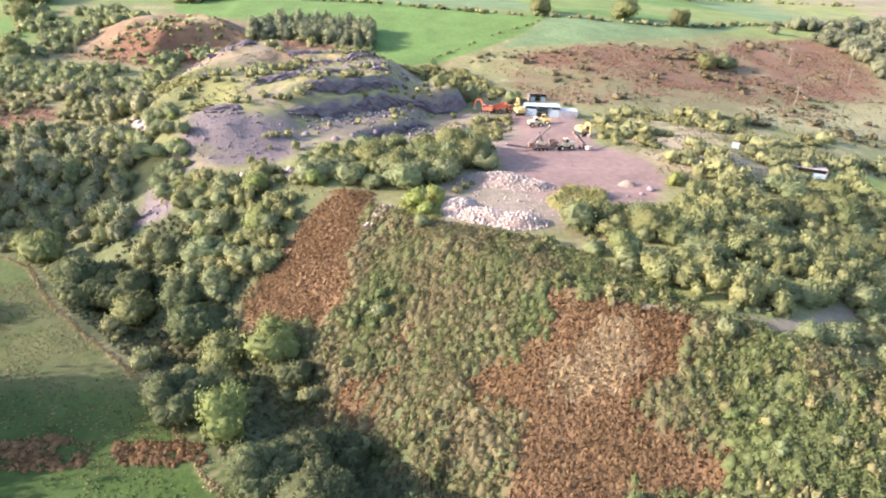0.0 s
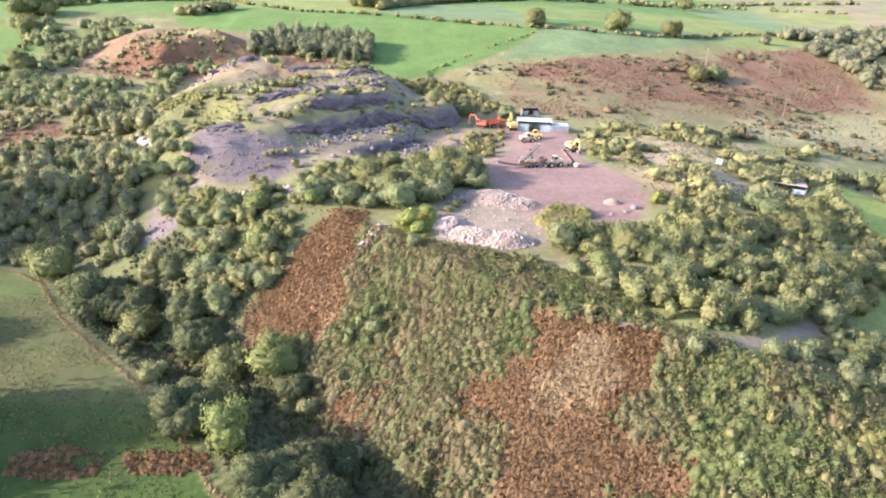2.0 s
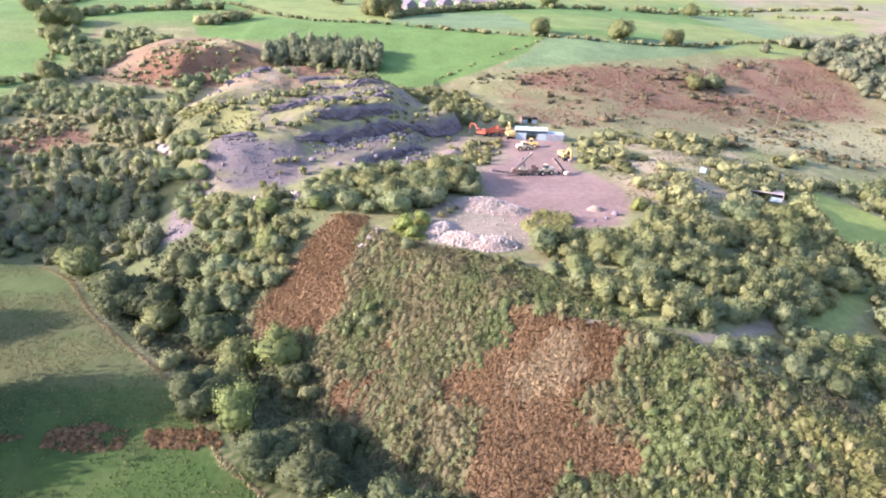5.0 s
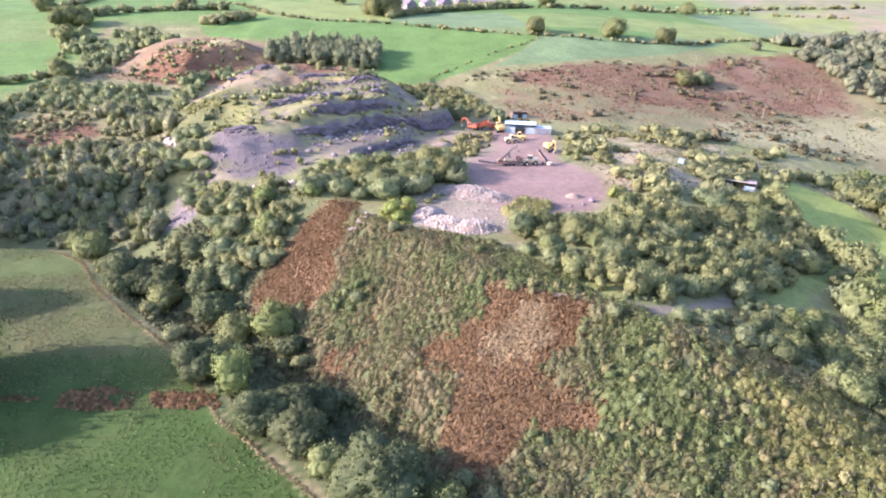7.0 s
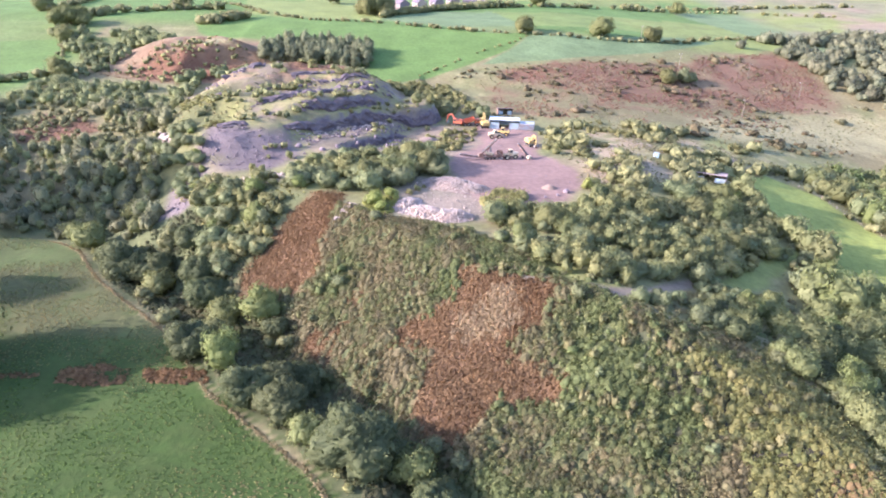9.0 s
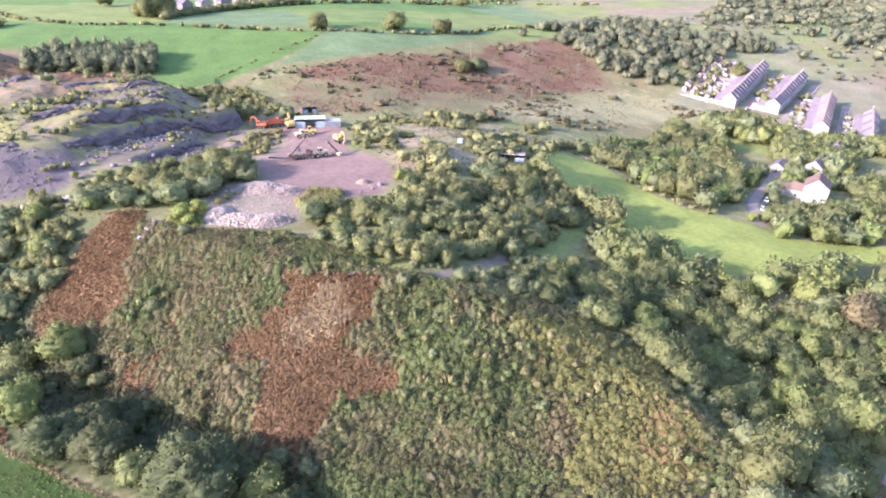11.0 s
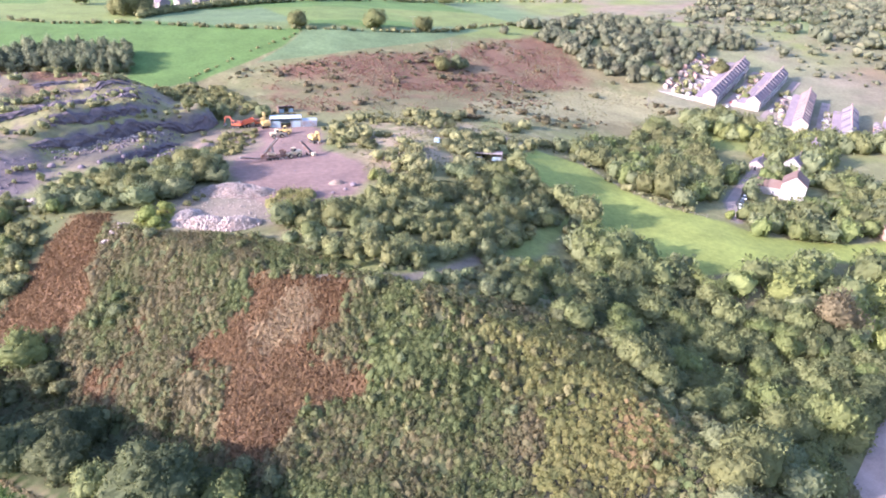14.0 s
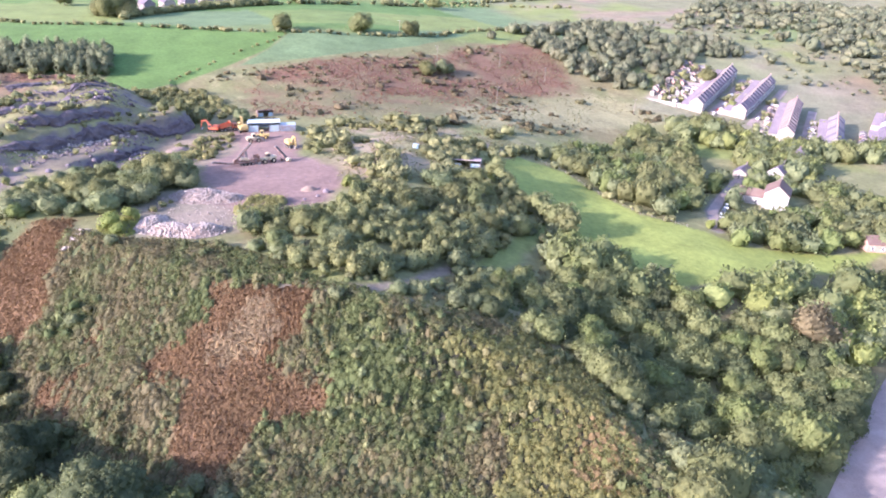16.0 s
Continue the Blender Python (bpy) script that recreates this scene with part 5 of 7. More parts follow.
# ---- village ----
def render_wall(name, colour, stain):
    return material(name, colour, rough=0.9, spread=0.12, grain=1.5, bump=0.1, stain=stain, stain_size=0.4)


WHITE = render_wall("white_render", (0.36, 0.34, 0.315), (0.30, 0.275, 0.255))
CREAM = render_wall("cream_render", (0.37, 0.31, 0.26), (0.29, 0.25, 0.21))
STONE = render_wall("grey_stone_wall", (0.24, 0.20, 0.20), (0.17, 0.145, 0.145))
PINK = render_wall("pink_brick_wall", (0.48, 0.31, 0.24), (0.40, 0.27, 0.22))
SLATE = material("slate_roof", (0.15, 0.125, 0.15), rough=0.9, spread=0.2, grain=2.5, bump=0.2, stain=(0.18, 0.145, 0.16), stain_size=0.25)
TILE = material("brown_tile_roof", (0.175, 0.11, 0.092), rough=0.9, spread=0.2, grain=2.5, bump=0.2, stain=(0.18, 0.13, 0.105), stain_size=0.3)
GLASS = material("window_glass", (0.04, 0.05, 0.06), rough=0.08, spread=0.1, bump=0.0)
TRIM = material("white_paint", (0.78, 0.78, 0.76), rough=0.5, spread=0.06, grain=3, bump=0.02)
DARK = material("dark_painted_wood", (0.07, 0.06, 0.06), rough=0.6, spread=0.2, grain=3, bump=0.1)
POT = material("clay_pot", (0.38, 0.20, 0.12), rough=0.8, grain=4)
TARMAC = material("asphalt", (0.29, 0.225, 0.2), rough=0.9, spread=0.2, grain=2.0, bump=0.2, stain=(0.34, 0.265, 0.235), stain_size=0.15)


def gabled(w, d, eaves, ridge, at=(0, 0, 0), along_x=True, sink=1.2):
    """Walls of a house with two gables, ridge along x (or y)."""
    bm = bmesh.new()
    a, b = (w / 2, d / 2)
    if along_x:
        ring = [(-a, -b), (a, -b), (a, b), (-a, b)]
        ends = ((-a, 0), (a, 0))
    else:
        ring = [(-a, -b), (a, -b), (a, b), (-a, b)]
        ends = ((0, -b), (0, b))
    lo = [bm.verts.new((at[0] + x, at[1] + y, at[2] - sink)) for x, y in ring]
    hi = [bm.verts.new((at[0] + x, at[1] + y, at[2] + eaves)) for x, y in ring]
    r0, r1 = [bm.verts.new((at[0] + x, at[1] + y, at[2] + ridge)) for x, y in ends]
    bm.faces.new(lo[::-1])
    for i in range(4):
        j = (i + 1) % 4
        if along_x and i in (1, 3) or (not along_x and i in (0, 2)):
            peak = (r1 if i == 1 else r0) if along_x else (r0 if i == 0 else r1)
            bm.faces.new((lo[i], lo[j], hi[j], peak, hi[i]))
        else:
            bm.faces.new((lo[i], lo[j], hi[j], hi[i]))
    if along_x:
        bm.faces.new((hi[0], hi[1], r1, r0))
        bm.faces.new((hi[2], hi[3], r0, r1))
    else:
        bm.faces.new((hi[1], hi[2], r1, r0))
        bm.faces.new((hi[3], hi[0], r0, r1))
    return bm


def roof_slabs(w, d, eaves, ridge, at=(0, 0, 0), along_x=True, over=0.3, thick=0.18):
    bm = bmesh.new()
    half, length = (d / 2, w) if along_x else (w / 2, d)
    rise = ridge - eaves
    slope = math.atan2(rise, half)
    run = math.hypot(half, rise) + over
    for side in (-1, 1):
        m = Matrix.Translation((at[0], at[1], at[2] + ridge + 0.02)) @ (Matrix() if along_x else Matrix.Rotation(radians(90), 4, "Z"))
        m = m @ Matrix.Rotation(-side * slope, 4, "X") @ Matrix.Translation((0, side * run / 2, thick / 2))
        bmesh.ops.create_cube(bm, size=1, matrix=m @ Matrix.Diagonal((length + 0.1, run, thick, 1)))
    return bm


def window(parent, x, y, z, w=0.9, h=1.2, face=-1, side=False):
    """A framed window on a wall that faces along y (or x)."""
    turn = pose(x, y, z, 0, 0, (0 if face < 0 else 180) + (90 if side else 0))
    fr = bmesh.new()
    for sx in (-1, 1):
        box((0.09, 0.1, h), (sx * (w / 2 - 0.045), 0, 0), fr)
    for sz in (0, h - 0.09, h * 0.5 - 0.04):
        box((w - 0.18, 0.09, 0.09), (0, 0, sz), fr)
    win = part("window", fr, TRIM, parent, m=turn)
    part("pane", box((w - 0.18, 0.04, h - 0.1), (0, 0.02, 0.05)), GLASS, win)
    part("sill", box((w + 0.16, 0.2, 0.07), (0, -0.04, -0.08)), STONE, win)
    return win


def front_door(parent, x, y, z=0.0, mat=None, face=-1):
    door = part("door", box((0.9, 0.09, 2.05), (0, 0, 0), bevel=0.015), mat or DARK, parent, m=pose(x, y, z, 0, 0, 0 if face < 0 else 180))
    part("door_frame", box((1.1, 0.06, 2.16), (0, 0.03, 0)), TRIM, door)
    part("handle", rod((0.33, -0.09, 1.0), (0.33, -0.04, 1.0), 0.03), TRIM, door)
    return door


def chimney(parent, x, y, z, h=1.3):
    stack = part("chimney", box((0.6, 0.9, h + 0.6), (x, y, z - 0.6), bevel=0.03), STONE, parent)
    for dy in (-0.2, 0.2):
        part("chimney_pot", rod((x, y + dy, z + h), (x, y + dy, z + h + 0.4), 0.12, sides=8, r2=0.1), POT, stack)
    return stack


def terraced_house(m, wall, label, roof=None, w=5.4, d=8.0, eaves=5.4, ridge=8.4):
    ob = thing("terraced_house", label, "house", m, "terraced houses in the village")
    part("wall", gabled(w - 0.02, d, eaves, ridge), wall, ob)
    part("roof", roof_slabs(w + 0.02, d, eaves, ridge), roof or SLATE, ob)
    part("rear_wing", gabled(2.6, 4.6, 3.6, 4.8, (-1.2, d / 2 + 2.3, 0), False), CREAM, ob)
    part("rear_roof", roof_slabs(2.6, 4.6, 3.6, 4.8, (-1.2, d / 2 + 2.3, 0), False), SLATE, ob)
    chimney(ob, w / 2 - 0.35, 0, ridge)
    for x, z in ((-1.3, 3.2), (1.3, 3.2), (1.2, 0.9)):
        window(ob, x, -d / 2 - 0.03, z, 1.1, 1.3)
    front_door(ob, -1.3, -d / 2 - 0.03)
    window(ob, 1.5, d / 2 + 0.03, 3.2, face=1)
    part("downpipe", rod((w / 2 - 0.1, -d / 2 - 0.1, -0.2), (w / 2 - 0.1, -d / 2 - 0.1, eaves), 0.06, sides=6), TRIM, ob)
    return ob


PALE_ROOF = material("pale_weathered_roof", (0.25, 0.21, 0.21), rough=0.9, spread=0.2, grain=2.5, bump=0.2, stain=(0.25, 0.2, 0.2), stain_size=0.25)
PINK_ROOF = material("faded_pink_tile_roof", (0.27, 0.185, 0.165), rough=0.9, spread=0.2, grain=2.5, bump=0.2, stain=(0.28, 0.2, 0.19), stain_size=0.25)
WALLS = ((WHITE, "white-rendered terraced house with a grey slate roof", SLATE), (CREAM, "cream-rendered terraced house with a grey slate roof", SLATE), (STONE, "grey stone terraced house with a slate roof", SLATE), (CREAM, "cream-rendered terraced house with a faded pink tiled roof", PINK_ROOF), (WHITE, "white-rendered terraced house with a pale weathered roof", PALE_ROOF))
TEMPLATES = [terraced_house(pose(392.0 + 4.24 * i, 254.0 + 3.35 * i, ground_z(392.0 + 4.24 * i, 254.0 + 3.35 * i), 0, 0, 38.3), *WALLS[i]) for i in range(5)]


def row_of_houses(start, way, count, pitch=5.4, pick=(1, 2, 2, 2, 2, 2)):
    """A terrace whose houses step with the ground; its front looks to the right of way."""
    ax, ay = start
    angle = math.degrees(math.atan2(way[1], way[0]))
    ux, uy = math.cos(radians(angle)), math.sin(radians(angle))
    for k in range(count):
        x, y = ax + ux * pitch * (k + 0.5), ay + uy * pitch * (k + 0.5)
        copy_thing(TEMPLATES[pick[k % len(pick)]], pose(x, y, ground_z(x, y), 0, 0, angle))


TERRACES = (((292, 300), (62, 51), 15, (1, 2, 2, 2, 2)), ((312, 286), (61, 48), 14, (1, 2, 2, 2)), ((314, 249), (49, 48), 12, (3, 3, 3)), ((325, 226), (41, 41), 10, (4, 4, 1)), ((352, 218), (40, 38), 7, (1, 2, 2)))
for start, way, count, pick in TERRACES:
    row_of_houses(start, way, count, pick=pick)


def street(line, half, name):
    """A strip of asphalt laid along a line, a little above the ground."""
    pts = []
    for (ax, ay), (bx, by) in zip(line, line[1:]):
        n = max(int(math.hypot(bx - ax, by - ay) / 1.5), 1)
        pts += [(ax + (bx - ax) * k / n, ay + (by - ay) * k / n) for k in range(n)]
    pts.append(line[-1])
    p = np.array(pts, float)
    t = np.gradient(p, axis=0)
    t /= np.linalg.norm(t, axis=1, keepdims=True)
    s = np.column_stack([-t[:, 1], t[:, 0]])
    cross = np.linspace(-half, half, 7)
    v = p[:, None, :] + s[:, None, :] * cross[None, :, None]
    v = v.reshape(-1, 2)
    z = land(v[:, 0], v[:, 1]).reshape(len(p), 7)
    z = (z.max(axis=1, keepdims=True) * 0.5 + z * 0.5 + 0.12).ravel()
    i = np.arange(len(v)).reshape(len(p), 7)
    f = np.stack([i[:-1, 1:], i[:-1, :-1], i[1:, :-1], i[1:, 1:]], -1).reshape(-1, 4)
    return tagged(new(name, sheet(name, np.column_stack([v, z]), f, TARMAC, smooth=True)), "worn grey asphalt lane between trees", "road", kind="structure")


street(ROAD, 7.5, "road")
street([(291, 287), (298, 293), (329, 318), (362, 345)], 2.6, "road")
street([(311, 273), (318, 279), (349, 303), (381, 328)], 2.4, "road")
street([(314, 235), (322, 242), (345, 265), (372, 291)], 2.4, "road")
street(LANE, 1.9, "road")


def garden_shed(x, y, turn, w, d, h, wall, roof):
    ob = thing("garden_shed", "small pale garden shed with a low pitched roof", "shed", pose(x, y, ground_z(x, y), 0, 0, turn), "sheds behind the terraces")
    part("wall", gabled(w, d, h, h + 0.6, sink=0.6), wall, ob)
    part("roof", roof_slabs(w, d, h, h + 0.6, over=0.15, thick=0.08), roof, ob)
    part("door", box((0.85, 0.06, 1.85), (0, -d / 2 - 0.03, 0)), DARK, ob)


def garden_wall(ax, ay, bx, by, h, mat):
    length = math.hypot(bx - ax, by - ay)
    x, y = (ax + bx) / 2, (ay + by) / 2
    ob = thing("garden_wall", "low rendered garden wall with a coping", "wall", pose(x, y, ground_z(x, y), 0, 0, math.degrees(math.atan2(by - ay, bx - ax))), "walls of the back yards")
    part("wall", box((length, 0.25, h + 2), (0, 0, -2)), mat, ob)
    part("coping", box((length + 0.06, 0.36, 0.1), (0, 0, h), bevel=0.02), STONE, ob)


def back_yards(start, way, count, far, n):
    """Sheds and walls behind a terrace, on the left of way."""
    a = math.atan2(way[1], way[0])
    u, s = np.array([math.cos(a), math.sin(a)]), np.array([-math.sin(a), math.cos(a)])
    o = np.array(start, float)
    for k in range(0, count + 1, 2):
        p, q = o + u * 5.4 * k + s * 9.0, o + u * 5.4 * k + s * far
        garden_wall(*p, *q, 1.5, (WHITE, CREAM, STONE)[k % 3])
    for _ in range(n):
        p = o + u * rng.uniform(0, 5.4 * count) + s * rng.uniform(10, far)
        garden_shed(*p, math.degrees(a) + rng.uniform(-6, 6), rng.uniform(2, 4.5), rng.uniform(2, 3.2), rng.uniform(1.9, 2.4), (WHITE, CREAM, PINK)[int(rng.integers(3))], (SLATE, PALE_ROOF, STONE, PINK_ROOF)[int(rng.integers(4))])


for (start, way, count, pick), (far, sheds) in zip(TERRACES, ((32, 60), (12, 12), (13, 16), (12, 14), (12, 10))):
    back_yards(start, way, count, far, sheds)


yard_green = np.concatenate([scatter([(284, 308), (346, 360), (332, 376), (272, 324)], 6.0, 0.7), scatter([(308, 292), (368, 340), (362, 346), (303, 298)], 5.0, 0.7), scatter([(310, 256), (358, 304), (352, 310), (304, 262)], 5.0, 0.7), scatter([(322, 232), (362, 272), (357, 277), (317, 237)], 5.0, 0.7)])
yard_green = yard_green[rng.random(len(yard_green)) < 0.5]
thicket("garden_bushes", "green shrubs and small trees in the back gardens", "shrubs", "hawthorn_far", yard_green, rng.uniform(0.5, 1.1, len(yard_green)))


def big_house(x, y, turn, w, d, eaves, ridge, wall, roof, label, wing=None):
    ob = thing("house", label, "house", pose(x, y, ground_z(x, y), 0, 0, turn))
    part("wall", gabled(w, d, eaves, ridge, along_x=False, sink=2.5), wall, ob)
    part("roof", roof_slabs(w, d, eaves, ridge, along_x=False, over=0.35), roof, ob)
    chimney(ob, 0, d / 2 - 0.6, ridge)
    for z in (0.9, 3.4):
        if z + 1.3 < eaves + 0.5:
            for dy in (-d / 4, d / 4):
                window(ob, w / 2 + 0.03, dy, z, 1.1, 1.2, side=True)
                window(ob, -w / 2 - 0.03, dy, z, 1.1, 1.2, face=1, side=True)
    front_door(ob, 0, -d / 2 - 0.03)
    if wing:
        wx, wy, ww, wd, we, wr = wing
        part("wing_wall", gabled(ww, wd, we, wr, (wx, wy, 0), sink=2.5), wall, ob)
        part("wing_roof", roof_slabs(ww, wd, we, wr, (wx, wy, 0)), roof, ob)
        for dx in (-ww / 4, ww / 4):
            window(ob, wx + dx, wy - wd / 2 - 0.03, 0.9, 1.1, 1.2)
    return ob


big_house(233, 163, -46, 9.0, 11.0, 6.4, 9.8, WHITE, TILE, "large white-rendered house with a brown tiled roof", (-9.5, 0.5, 10, 7, 3.4, 5.6))
big_house(259, 191, -60, 7.0, 10.0, 4.6, 7.4, WHITE, SLATE, "white-rendered cottage with a slate roof behind trees")
big_house(284, 206, -30, 6.5, 9.0, 5.4, 9.0, STONE, SLATE, "tall dark slate-roofed stone house among trees")
big_house(247, 121, -20, 9.0, 13.0, 3.6, 6.6, PINK, TILE, "pink brick bungalow with a tiled roof by the field", (-8.5, -3.0, 7, 7, 3.0, 5.0))
big_house(248, 201, -55, 6.0, 10.0, 2.8, 4.6, CREAM, SLATE, "low outbuilding with a pale slate roof beside the lane")
for x, y, turn, wall, word in ((-29, 497, 30, STONE, "grey stone"), (-16, 507, 24, CREAM, "cream-rendered"), (-3, 515, 28, STONE, "grey stone"), (10, 524, 20, STONE, "grey stone")):
    big_house(x, y, turn, 8.0, 12.0, 4.8, 7.8, wall, SLATE, word + " farm cottage with a slate roof on the far pasture")
big_house(28, 532, 80, 9.0, 20.0, 4.0, 6.6, STONE, SLATE, "long grey farm barn beside the farm cottages")



CAR_PAINT = [material("car_paint_" + n, c, rough=0.3, spread=0.05, grain=2, bump=0.0) for n, c in (("white", (0.75, 0.75, 0.75)), ("silver", (0.5, 0.52, 0.54)), ("red", (0.35, 0.04, 0.03)), ("blue", (0.06, 0.1, 0.25)), ("black", (0.03, 0.03, 0.035)))]
RUBBER = material("tyre_rubber", (0.025, 0.025, 0.025), rough=0.85, grain=6)
STEEL = material("worn_steel", (0.35, 0.34, 0.33), rough=0.5, metal=0.6, grain=3, bump=0.1, stain=(0.25, 0.15, 0.1), stain_size=0.8)
LAMP_GLASS = material("lamp_glass", (0.7, 0.7, 0.68), rough=0.1, spread=0.05, bump=0.0)


def car(x, y, turn, paint, word):
    ob = thing("car", word + " hatchback car parked beside the lane", "car", pose(x, y, ground_z(x, y) + 0.12, 0, 0, turn), "parked cars")
    part("body", box((4.2, 1.75, 0.62), (0, 0, 0.28), bevel=0.12), paint, ob)
    bm = bmesh.new()
    lo = [bm.verts.new(p) for p in ((-1.75, -0.82, 0.9), (1.0, -0.82, 0.9), (1.0, 0.82, 0.9), (-1.75, 0.82, 0.9))]
    hi = [bm.verts.new(p) for p in ((-1.35, -0.66, 1.42), (0.3, -0.66, 1.42), (0.3, 0.66, 1.42), (-1.35, 0.66, 1.42))]
    for i in range(4):
        bm.faces.new((lo[i], lo[(i + 1) % 4], hi[(i + 1) % 4], hi[i]))
    part("window_band", bm, GLASS, ob)
    part("roof", box((1.75, 1.36, 0.07), (-0.52, 0, 1.4), bevel=0.03), paint, ob)
    for sx in (-1.3, 1.3):
        for sy in (-0.82, 0.82):
            wheel = part("wheel", rod((sx, sy - 0.1, 0.32), (sx, sy + 0.1, 0.32), 0.32, sides=14), RUBBER, ob)
            part("rim", rod((sx, sy - 0.11, 0.32), (sx, sy + 0.11, 0.32), 0.19, sides=10), STEEL, wheel)
    for sy in (-0.6, 0.6):
        part("headlight", box((0.06, 0.35, 0.16), (2.1, sy, 0.6)), LAMP_GLASS, ob)
    return ob


for x, y, turn, k, word in ((200, 153, 48, 0, "white"), (205, 158.5, 45, 4, "black"), (210, 163, 42, 0, "white"), (216, 169, 42, 3, "dark blue"), (194, 146, 55, 1, "silver"), (163, 38, 33, 0, "white"), (156, 33, 33, 0, "white"), (192, 55, 30, 1, "silver"),
                            (301, 294, 39, 0, "white"), (309, 300.5, 39, 2, "red"), (320, 309.5, 39, 1, "silver"), (335, 322, 39, 0, "white"), (324, 282.5, 38, 0, "white"), (338, 293.5, 38, 3, "dark blue"), (352, 304.5, 38, 0, "white"), (330, 249, 45, 1, "silver"), (344, 263, 45, 0, "white")):
    car(x, y, turn, CAR_PAINT[k], word)


# ---- quarry yard ----
YELLOW_PAINT = material("faded_yellow_paint", (0.52, 0.38, 0.13), rough=0.55, spread=0.25, grain=2, bump=0.05, stain=(0.45, 0.30, 0.12), stain_size=0.9)
CREAM_PAINT = material("sun_bleached_cream_paint", (0.66, 0.55, 0.36), rough=0.6, spread=0.25, grain=2, bump=0.05, stain=(0.48, 0.32, 0.18), stain_size=0.9)
ORANGE_PAINT = material("orange_red_paint", (0.50, 0.12, 0.05), rough=0.55, spread=0.25, grain=2, bump=0.05, stain=(0.35, 0.12, 0.07), stain_size=0.9)
WHITE_SHEET = material("white_sheet_roof", (0.74, 0.76, 0.76), rough=0.5, spread=0.12, grain=2, bump=0.05, stain=(0.6, 0.58, 0.53), stain_size=0.4)
BLUE_SHEET = material("pale_blue_sheet_wall", (0.34, 0.45, 0.50), rough=0.55, spread=0.15, grain=2, bump=0.05, stain=(0.36, 0.34, 0.33), stain_size=0.5)
GREY_SHEET = material("grey_blue_container_steel", (0.36, 0.38, 0.42), rough=0.55, spread=0.2, grain=2, bump=0.05, stain=(0.33, 0.24, 0.19), stain_size=0.6)
RUST_IRON = material("rusty_iron", (0.22, 0.12, 0.085), rough=0.85, spread=0.3, grain=3, bump=0.2, stain=(0.3, 0.26, 0.24), stain_size=0.7)
BELT = material("conveyor_belt", (0.05, 0.05, 0.05), rough=0.8, grain=3)
CABGLASS = GLASS


def stand(x, y, turn=0.0, lift=0.0):
    return pose(x, y, ground_z(x, y) + lift, 0, 0, turn)


def track_unit(parent, y, length, h, w):
    tr = bmesh.new()
    prof = []
    for k in range(14):
        a = math.pi / 2 + math.pi * k / 13
        prof.append((-length / 2 + h / 2 + math.cos(a) * h / 2, h / 2 + math.sin(a) * h / 2))
    for k in range(14):
        a = -math.pi / 2 + math.pi * k / 13
        prof.append((length / 2 - h / 2 + math.cos(a) * h / 2, h / 2 + math.sin(a) * h / 2))
    rings = [[tr.verts.new((px, y + s * w / 2, pz)) for px, pz in prof] for s in (-1, 1)]
    n = len(prof)
    for i in range(n):
        tr.faces.new((rings[0][i], rings[0][(i + 1) % n], rings[1][(i + 1) % n], rings[1][i]))
    tr.faces.new(rings[0][::-1])
    tr.faces.new(rings[1])
    unit = part("track", tr, RUBBER, parent)
    for k in range(4):
        px = -length / 2 + h / 2 + (length - h) * k / 3
        part("roller", rod((px, y - w / 2 - 0.04, h / 2), (px, y + w / 2 + 0.04, h / 2), h * 0.3, sides=10), STEEL, unit)


def beam(points, width, bm=None, thick=0.35):
    bm = bm or bmesh.new()
    for a, b in zip(points, points[1:]):
        a, b = Vector(a), Vector(b)
        turn = (b - a).to_track_quat("X", "Z").to_matrix().to_4x4()
        bmesh.ops.create_cube(bm, size=1, matrix=Matrix.Translation((a + b) / 2) @ turn @ Matrix.Diagonal(((b - a).length + thick * 0.6, width, thick, 1)))
    return bm


def excavator(m, paint, label, reach=1.0, size=1.0):
    ob = thing("excavator", label, "excavator", m @ Matrix.Diagonal((size, size, size, 1)), "machines in the quarry yard")
    for y in (-1.15, 1.15):
        track_unit(ob, y, 4.0, 0.85, 0.6)
    part("turntable", rod((0, 0, 0.6), (0, 0, 1.05), 0.8, sides=16), STEEL, ob)
    body = part("body", box((3.4, 2.7, 1.15), (-0.6, 0, 1.05), bevel=0.12), paint, ob)
    part("counterweight", box((0.8, 2.7, 1.2), (-2.3, 0, 1.0), bevel=0.2), paint, ob)
    part("engine_cover", box((1.6, 1.4, 0.35), (-1.2, -0.4, 2.2), bevel=0.08), paint, body)
    cab = part("cab", box((1.4, 1.05, 1.6), (0.5, 0.8, 1.4), bevel=0.1), paint, ob)
    part("windscreen", box((0.05, 0.85, 0.95), (1.21, 0.8, 1.85)), CABGLASS, cab)
    for sy in (0.26, 1.34):
        part("side_window", box((1.0, 0.04, 0.8), (0.5, sy, 1.95)), CABGLASS, cab)
    part("boom", beam([(0.7, -0.2, 1.9), (2.6 * reach, -0.2, 4.1), (4.6 * reach, -0.2, 4.0)], 0.45, thick=0.5), paint, ob)
    stick = part("stick", beam([(4.6 * reach, -0.2, 4.1), (5.4 * reach, -0.2, 1.5)], 0.35, thick=0.4), paint, ob)
    part("ram", rod((1.2, -0.2, 1.7), (2.7 * reach, -0.2, 3.6), 0.09), STEEL, ob)
    bucket = bmesh.new()
    bmesh.ops.create_cone(bucket, cap_ends=True, segments=10, radius1=0.6, radius2=0.6, depth=1.1, matrix=Matrix.Translation((5.2 * reach, -0.2, 1.0)) @ Matrix.Rotation(radians(90), 4, "X") @ Matrix.Diagonal((1, 0.8, 1, 1)))
    part("bucket", bucket, STEEL, stick)
    return ob


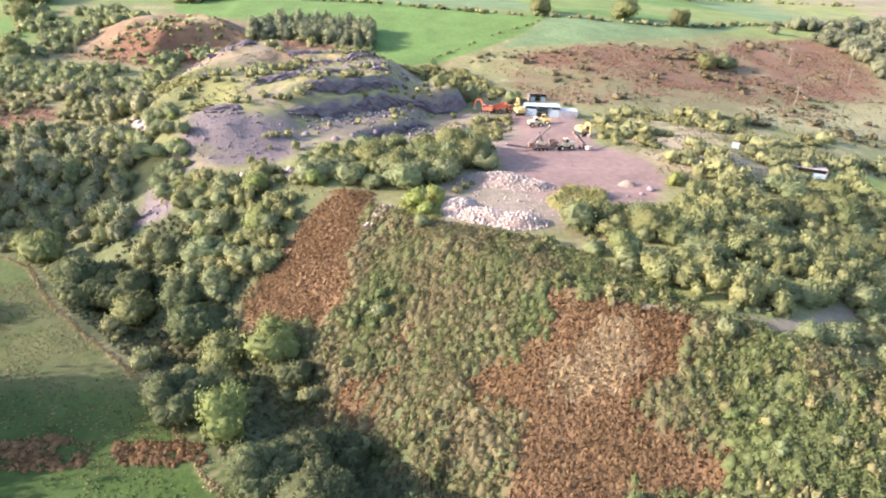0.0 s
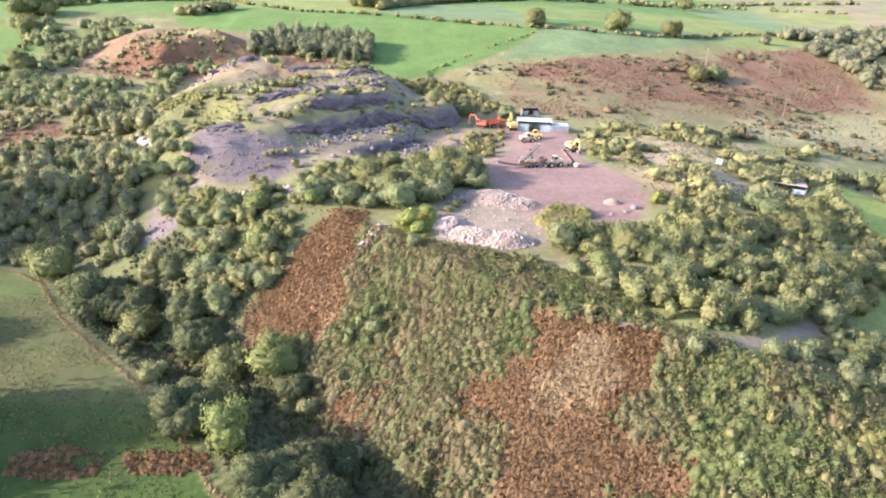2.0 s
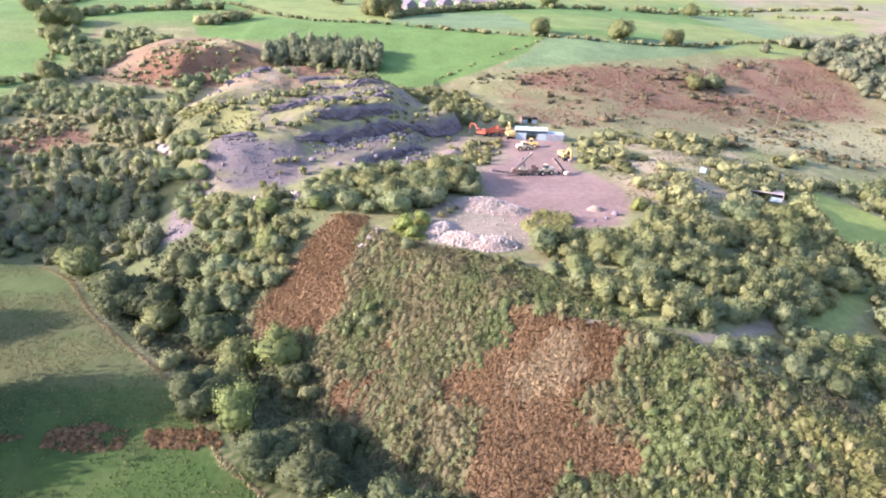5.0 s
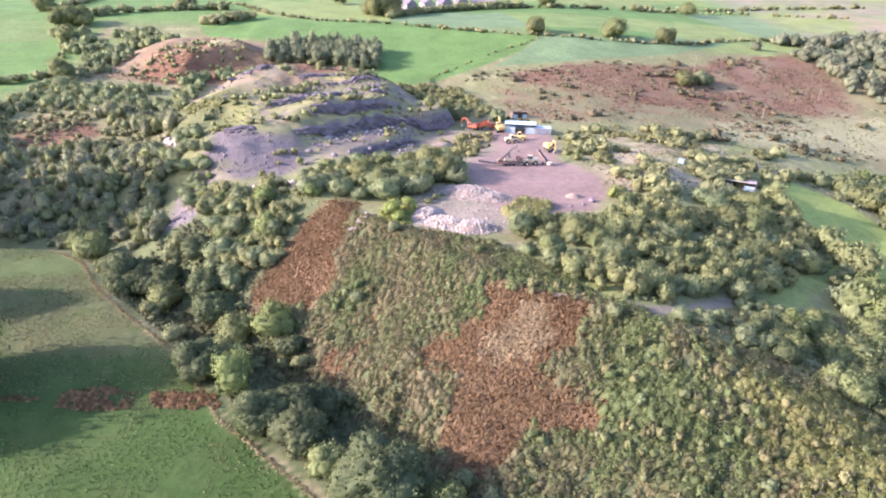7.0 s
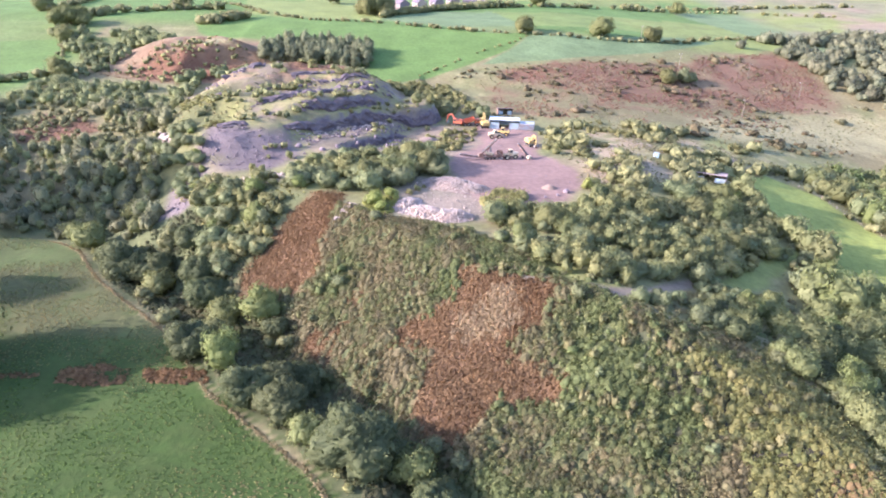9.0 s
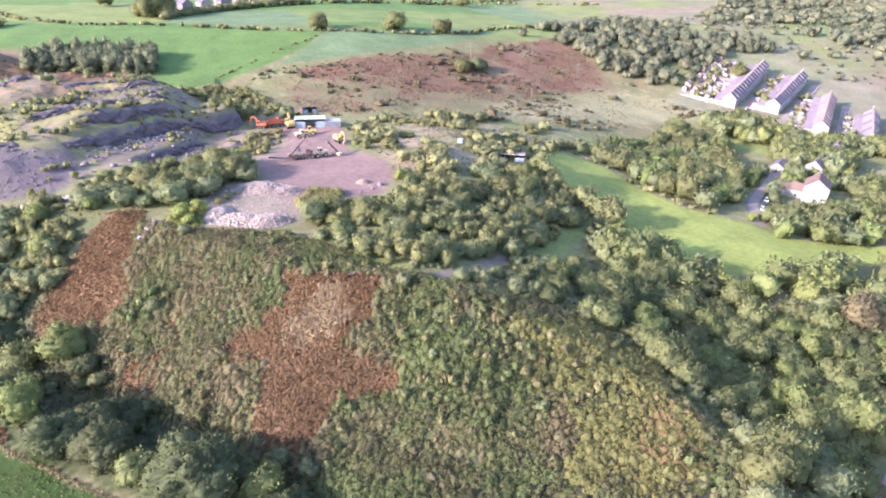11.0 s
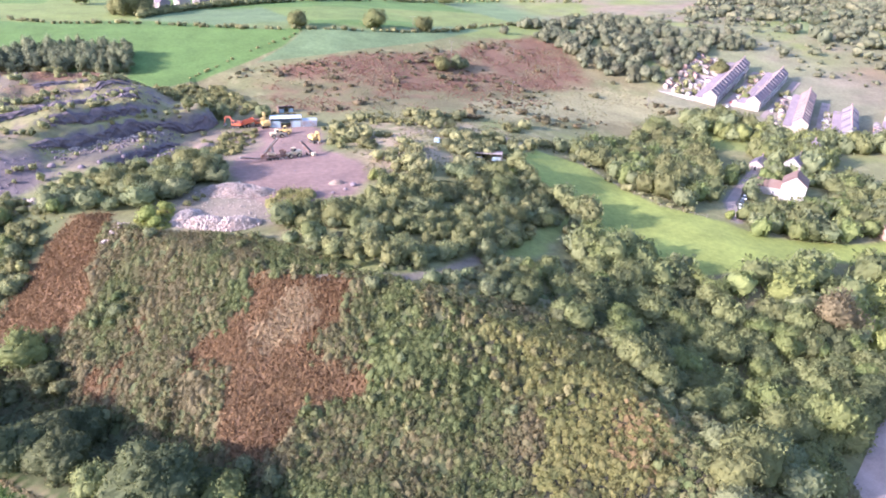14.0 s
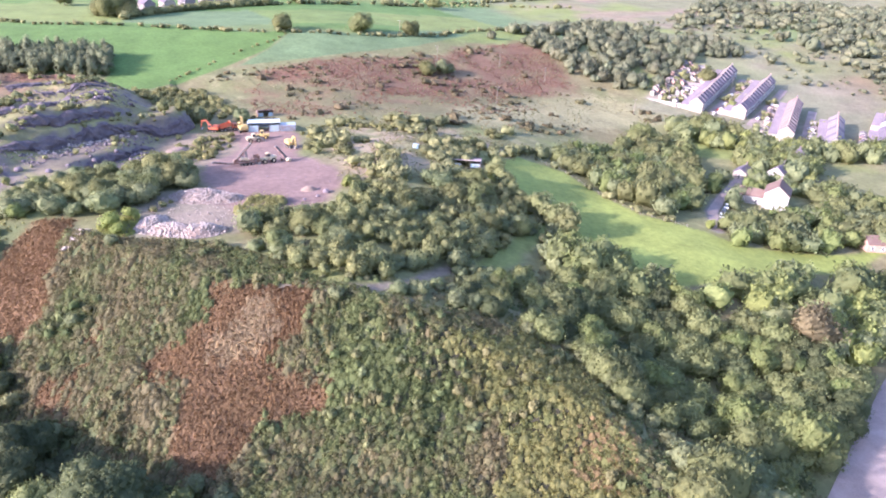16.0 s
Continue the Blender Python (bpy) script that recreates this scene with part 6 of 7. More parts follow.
def wheel_loader(m, paint, label):
    ob = thing("wheel_loader", label, "loader", m, "machines in the quarry yard")
    body = part("body", box((2.9, 2.0, 1.2), (-1.5, 0, 1.0), bevel=0.15), paint, ob)
    part("exhaust", rod((-1.6, 0.5, 2.2), (-1.6, 0.5, 2.9), 0.07), STEEL, body)
    part("front_frame", box((1.9, 1.3, 0.9), (1.1, 0, 0.8), bevel=0.1), paint, ob)
    cab = part("cab", box((1.4, 1.5, 1.7), (-0.2, 0, 1.7), bevel=0.1), paint, ob)
    for sy in (-0.77, 0.77):
        part("side_window", box((1.0, 0.04, 0.9), (-0.2, sy, 2.25)), CABGLASS, cab)
    part("windscreen", box((0.04, 1.2, 0.95), (0.52, 0, 2.2)), CABGLASS, cab)
    for sx in (-1.7, 1.4):
        for sy in (-1.1, 1.1):
            wheel = part("wheel", rod((sx, sy - 0.3, 0.8), (sx, sy + 0.3, 0.8), 0.8, sides=18), RUBBER, ob)
            part("rim", rod((sx, sy - 0.32, 0.8), (sx, sy + 0.32, 0.8), 0.42, sides=14), paint, wheel)
    for sy in (-0.55, 0.55):
        part("lift_arm", beam([(0.6, sy, 1.7), (2.2, sy, 1.5), (3.2, sy, 0.7)], 0.18, thick=0.3), paint, ob)
    bk = box((0.15, 2.7, 1.1), (3.2, 0, 0.15))
    box((1.0, 2.7, 0.12), (3.7, 0, 0.1), bk)
    for sy in (-1.3, 1.3):
        box((0.9, 0.1, 0.8), (3.65, sy, 0.15), bk)
    part("bucket", bk, STEEL, ob)
    return ob


def conveyor(parent, a, b, w=1.0):
    fr = bmesh.new()
    va, vb = Vector(a), Vector(b)
    side = (vb - va).cross(Vector((0, 0, 1))).normalized() * w / 2
    for s in (-1, 1):
        beam([va + side * s, vb + side * s], 0.12, fr, 0.4)
    for k in range(7):
        p = va.lerp(vb, k / 6)
        rod(p - side, p + side, 0.06, fr, 6)
    con = part("conveyor", fr, RUST_IRON, parent)
    part("belt", beam([va + Vector((0, 0, 0.2)), vb + Vector((0, 0, 0.2))], w * 0.85, thick=0.06), BELT, con)
    part("head_drum", rod(vb - side * 1.05, vb + side * 1.05, 0.25, sides=12), STEEL, con)
    return con


def screening_plant(m):
    ob = thing("screening_plant", "rusty mobile stone screening plant with raised conveyors", "quarry plant", m, "machines in the quarry yard")
    for y in (-1.0, 1.0):
        track_unit(ob, y, 4.2, 0.8, 0.5)
    ch = bmesh.new()
    for y in (-0.8, 0.8):
        box((9.0, 0.22, 0.4), (0, y, 0.85), ch)
    for x in (-4, -1.5, 1.5, 4):
        box((0.2, 1.6, 0.3), (x, 0, 0.9), ch)
    part("chassis", ch, RUST_IRON, ob)
    hop = bmesh.new()
    top, low = [(2.2, -1.1), (4.3, -1.1), (4.3, 1.1), (2.2, 1.1)], [(2.6, -0.6), (3.7, -0.6), (3.7, 0.6), (2.5, 0.6)]
    t = [hop.verts.new((x, y, 2.7)) for x, y in top]
    l = [hop.verts.new((x, y, 1.6)) for x, y in low]
    t2 = [hop.verts.new((x * 0.97 + 0.1, y * 0.93, 2.7)) for x, y in top]
    for i in range(4):
        j = (i + 1) % 4
        hop.faces.new((l[i], l[j], t[j], t[i]))
        hop.faces.new((t[i], t[j], t2[j], t2[i]))
        hop.faces.new((t2[i], t2[j], l[j], l[i]))
    part("hopper", hop, RUST_IRON, ob)
    lg = bmesh.new()
    for x in (2.0, 4.2):
        for y in (-1.1, 1.1):
            rod((x * 0.93, y * 0.7, 0.9), (x * 0.93, y * 0.7, 2.1), 0.1, lg)
    part("hopper_frame", lg, RUST_IRON, ob)
    part("screen_box", box((2.6, 1.3, 0.7), (0, 0, 0), None, Matrix.Translation((-0.6, 0, 1.7)) @ Matrix.Rotation(radians(14), 4, "Y"), bevel=0.08), CREAM_PAINT, ob)
    part("engine_box", box((1.5, 1.2, 1.0), (-3.2, 0, 1.3), bevel=0.1), RUST_IRON, ob)
    conveyor(ob, (-4.4, 0.2, 0.7), (1.8, 0.2, 6.6), 1.1)
    conveyor(ob, (-4.6, -0.2, 0.9), (-10.5, -0.8, 2.2), 0.8)
    conveyor(ob, (0.4, 1.0, 1.6), (1.0, 5.4, 3.6), 0.8)
    part("prop", rod((-1.5, 0.8, 1.2), (-0.6, 0.7, 4.6), 0.09), RUST_IRON, ob)
    part("prop", rod((-1.5, -0.5, 1.2), (-0.6, -0.3, 4.6), 0.09), RUST_IRON, ob)
    return ob


def stockpile_conveyor(m):
    ob = thing("stockpile_conveyor", "small wheeled conveyor with a tilted boom", "conveyor", m, "machines in the quarry yard")
    conveyor(ob, (-3.2, 0, 0.6), (3.0, 0, 4.2), 0.9)
    for sy in (-0.8, 0.8):
        part("leg", beam([(-0.6, sy, 0.4), (1.0, sy, 2.9)], 0.12, thick=0.15), RUST_IRON, ob)
        wheel = part("wheel", rod((-0.6, sy - 0.12, 0.45), (-0.6, sy + 0.12, 0.45), 0.45, sides=14), RUBBER, ob)
        part("rim", rod((-0.6, sy - 0.13, 0.45), (-0.6, sy + 0.13, 0.45), 0.25, sides=10), STEEL, wheel)
    part("feed_box", box((1.4, 1.4, 0.9), (-3.0, 0, 0.5), bevel=0.05), CREAM_PAINT, ob)
    return ob


def site_shed(m, w, d, h, wall, roof, label, bays=3):
    ob = thing("site_shed", label, "shed", m)
    wl = bmesh.new()
    box((w, 0.15, h), (0, d / 2, 0), wl)
    box((0.15, d - 0.15, h), (-w / 2 + 0.08, -0.075, 0), wl)
    box((0.15, d - 0.15, h), (w / 2 - 0.08, -0.075, 0), wl)
    part("wall", wl, wall, ob)
    for k in range(bays + 1):
        x = -w / 2 + 0.3 + (w - 0.6) * k / bays
        part("post", box((0.22, 0.22, h - 0.3), (x, -d / 2 + 0.1, 0)), STEEL, ob)
    tilt = math.atan2(0.9, d)
    n = int(w / 1.0)
    for k in range(n):
        mm = Matrix.Translation((-w / 2 + (k + 0.5) * w / n, 0, h + 0.12)) @ Matrix.Rotation(-tilt, 4, "X")
        ro = bmesh.new()
        bmesh.ops.create_cube(ro, size=1, matrix=mm @ Matrix.Diagonal((w / n - 0.04, d + 0.8, 0.07 + 0.02 * (k % 2), 1)))
        part("roof_sheet", ro, roof, ob)
    for k in range(bays):
        if k % 2 == 0:
            part("shutter", box(((w - 0.6) / bays - 0.3, 0.08, h - 0.6), (-w / 2 + 0.3 + (w - 0.6) * (k + 0.5) / bays, -d / 2 + 0.15, 0)), BLUE_SHEET, ob)
    return ob


def container(m, mat, label, length=6.1):
    ob = thing("shipping_container", label, "container", m)
    bm = box((length, 2.4, 2.55), (0, 0, 0))
    part("body", bm, mat, ob)
    for s in (-1, 1):
        ribs = bmesh.new()
        k = -length / 2 + 0.3
        while k < length / 2 - 0.2:
            box((0.12, 0.06, 2.3), (k, s * 1.22, 0.12), ribs)
            k += 0.3
        part("side_ribs", ribs, mat, ob)
    for sy in (-0.6, 0.6):
        door = part("door", box((0.06, 1.15, 2.35), (length / 2 + 0.03, sy, 0.1)), mat, ob)
        part("lock_rod", rod((length / 2 + 0.09, sy * 0.8, 0.15), (length / 2 + 0.09, sy * 0.8, 2.4), 0.025, sides=6), STEEL, door)
    return ob


def dump_truck(m, paint):
    ob = thing("dump_truck", "orange-red dump truck with a raised tipping body", "truck", m, "machines in the quarry yard")
    part("chassis", box((7.0, 1.2, 0.5), (0, 0, 0.8)), RUST_IRON, ob)
    cab = part("cab", box((1.9, 2.3, 1.8), (2.7, 0, 1.2), bevel=0.12), paint, ob)
    part("windscreen", box((0.05, 1.9, 0.8), (3.66, 0, 2.0)), CABGLASS, cab)
    for sy in (-1.17, 1.17):
        part("side_window", box((1.0, 0.04, 0.7), (2.8, sy, 2.05)), CABGLASS, cab)
    tip = bmesh.new()
    turn = Matrix.Translation((-3.0, 0, 1.4)) @ Matrix.Rotation(radians(-12), 4, "Y")
    box((4.6, 2.5, 0.15), (2.3, 0, 0), tip, turn)
    for sy in (-1.2, 1.2):
        box((4.6, 0.12, 1.2), (2.3, sy, 0.1), tip, turn)
    box((0.15, 2.4, 1.5), (4.55, 0, 0.1), tip, turn)
    part("tipping_body", tip, paint, ob)
    for sx in (2.5, -1.2, -2.7):
        for sy in (-1.0, 1.0):
            wheel = part("wheel", rod((sx, sy - 0.25, 0.75), (sx, sy + 0.25, 0.75), 0.75, sides=16), RUBBER, ob)
            part("rim", rod((sx, sy - 0.27, 0.75), (sx, sy + 0.27, 0.75), 0.38, sides=12), STEEL, wheel)
    return ob


dump_truck(stand(24, 244, 15), ORANGE_PAINT)
excavator(stand(18, 244, 160), ORANGE_PAINT, "orange-red tracked excavator parked by the rock face", 0.8, 1.1)
excavator(stand(30, 242, 100), YELLOW_PAINT, "faded yellow tracked excavator beside the shed", 0.7, 1.25)
excavator(stand(47, 208, -70), YELLOW_PAINT, "yellow tracked excavator at the edge of the yard", 0.75, 1.15)
wheel_loader(stand(34, 224, 10), CREAM_PAINT, "sun-bleached cream wheel loader in the yard")
wheel_loader(stand(37, 229, 170), YELLOW_PAINT, "dusty yellow wheel loader in front of the shed")
site_shed(stand(38.5, 243, -4), 13, 8, 3.4, BLUE_SHEET, WHITE_SHEET, "open-fronted pale blue site shed with a white sheet roof")
container(stand(48, 239.5, -4), GREY_SHEET, "grey-blue steel shipping container beside the shed")
container(stand(48.2, 242.4, -4), BLUE_SHEET, "pale blue steel shipping container beside the shed")
screening_plant(stand(30.5, 185.5, 12) @ Matrix.Scale(1.05, 4))
stockpile_conveyor(stand(42.5, 189.5, 128))
wheel_loader(stand(37.5, 187.5, 200), CREAM_PAINT, "pale wheel loader beside the screening plant")
site_shed(stand(40, 268, 6), 7, 3.5, 2.3, RUST_IRON, GREY_SHEET, "dark rusty lean-to shed on the bank above the yard", 3)
site_shed(stand(108, 184, -24), 11, 6, 2.2, STONE, render_wall("pink_sheet_roof", (0.46, 0.36, 0.32), (0.36, 0.26, 0.22)), "low stable shed with a faded pink sheet roof", 3)
container(stand(97, 194, 20) @ Matrix.Scale(0.7, 4), TRIM, "small white storage container in the scrub", 3.6)
container(stand(92, 197, -30) @ Matrix.Scale(0.65, 4), BLUE_SHEET, "small dented pale container among bushes", 3.0)


# ---- rubble, boulders and heaps ----
RUBBLE = material("pale_rubble_stone", (0.40, 0.33, 0.285), rough=0.9, spread=0.35, grain=2.5, bump=0.3, per_piece=0.7, stain=(0.36, 0.28, 0.24), stain_size=0.5)
SLATE_STONE = material("purple_grey_stone", (0.19, 0.155, 0.17), rough=0.9, spread=0.35, grain=2.5, bump=0.3, per_piece=0.6, stain=(0.18, 0.14, 0.14), stain_size=0.4)
SOIL = material("pinkish_spoil", (0.28, 0.2, 0.16), rough=0.95, spread=0.25, grain=1.5, bump=0.4, stain=(0.22, 0.17, 0.12), stain_size=0.3)


def stones(name, label, spots, size, mat, heap=None):
    """Loose broken stones, too many to count: uneven six-sided lumps."""
    corner = np.array([(x, y, z) for x in (-1, 1) for y in (-1, 1) for z in (-1, 1)], float)
    quads = np.array([(0, 1, 3, 2), (4, 6, 7, 5), (0, 4, 5, 1), (2, 3, 7, 6), (0, 2, 6, 4), (1, 5, 7, 3)])
    n = len(spots)
    z = land(spots[:, 0], spots[:, 1]) + (heap if heap is not None else 0)
    s = size * rng.lognormal(0, 0.45, n)
    v = corner[None] * rng.uniform(0.55, 1.0, (n, 8, 3)) * s[:, None, None] * rng.uniform(0.6, 1.2, (n, 1, 3)) * 0.5
    a = rng.uniform(0, 6.28, n)
    c, si = np.cos(a), np.sin(a)
    r = np.stack([v[..., 0] * c[:, None] - v[..., 1] * si[:, None], v[..., 0] * si[:, None] + v[..., 1] * c[:, None], v[..., 2]], -1)
    v = r + np.column_stack([spots, z + s * 0.12])[:, None, :]
    f = (quads[None] + 8 * np.arange(n)[:, None, None]).reshape(-1, 4)
    return tagged(new(name, sheet(name, v.reshape(-1, 3), f, mat)), label, "stones", kind="stuff")


def spread_in(ring, n):
    rx, ry = [p[0] for p in ring], [p[1] for p in ring]
    p = np.column_stack([rng.uniform(min(rx), max(rx), n * 3), rng.uniform(min(ry), max(ry), n * 3)])
    p = p[inside(p[:, 0], p[:, 1], ring) + 1.2 * fbm(p[:, 0], p[:, 1], 5, 2, 95) > 0]
    return p[:n]


def mound(name, label, x, y, rx, ry, h, turn, mat, category="heap"):
    """A tipped heap with an uneven surface."""
    bm = bmesh.new()
    bmesh.ops.create_grid(bm, x_segments=30, y_segments=30, size=1)
    c, s = math.cos(radians(turn)), math.sin(radians(turn))
    for v in bm.verts:
        d = math.hypot(v.co.x, v.co.y)
        gx, gy = x + v.co.x * rx * c - v.co.y * ry * s, y + v.co.x * rx * s + v.co.y * ry * c
        lift = h * float(ss(1.0, 0.25, d + 0.12 * float(fbm(gx, gy, 4, 3, 97)))) + 0.35 * float(fbm(gx, gy, 2, 3, 98)) * (d < 0.95)
        v.co = (gx, gy, ground_z(gx, gy) + lift - 0.06)
    for f in bm.faces:
        f.smooth = True
    return tagged(part(name, bm, mat), label, category)


def on_mound(spots, x, y, rx, ry, h, turn):
    c, s = math.cos(radians(turn)), math.sin(radians(turn))
    dx, dy = spots[:, 0] - x, spots[:, 1] - y
    d = np.hypot((dx * c + dy * s) / rx, (-dx * s + dy * c) / ry)
    return h * ss(1.0, 0.25, d)


BANK = "curved bank of pale tipped rubble above the slope"
for name, label, x, y, rx, ry, h, turn, n in (("rubble_mound", "low heap of pale broken rubble at the yard edge", 17, 156, 9.5, 6.5, 1.7, -20, 3000), ("rubble_mound", "small rubble heap beside the larger one", 24, 153, 5.5, 4.0, 1.3, 10, 1100), ("rubble_mound", BANK, 5.4, 137.5, 4.2, 6.4, 1.6, -12, 1900), ("rubble_mound", BANK, 11, 132, 8.5, 4.2, 1.8, -22, 2600), ("rubble_mound", BANK, 18, 130, 7.0, 4.2, 1.9, 8, 2200)):
    mound(name, label, x, y, rx, ry, h, turn, SOIL)
    a, d = rng.uniform(0, 6.28, n), np.sqrt(rng.uniform(0, 1, n)) * 0.98
    lx, ly = np.cos(a) * d * rx, np.sin(a) * d * ry
    c, s = math.cos(radians(turn)), math.sin(radians(turn))
    p = np.column_stack([x + lx * c - ly * s, y + lx * s + ly * c])
    stones("rubble_stones", "loose pale broken stones on the rubble heap", p, 0.22, RUBBLE, on_mound(p, x, y, rx, ry, h, turn))
stones("rubble_stones", "thin spread of pale stones between the rubble heaps", spread_in([(5, 158), (26, 158), (32, 146), (28, 131), (4, 131)], 450), 0.2, RUBBLE)
mound("spoil_mound", "weedy spoil heap beside the yard", 33, 145, 8, 6, 0.9, 30, SOIL)
mound("spoil_mound", "small pinkish spoil heap in the yard", 48, 156, 3.0, 2.0, 1.1, 0, SOIL)
mound("spoil_mound", "pinkish bank of spoil below the rock face", 6, 214, 10, 6, 2.2, 60, SOIL)
weeds = spread_in([(26, 143), (33, 151), (40, 148), (36, 139), (29, 138)], 300)
v = undergrowth("weeds", "green weeds growing over the spoil heap", "weeds", BRAMBLE_YELLOW, weeds, 1.2, 10, 0.2, 1.6)
stones("rubble_stones", "scattered pale boulders below the scree", spread_in([(-54, 162), (-44, 169), (-34, 166), (-34, 159), (-49, 158)], 420), 0.6, RUBBLE)
stones("rubble_stones", "pale tipped stones among the western trees", spread_in([(-110, 230), (-93, 210), (-85, 195), (-97, 207)], 420), 0.9, RUBBLE)
stones("scree_stones", "loose purple-grey stones on the scree slope", spread_in(SCREE_A, 700), 0.28, SLATE_STONE)
stones("scree_stones", "loose purple-grey stones on the lower scree", spread_in(SCREE_B, 240), 0.3, SLATE_STONE)
stones("scree_stones", "fallen blocks below the dark quarry face", spread_in([(-46, 200), (-24, 218), (-8, 238), (0, 232), (-16, 212), (-36, 196)], 700), 0.4, SLATE_STONE)
stones("scree_stones", "grey rocks showing along the ridge of the knoll", spread_in([(-98, 258), (-86, 292), (-70, 302), (-64, 292), (-80, 270), (-90, 250)], 260), 0.55, SLATE_STONE)
stones("scree_stones", "loose rocks on the terraces above the quarry face", spread_in([(-62, 230), (-50, 268), (-20, 276), (-12, 256), (-34, 240)], 420), 0.45, SLATE_STONE)
stones("rubble_stones", "pale fallen blocks along the foot of the quarry face", spread_in([(-44, 203), (-36, 210), (-26, 219), (-12, 232), (-8, 228), (-24, 213), (-38, 201)], 240), 0.55, RUBBLE)
stones("scree_stones", "blocks lying in the dug-out quarry bay", spread_in(BAY, 250), 0.7, SLATE_STONE)
stones("rubble_stones", "small stones scattered over the yard", spread_in(YARD_RING, 160), 0.22, SLATE_STONE)
stones("rubble_stones", "pale outcrop at the top of the bracken bank", spread_in([(-16, 131), (-12, 139), (-8, 138), (-12, 131)], 160), 0.4, RUBBLE)


def rock_face(name, label, line, height=None, lean=0.9):
    """A broken rock wall along a line that looks to the right of it, from the ground below to the ground above."""
    pts = []
    for (ax, ay), (bx, by) in zip(line, line[1:]):
        n = max(int(math.hypot(bx - ax, by - ay) / 0.5), 1)
        pts += [(ax + (bx - ax) * k / n, ay + (by - ay) * k / n) for k in range(n)]
    p = np.array(pts, float)
    t = np.gradient(p, axis=0)
    t /= np.linalg.norm(t, axis=1, keepdims=True)
    out = np.column_stack([t[:, 1], -t[:, 0]])
    foot, head = p + out * 2.0, p - out * 1.6
    z0 = land(foot[:, 0], foot[:, 1]) - 0.4
    z1 = land(head[:, 0], head[:, 1]) - 0.1 if height is None else z0 + 0.4 + height
    z1 = np.maximum(z1, z0 + 0.5)
    z1 = z0 + (z1 - z0) * (0.72 + 0.45 * fbm(p[:, 0], p[:, 1], 5, 3, 65)) if height is None else z0 + 0.2 + (z1 - z0) * ss(-0.35, 0.25, fbm(p[:, 0], p[:, 1], 7, 3, 65))
    rows = 11
    s = np.arange(len(p)) * 0.5
    v = np.empty((len(p), rows, 3))
    for r in range(rows):
        h = r / (rows - 1)
        z = z0 + (z1 - z0) * h
        block = lattice(np.floor(s / 1.7 + 0.3 * r), np.full(len(p), r // 2), 66) * 2.0 + lattice(np.floor(s / 0.8), np.full(len(p), r), 67) * 0.9
        step = out * (1.5 - lean * h + block * (1 - 0.6 * h))[:, None]
        v[:, r] = np.column_stack([p + step, z])
    v[:, -1, :2] = p - out * 0.9
    i = np.arange(len(p) * rows).reshape(len(p), rows)
    f = np.stack([i[:-1, :-1], i[1:, :-1], i[1:, 1:], i[:-1, 1:]], -1).reshape(-1, 4)
    return tagged(new(name, sheet(name, v.reshape(-1, 3), f, FACE_ROCK)), label, "rock face", kind="structure")


# purple rock, its albedo lowered to match faces turned from the sun
FACE_ROCK = material("dark_purple_rock", (0.118, 0.096, 0.104), rough=0.9, spread=0.35, grain=1.6, bump=0.6, stain=(0.16, 0.125, 0.12), stain_size=0.35)
rock_face("rock_face", "dark purple-grey blasted quarry face with broken ledges", FACE[1:9])
rock_face("rock_face", "dark reddish rock wall round the dug-out bay", BAY[:5])
rock_face("rock_face", "low dark rock ledge on the quarried hill", TIER[1:5])
LEDGE = "low dark rock ledge on the quarried hill"
for line, h in (([(-52, 243), (-40, 249), (-26, 260), (-12, 266)], 1.3), ([(-46, 262), (-32, 270), (-16, 280)], 1.0), ([(-58, 229), (-46, 233), (-35, 240), (-24, 249), (-12, 256)], 1.5),
                ([(-64, 217), (-55, 221), (-47, 226)], 1.1), ([(-70, 246), (-62, 253), (-52, 258)], 0.9), ([(-60, 268), (-50, 274), (-38, 281), (-26, 287)], 0.8), ([(-84, 232), (-77, 240), (-70, 246)], 0.9), ([(-90, 262), (-84, 272), (-76, 280)], 1.2), ([(-70, 196), (-62, 199), (-52, 200)], 0.8)):
    rock_face("rock_face", LEDGE, line, h)


def boulder(x, y, s, mat, label):
    bm = bmesh.new()
    bmesh.ops.create_icosphere(bm, subdivisions=2, radius=1)
    for v in bm.verts:
        v.co = v.co * (1 + 0.28 * noise.noise(v.co * 1.7 + Vector((x, y, 0)))) * s
        v.co.z *= 0.7
    for v in bm.verts:
        v.co += Vector((x, y, ground_z(x, y) + s * 0.3))
    return tagged(part("boulder", bm, mat), label, "boulder")


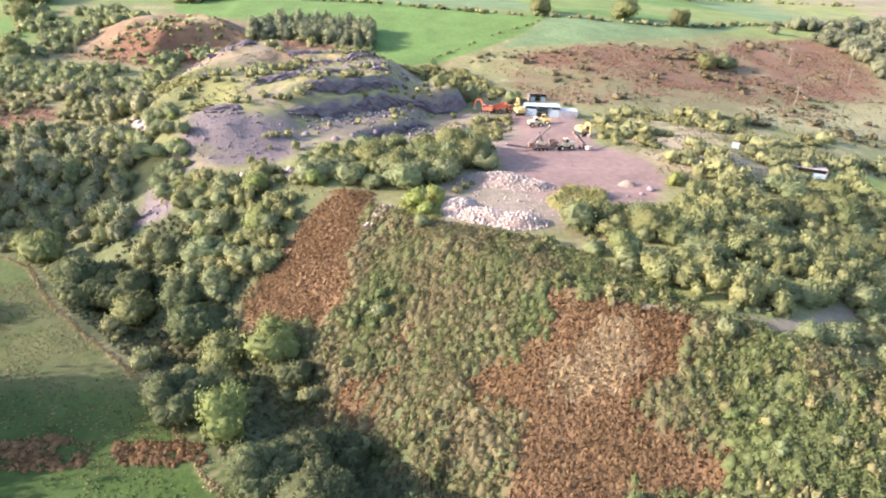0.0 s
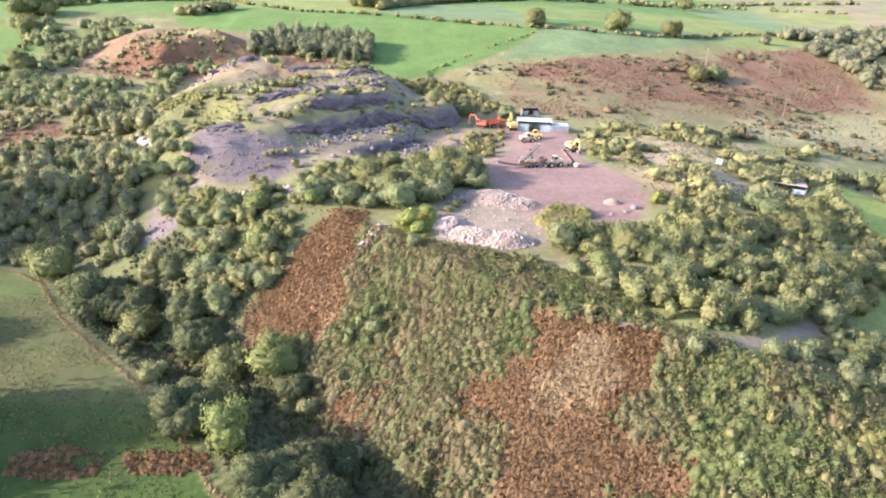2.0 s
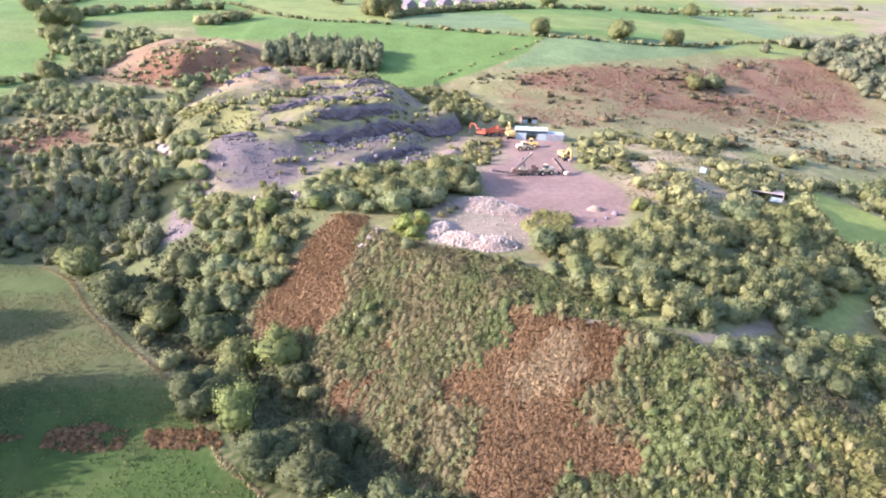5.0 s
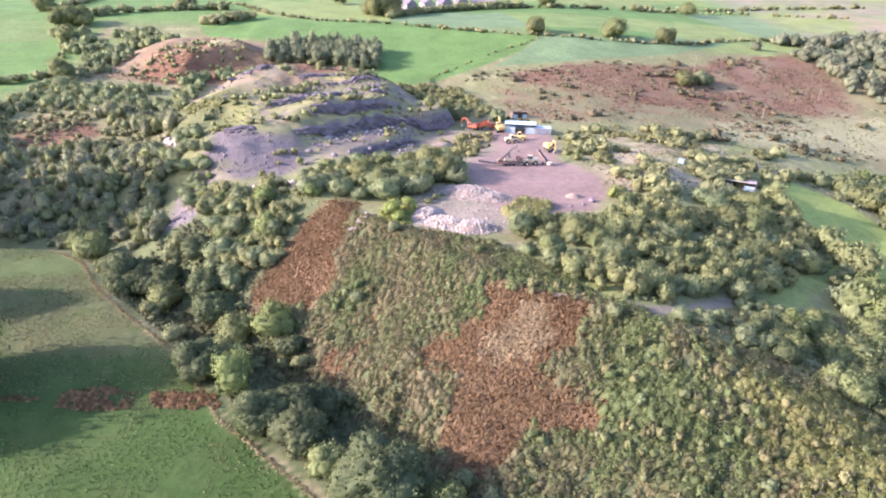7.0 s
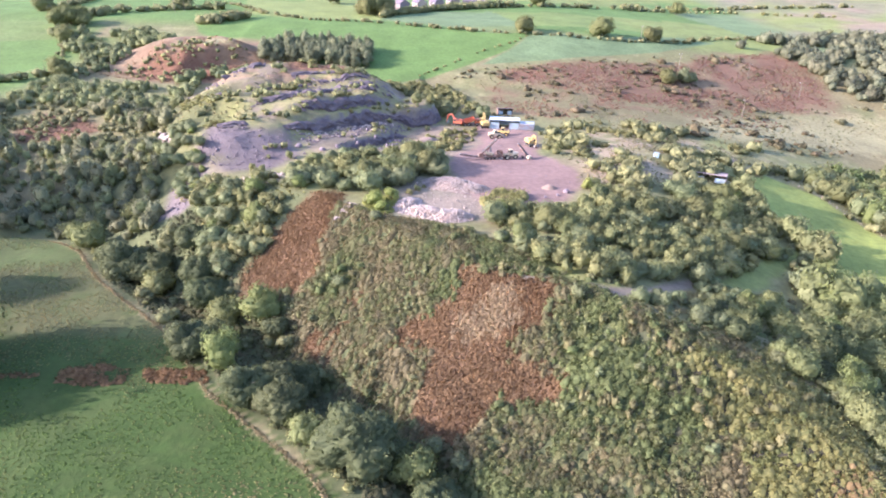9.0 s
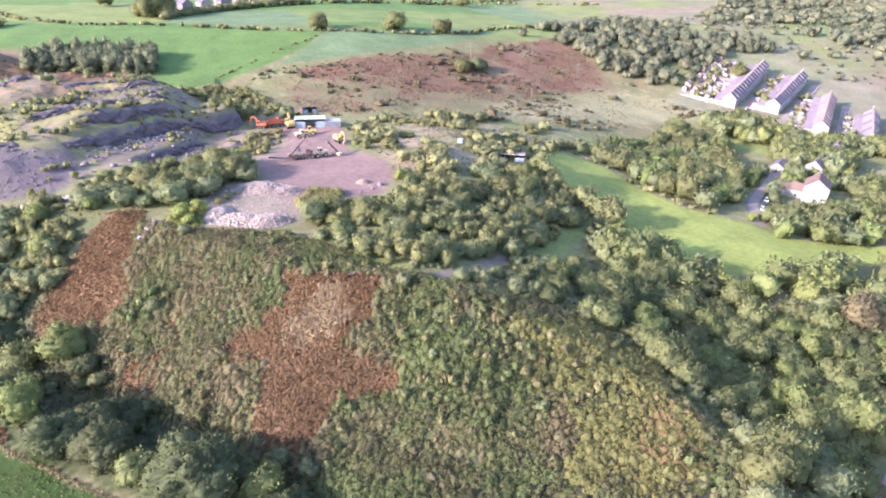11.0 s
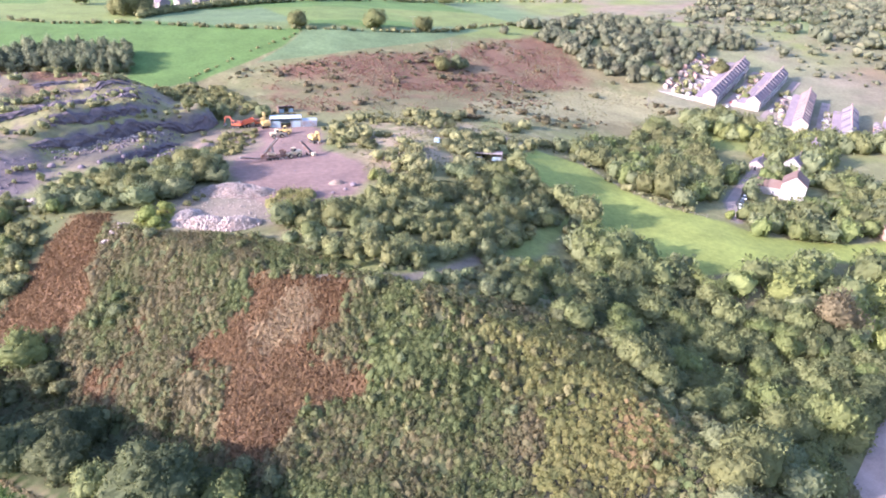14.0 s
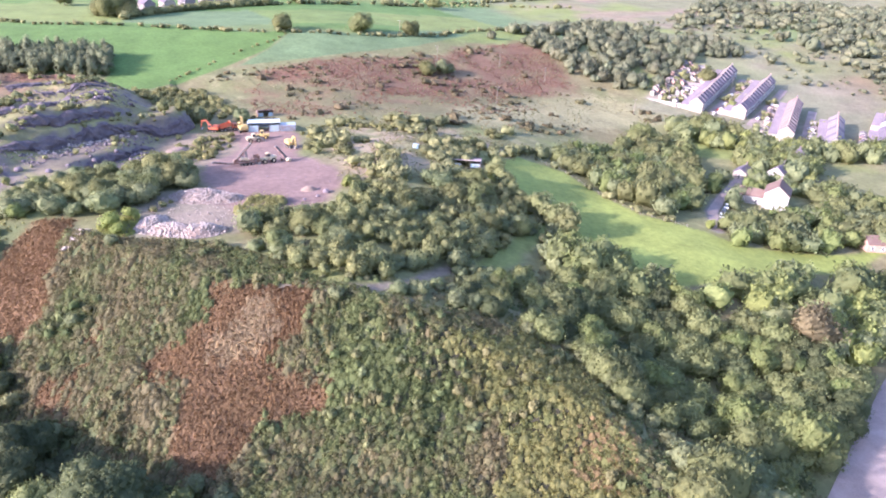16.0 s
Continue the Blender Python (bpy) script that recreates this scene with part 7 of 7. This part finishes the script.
for x, y, s in ((53, 153, 1.1), (50, 150, 0.6), (29, 196, 0.7), (46, 148, 0.5), (-39, 192, 1.3), (-30, 190, 1.1)):
    boulder(x, y, s, SLATE_STONE, "dark block of quarried stone lying on the yard")


# ---- poles and fences ----
WOODPOLE = material("weathered_pole_wood", (0.30, 0.25, 0.20), rough=0.9, grain=3, bump=0.2, stain=(0.2, 0.17, 0.14), stain_size=0.8)


def utility_pole(x, y, h=9.0):
    ob = thing("utility_pole", "weathered wooden electricity pole with a crossarm", "pole", stand(x, y), "poles over the moor")
    part("pole", rod((0, 0, -1), (0, 0, h), 0.17, sides=8, r2=0.12), WOODPOLE, ob)
    arm = part("crossarm", box((2.2, 0.12, 0.14), (0, 0, h - 0.6)), WOODPOLE, ob)
    for sx in (-1.0, 0, 1.0):
        part("insulator", rod((sx, 0, h - 0.46), (sx, 0, h - 0.22), 0.06, sides=6), TRIM, arm)


for x, y in ((149, 369), (190, 367), (213, 347), (136, 417), (166, 306), (-180, 452), (-186, 449), (250, 300), (340, 330)):
    utility_pole(x, y)


def post_fence(line, gap, label):
    ob = thing("fence", label, "fence")
    tops = []
    me = None
    for (ax, ay), (bx, by) in zip(line, line[1:]):
        n = max(int(math.hypot(bx - ax, by - ay) / gap), 1)
        for k in range(n):
            x, y = ax + (bx - ax) * k / n, ay + (by - ay) * k / n
            z = ground_z(x, y)
            if me is None:
                first = part("post", box((0.12, 0.12, 1.7), (0, 0, -0.5)), WOODPOLE, ob, m=pose(x, y, z))
                me = first.data
            else:
                part("post", me, WOODPOLE, ob, m=pose(x, y, z, 0, 0, 20 * k))
            tops.append(Vector((x, y, z)))
    for h in (0.5, 0.85, 1.1):
        bm = bmesh.new()
        rings = [[bm.verts.new(p + Vector((0.012 * math.cos(k * 2.094), 0.08, h + 0.012 * math.sin(k * 2.094)))) for k in range(3)] for p in tops]
        for r, q in zip(rings, rings[1:]):
            for k in range(3):
                bm.faces.new((r[k], q[k], q[k - 2], r[k - 2]))
        part("wire", bm, STEEL, ob)
    return ob


post_fence([(146, 214), (156, 197), (160, 176), (165, 154), (180, 140)], 4.0, "wooden post and wire fence along the east pasture")
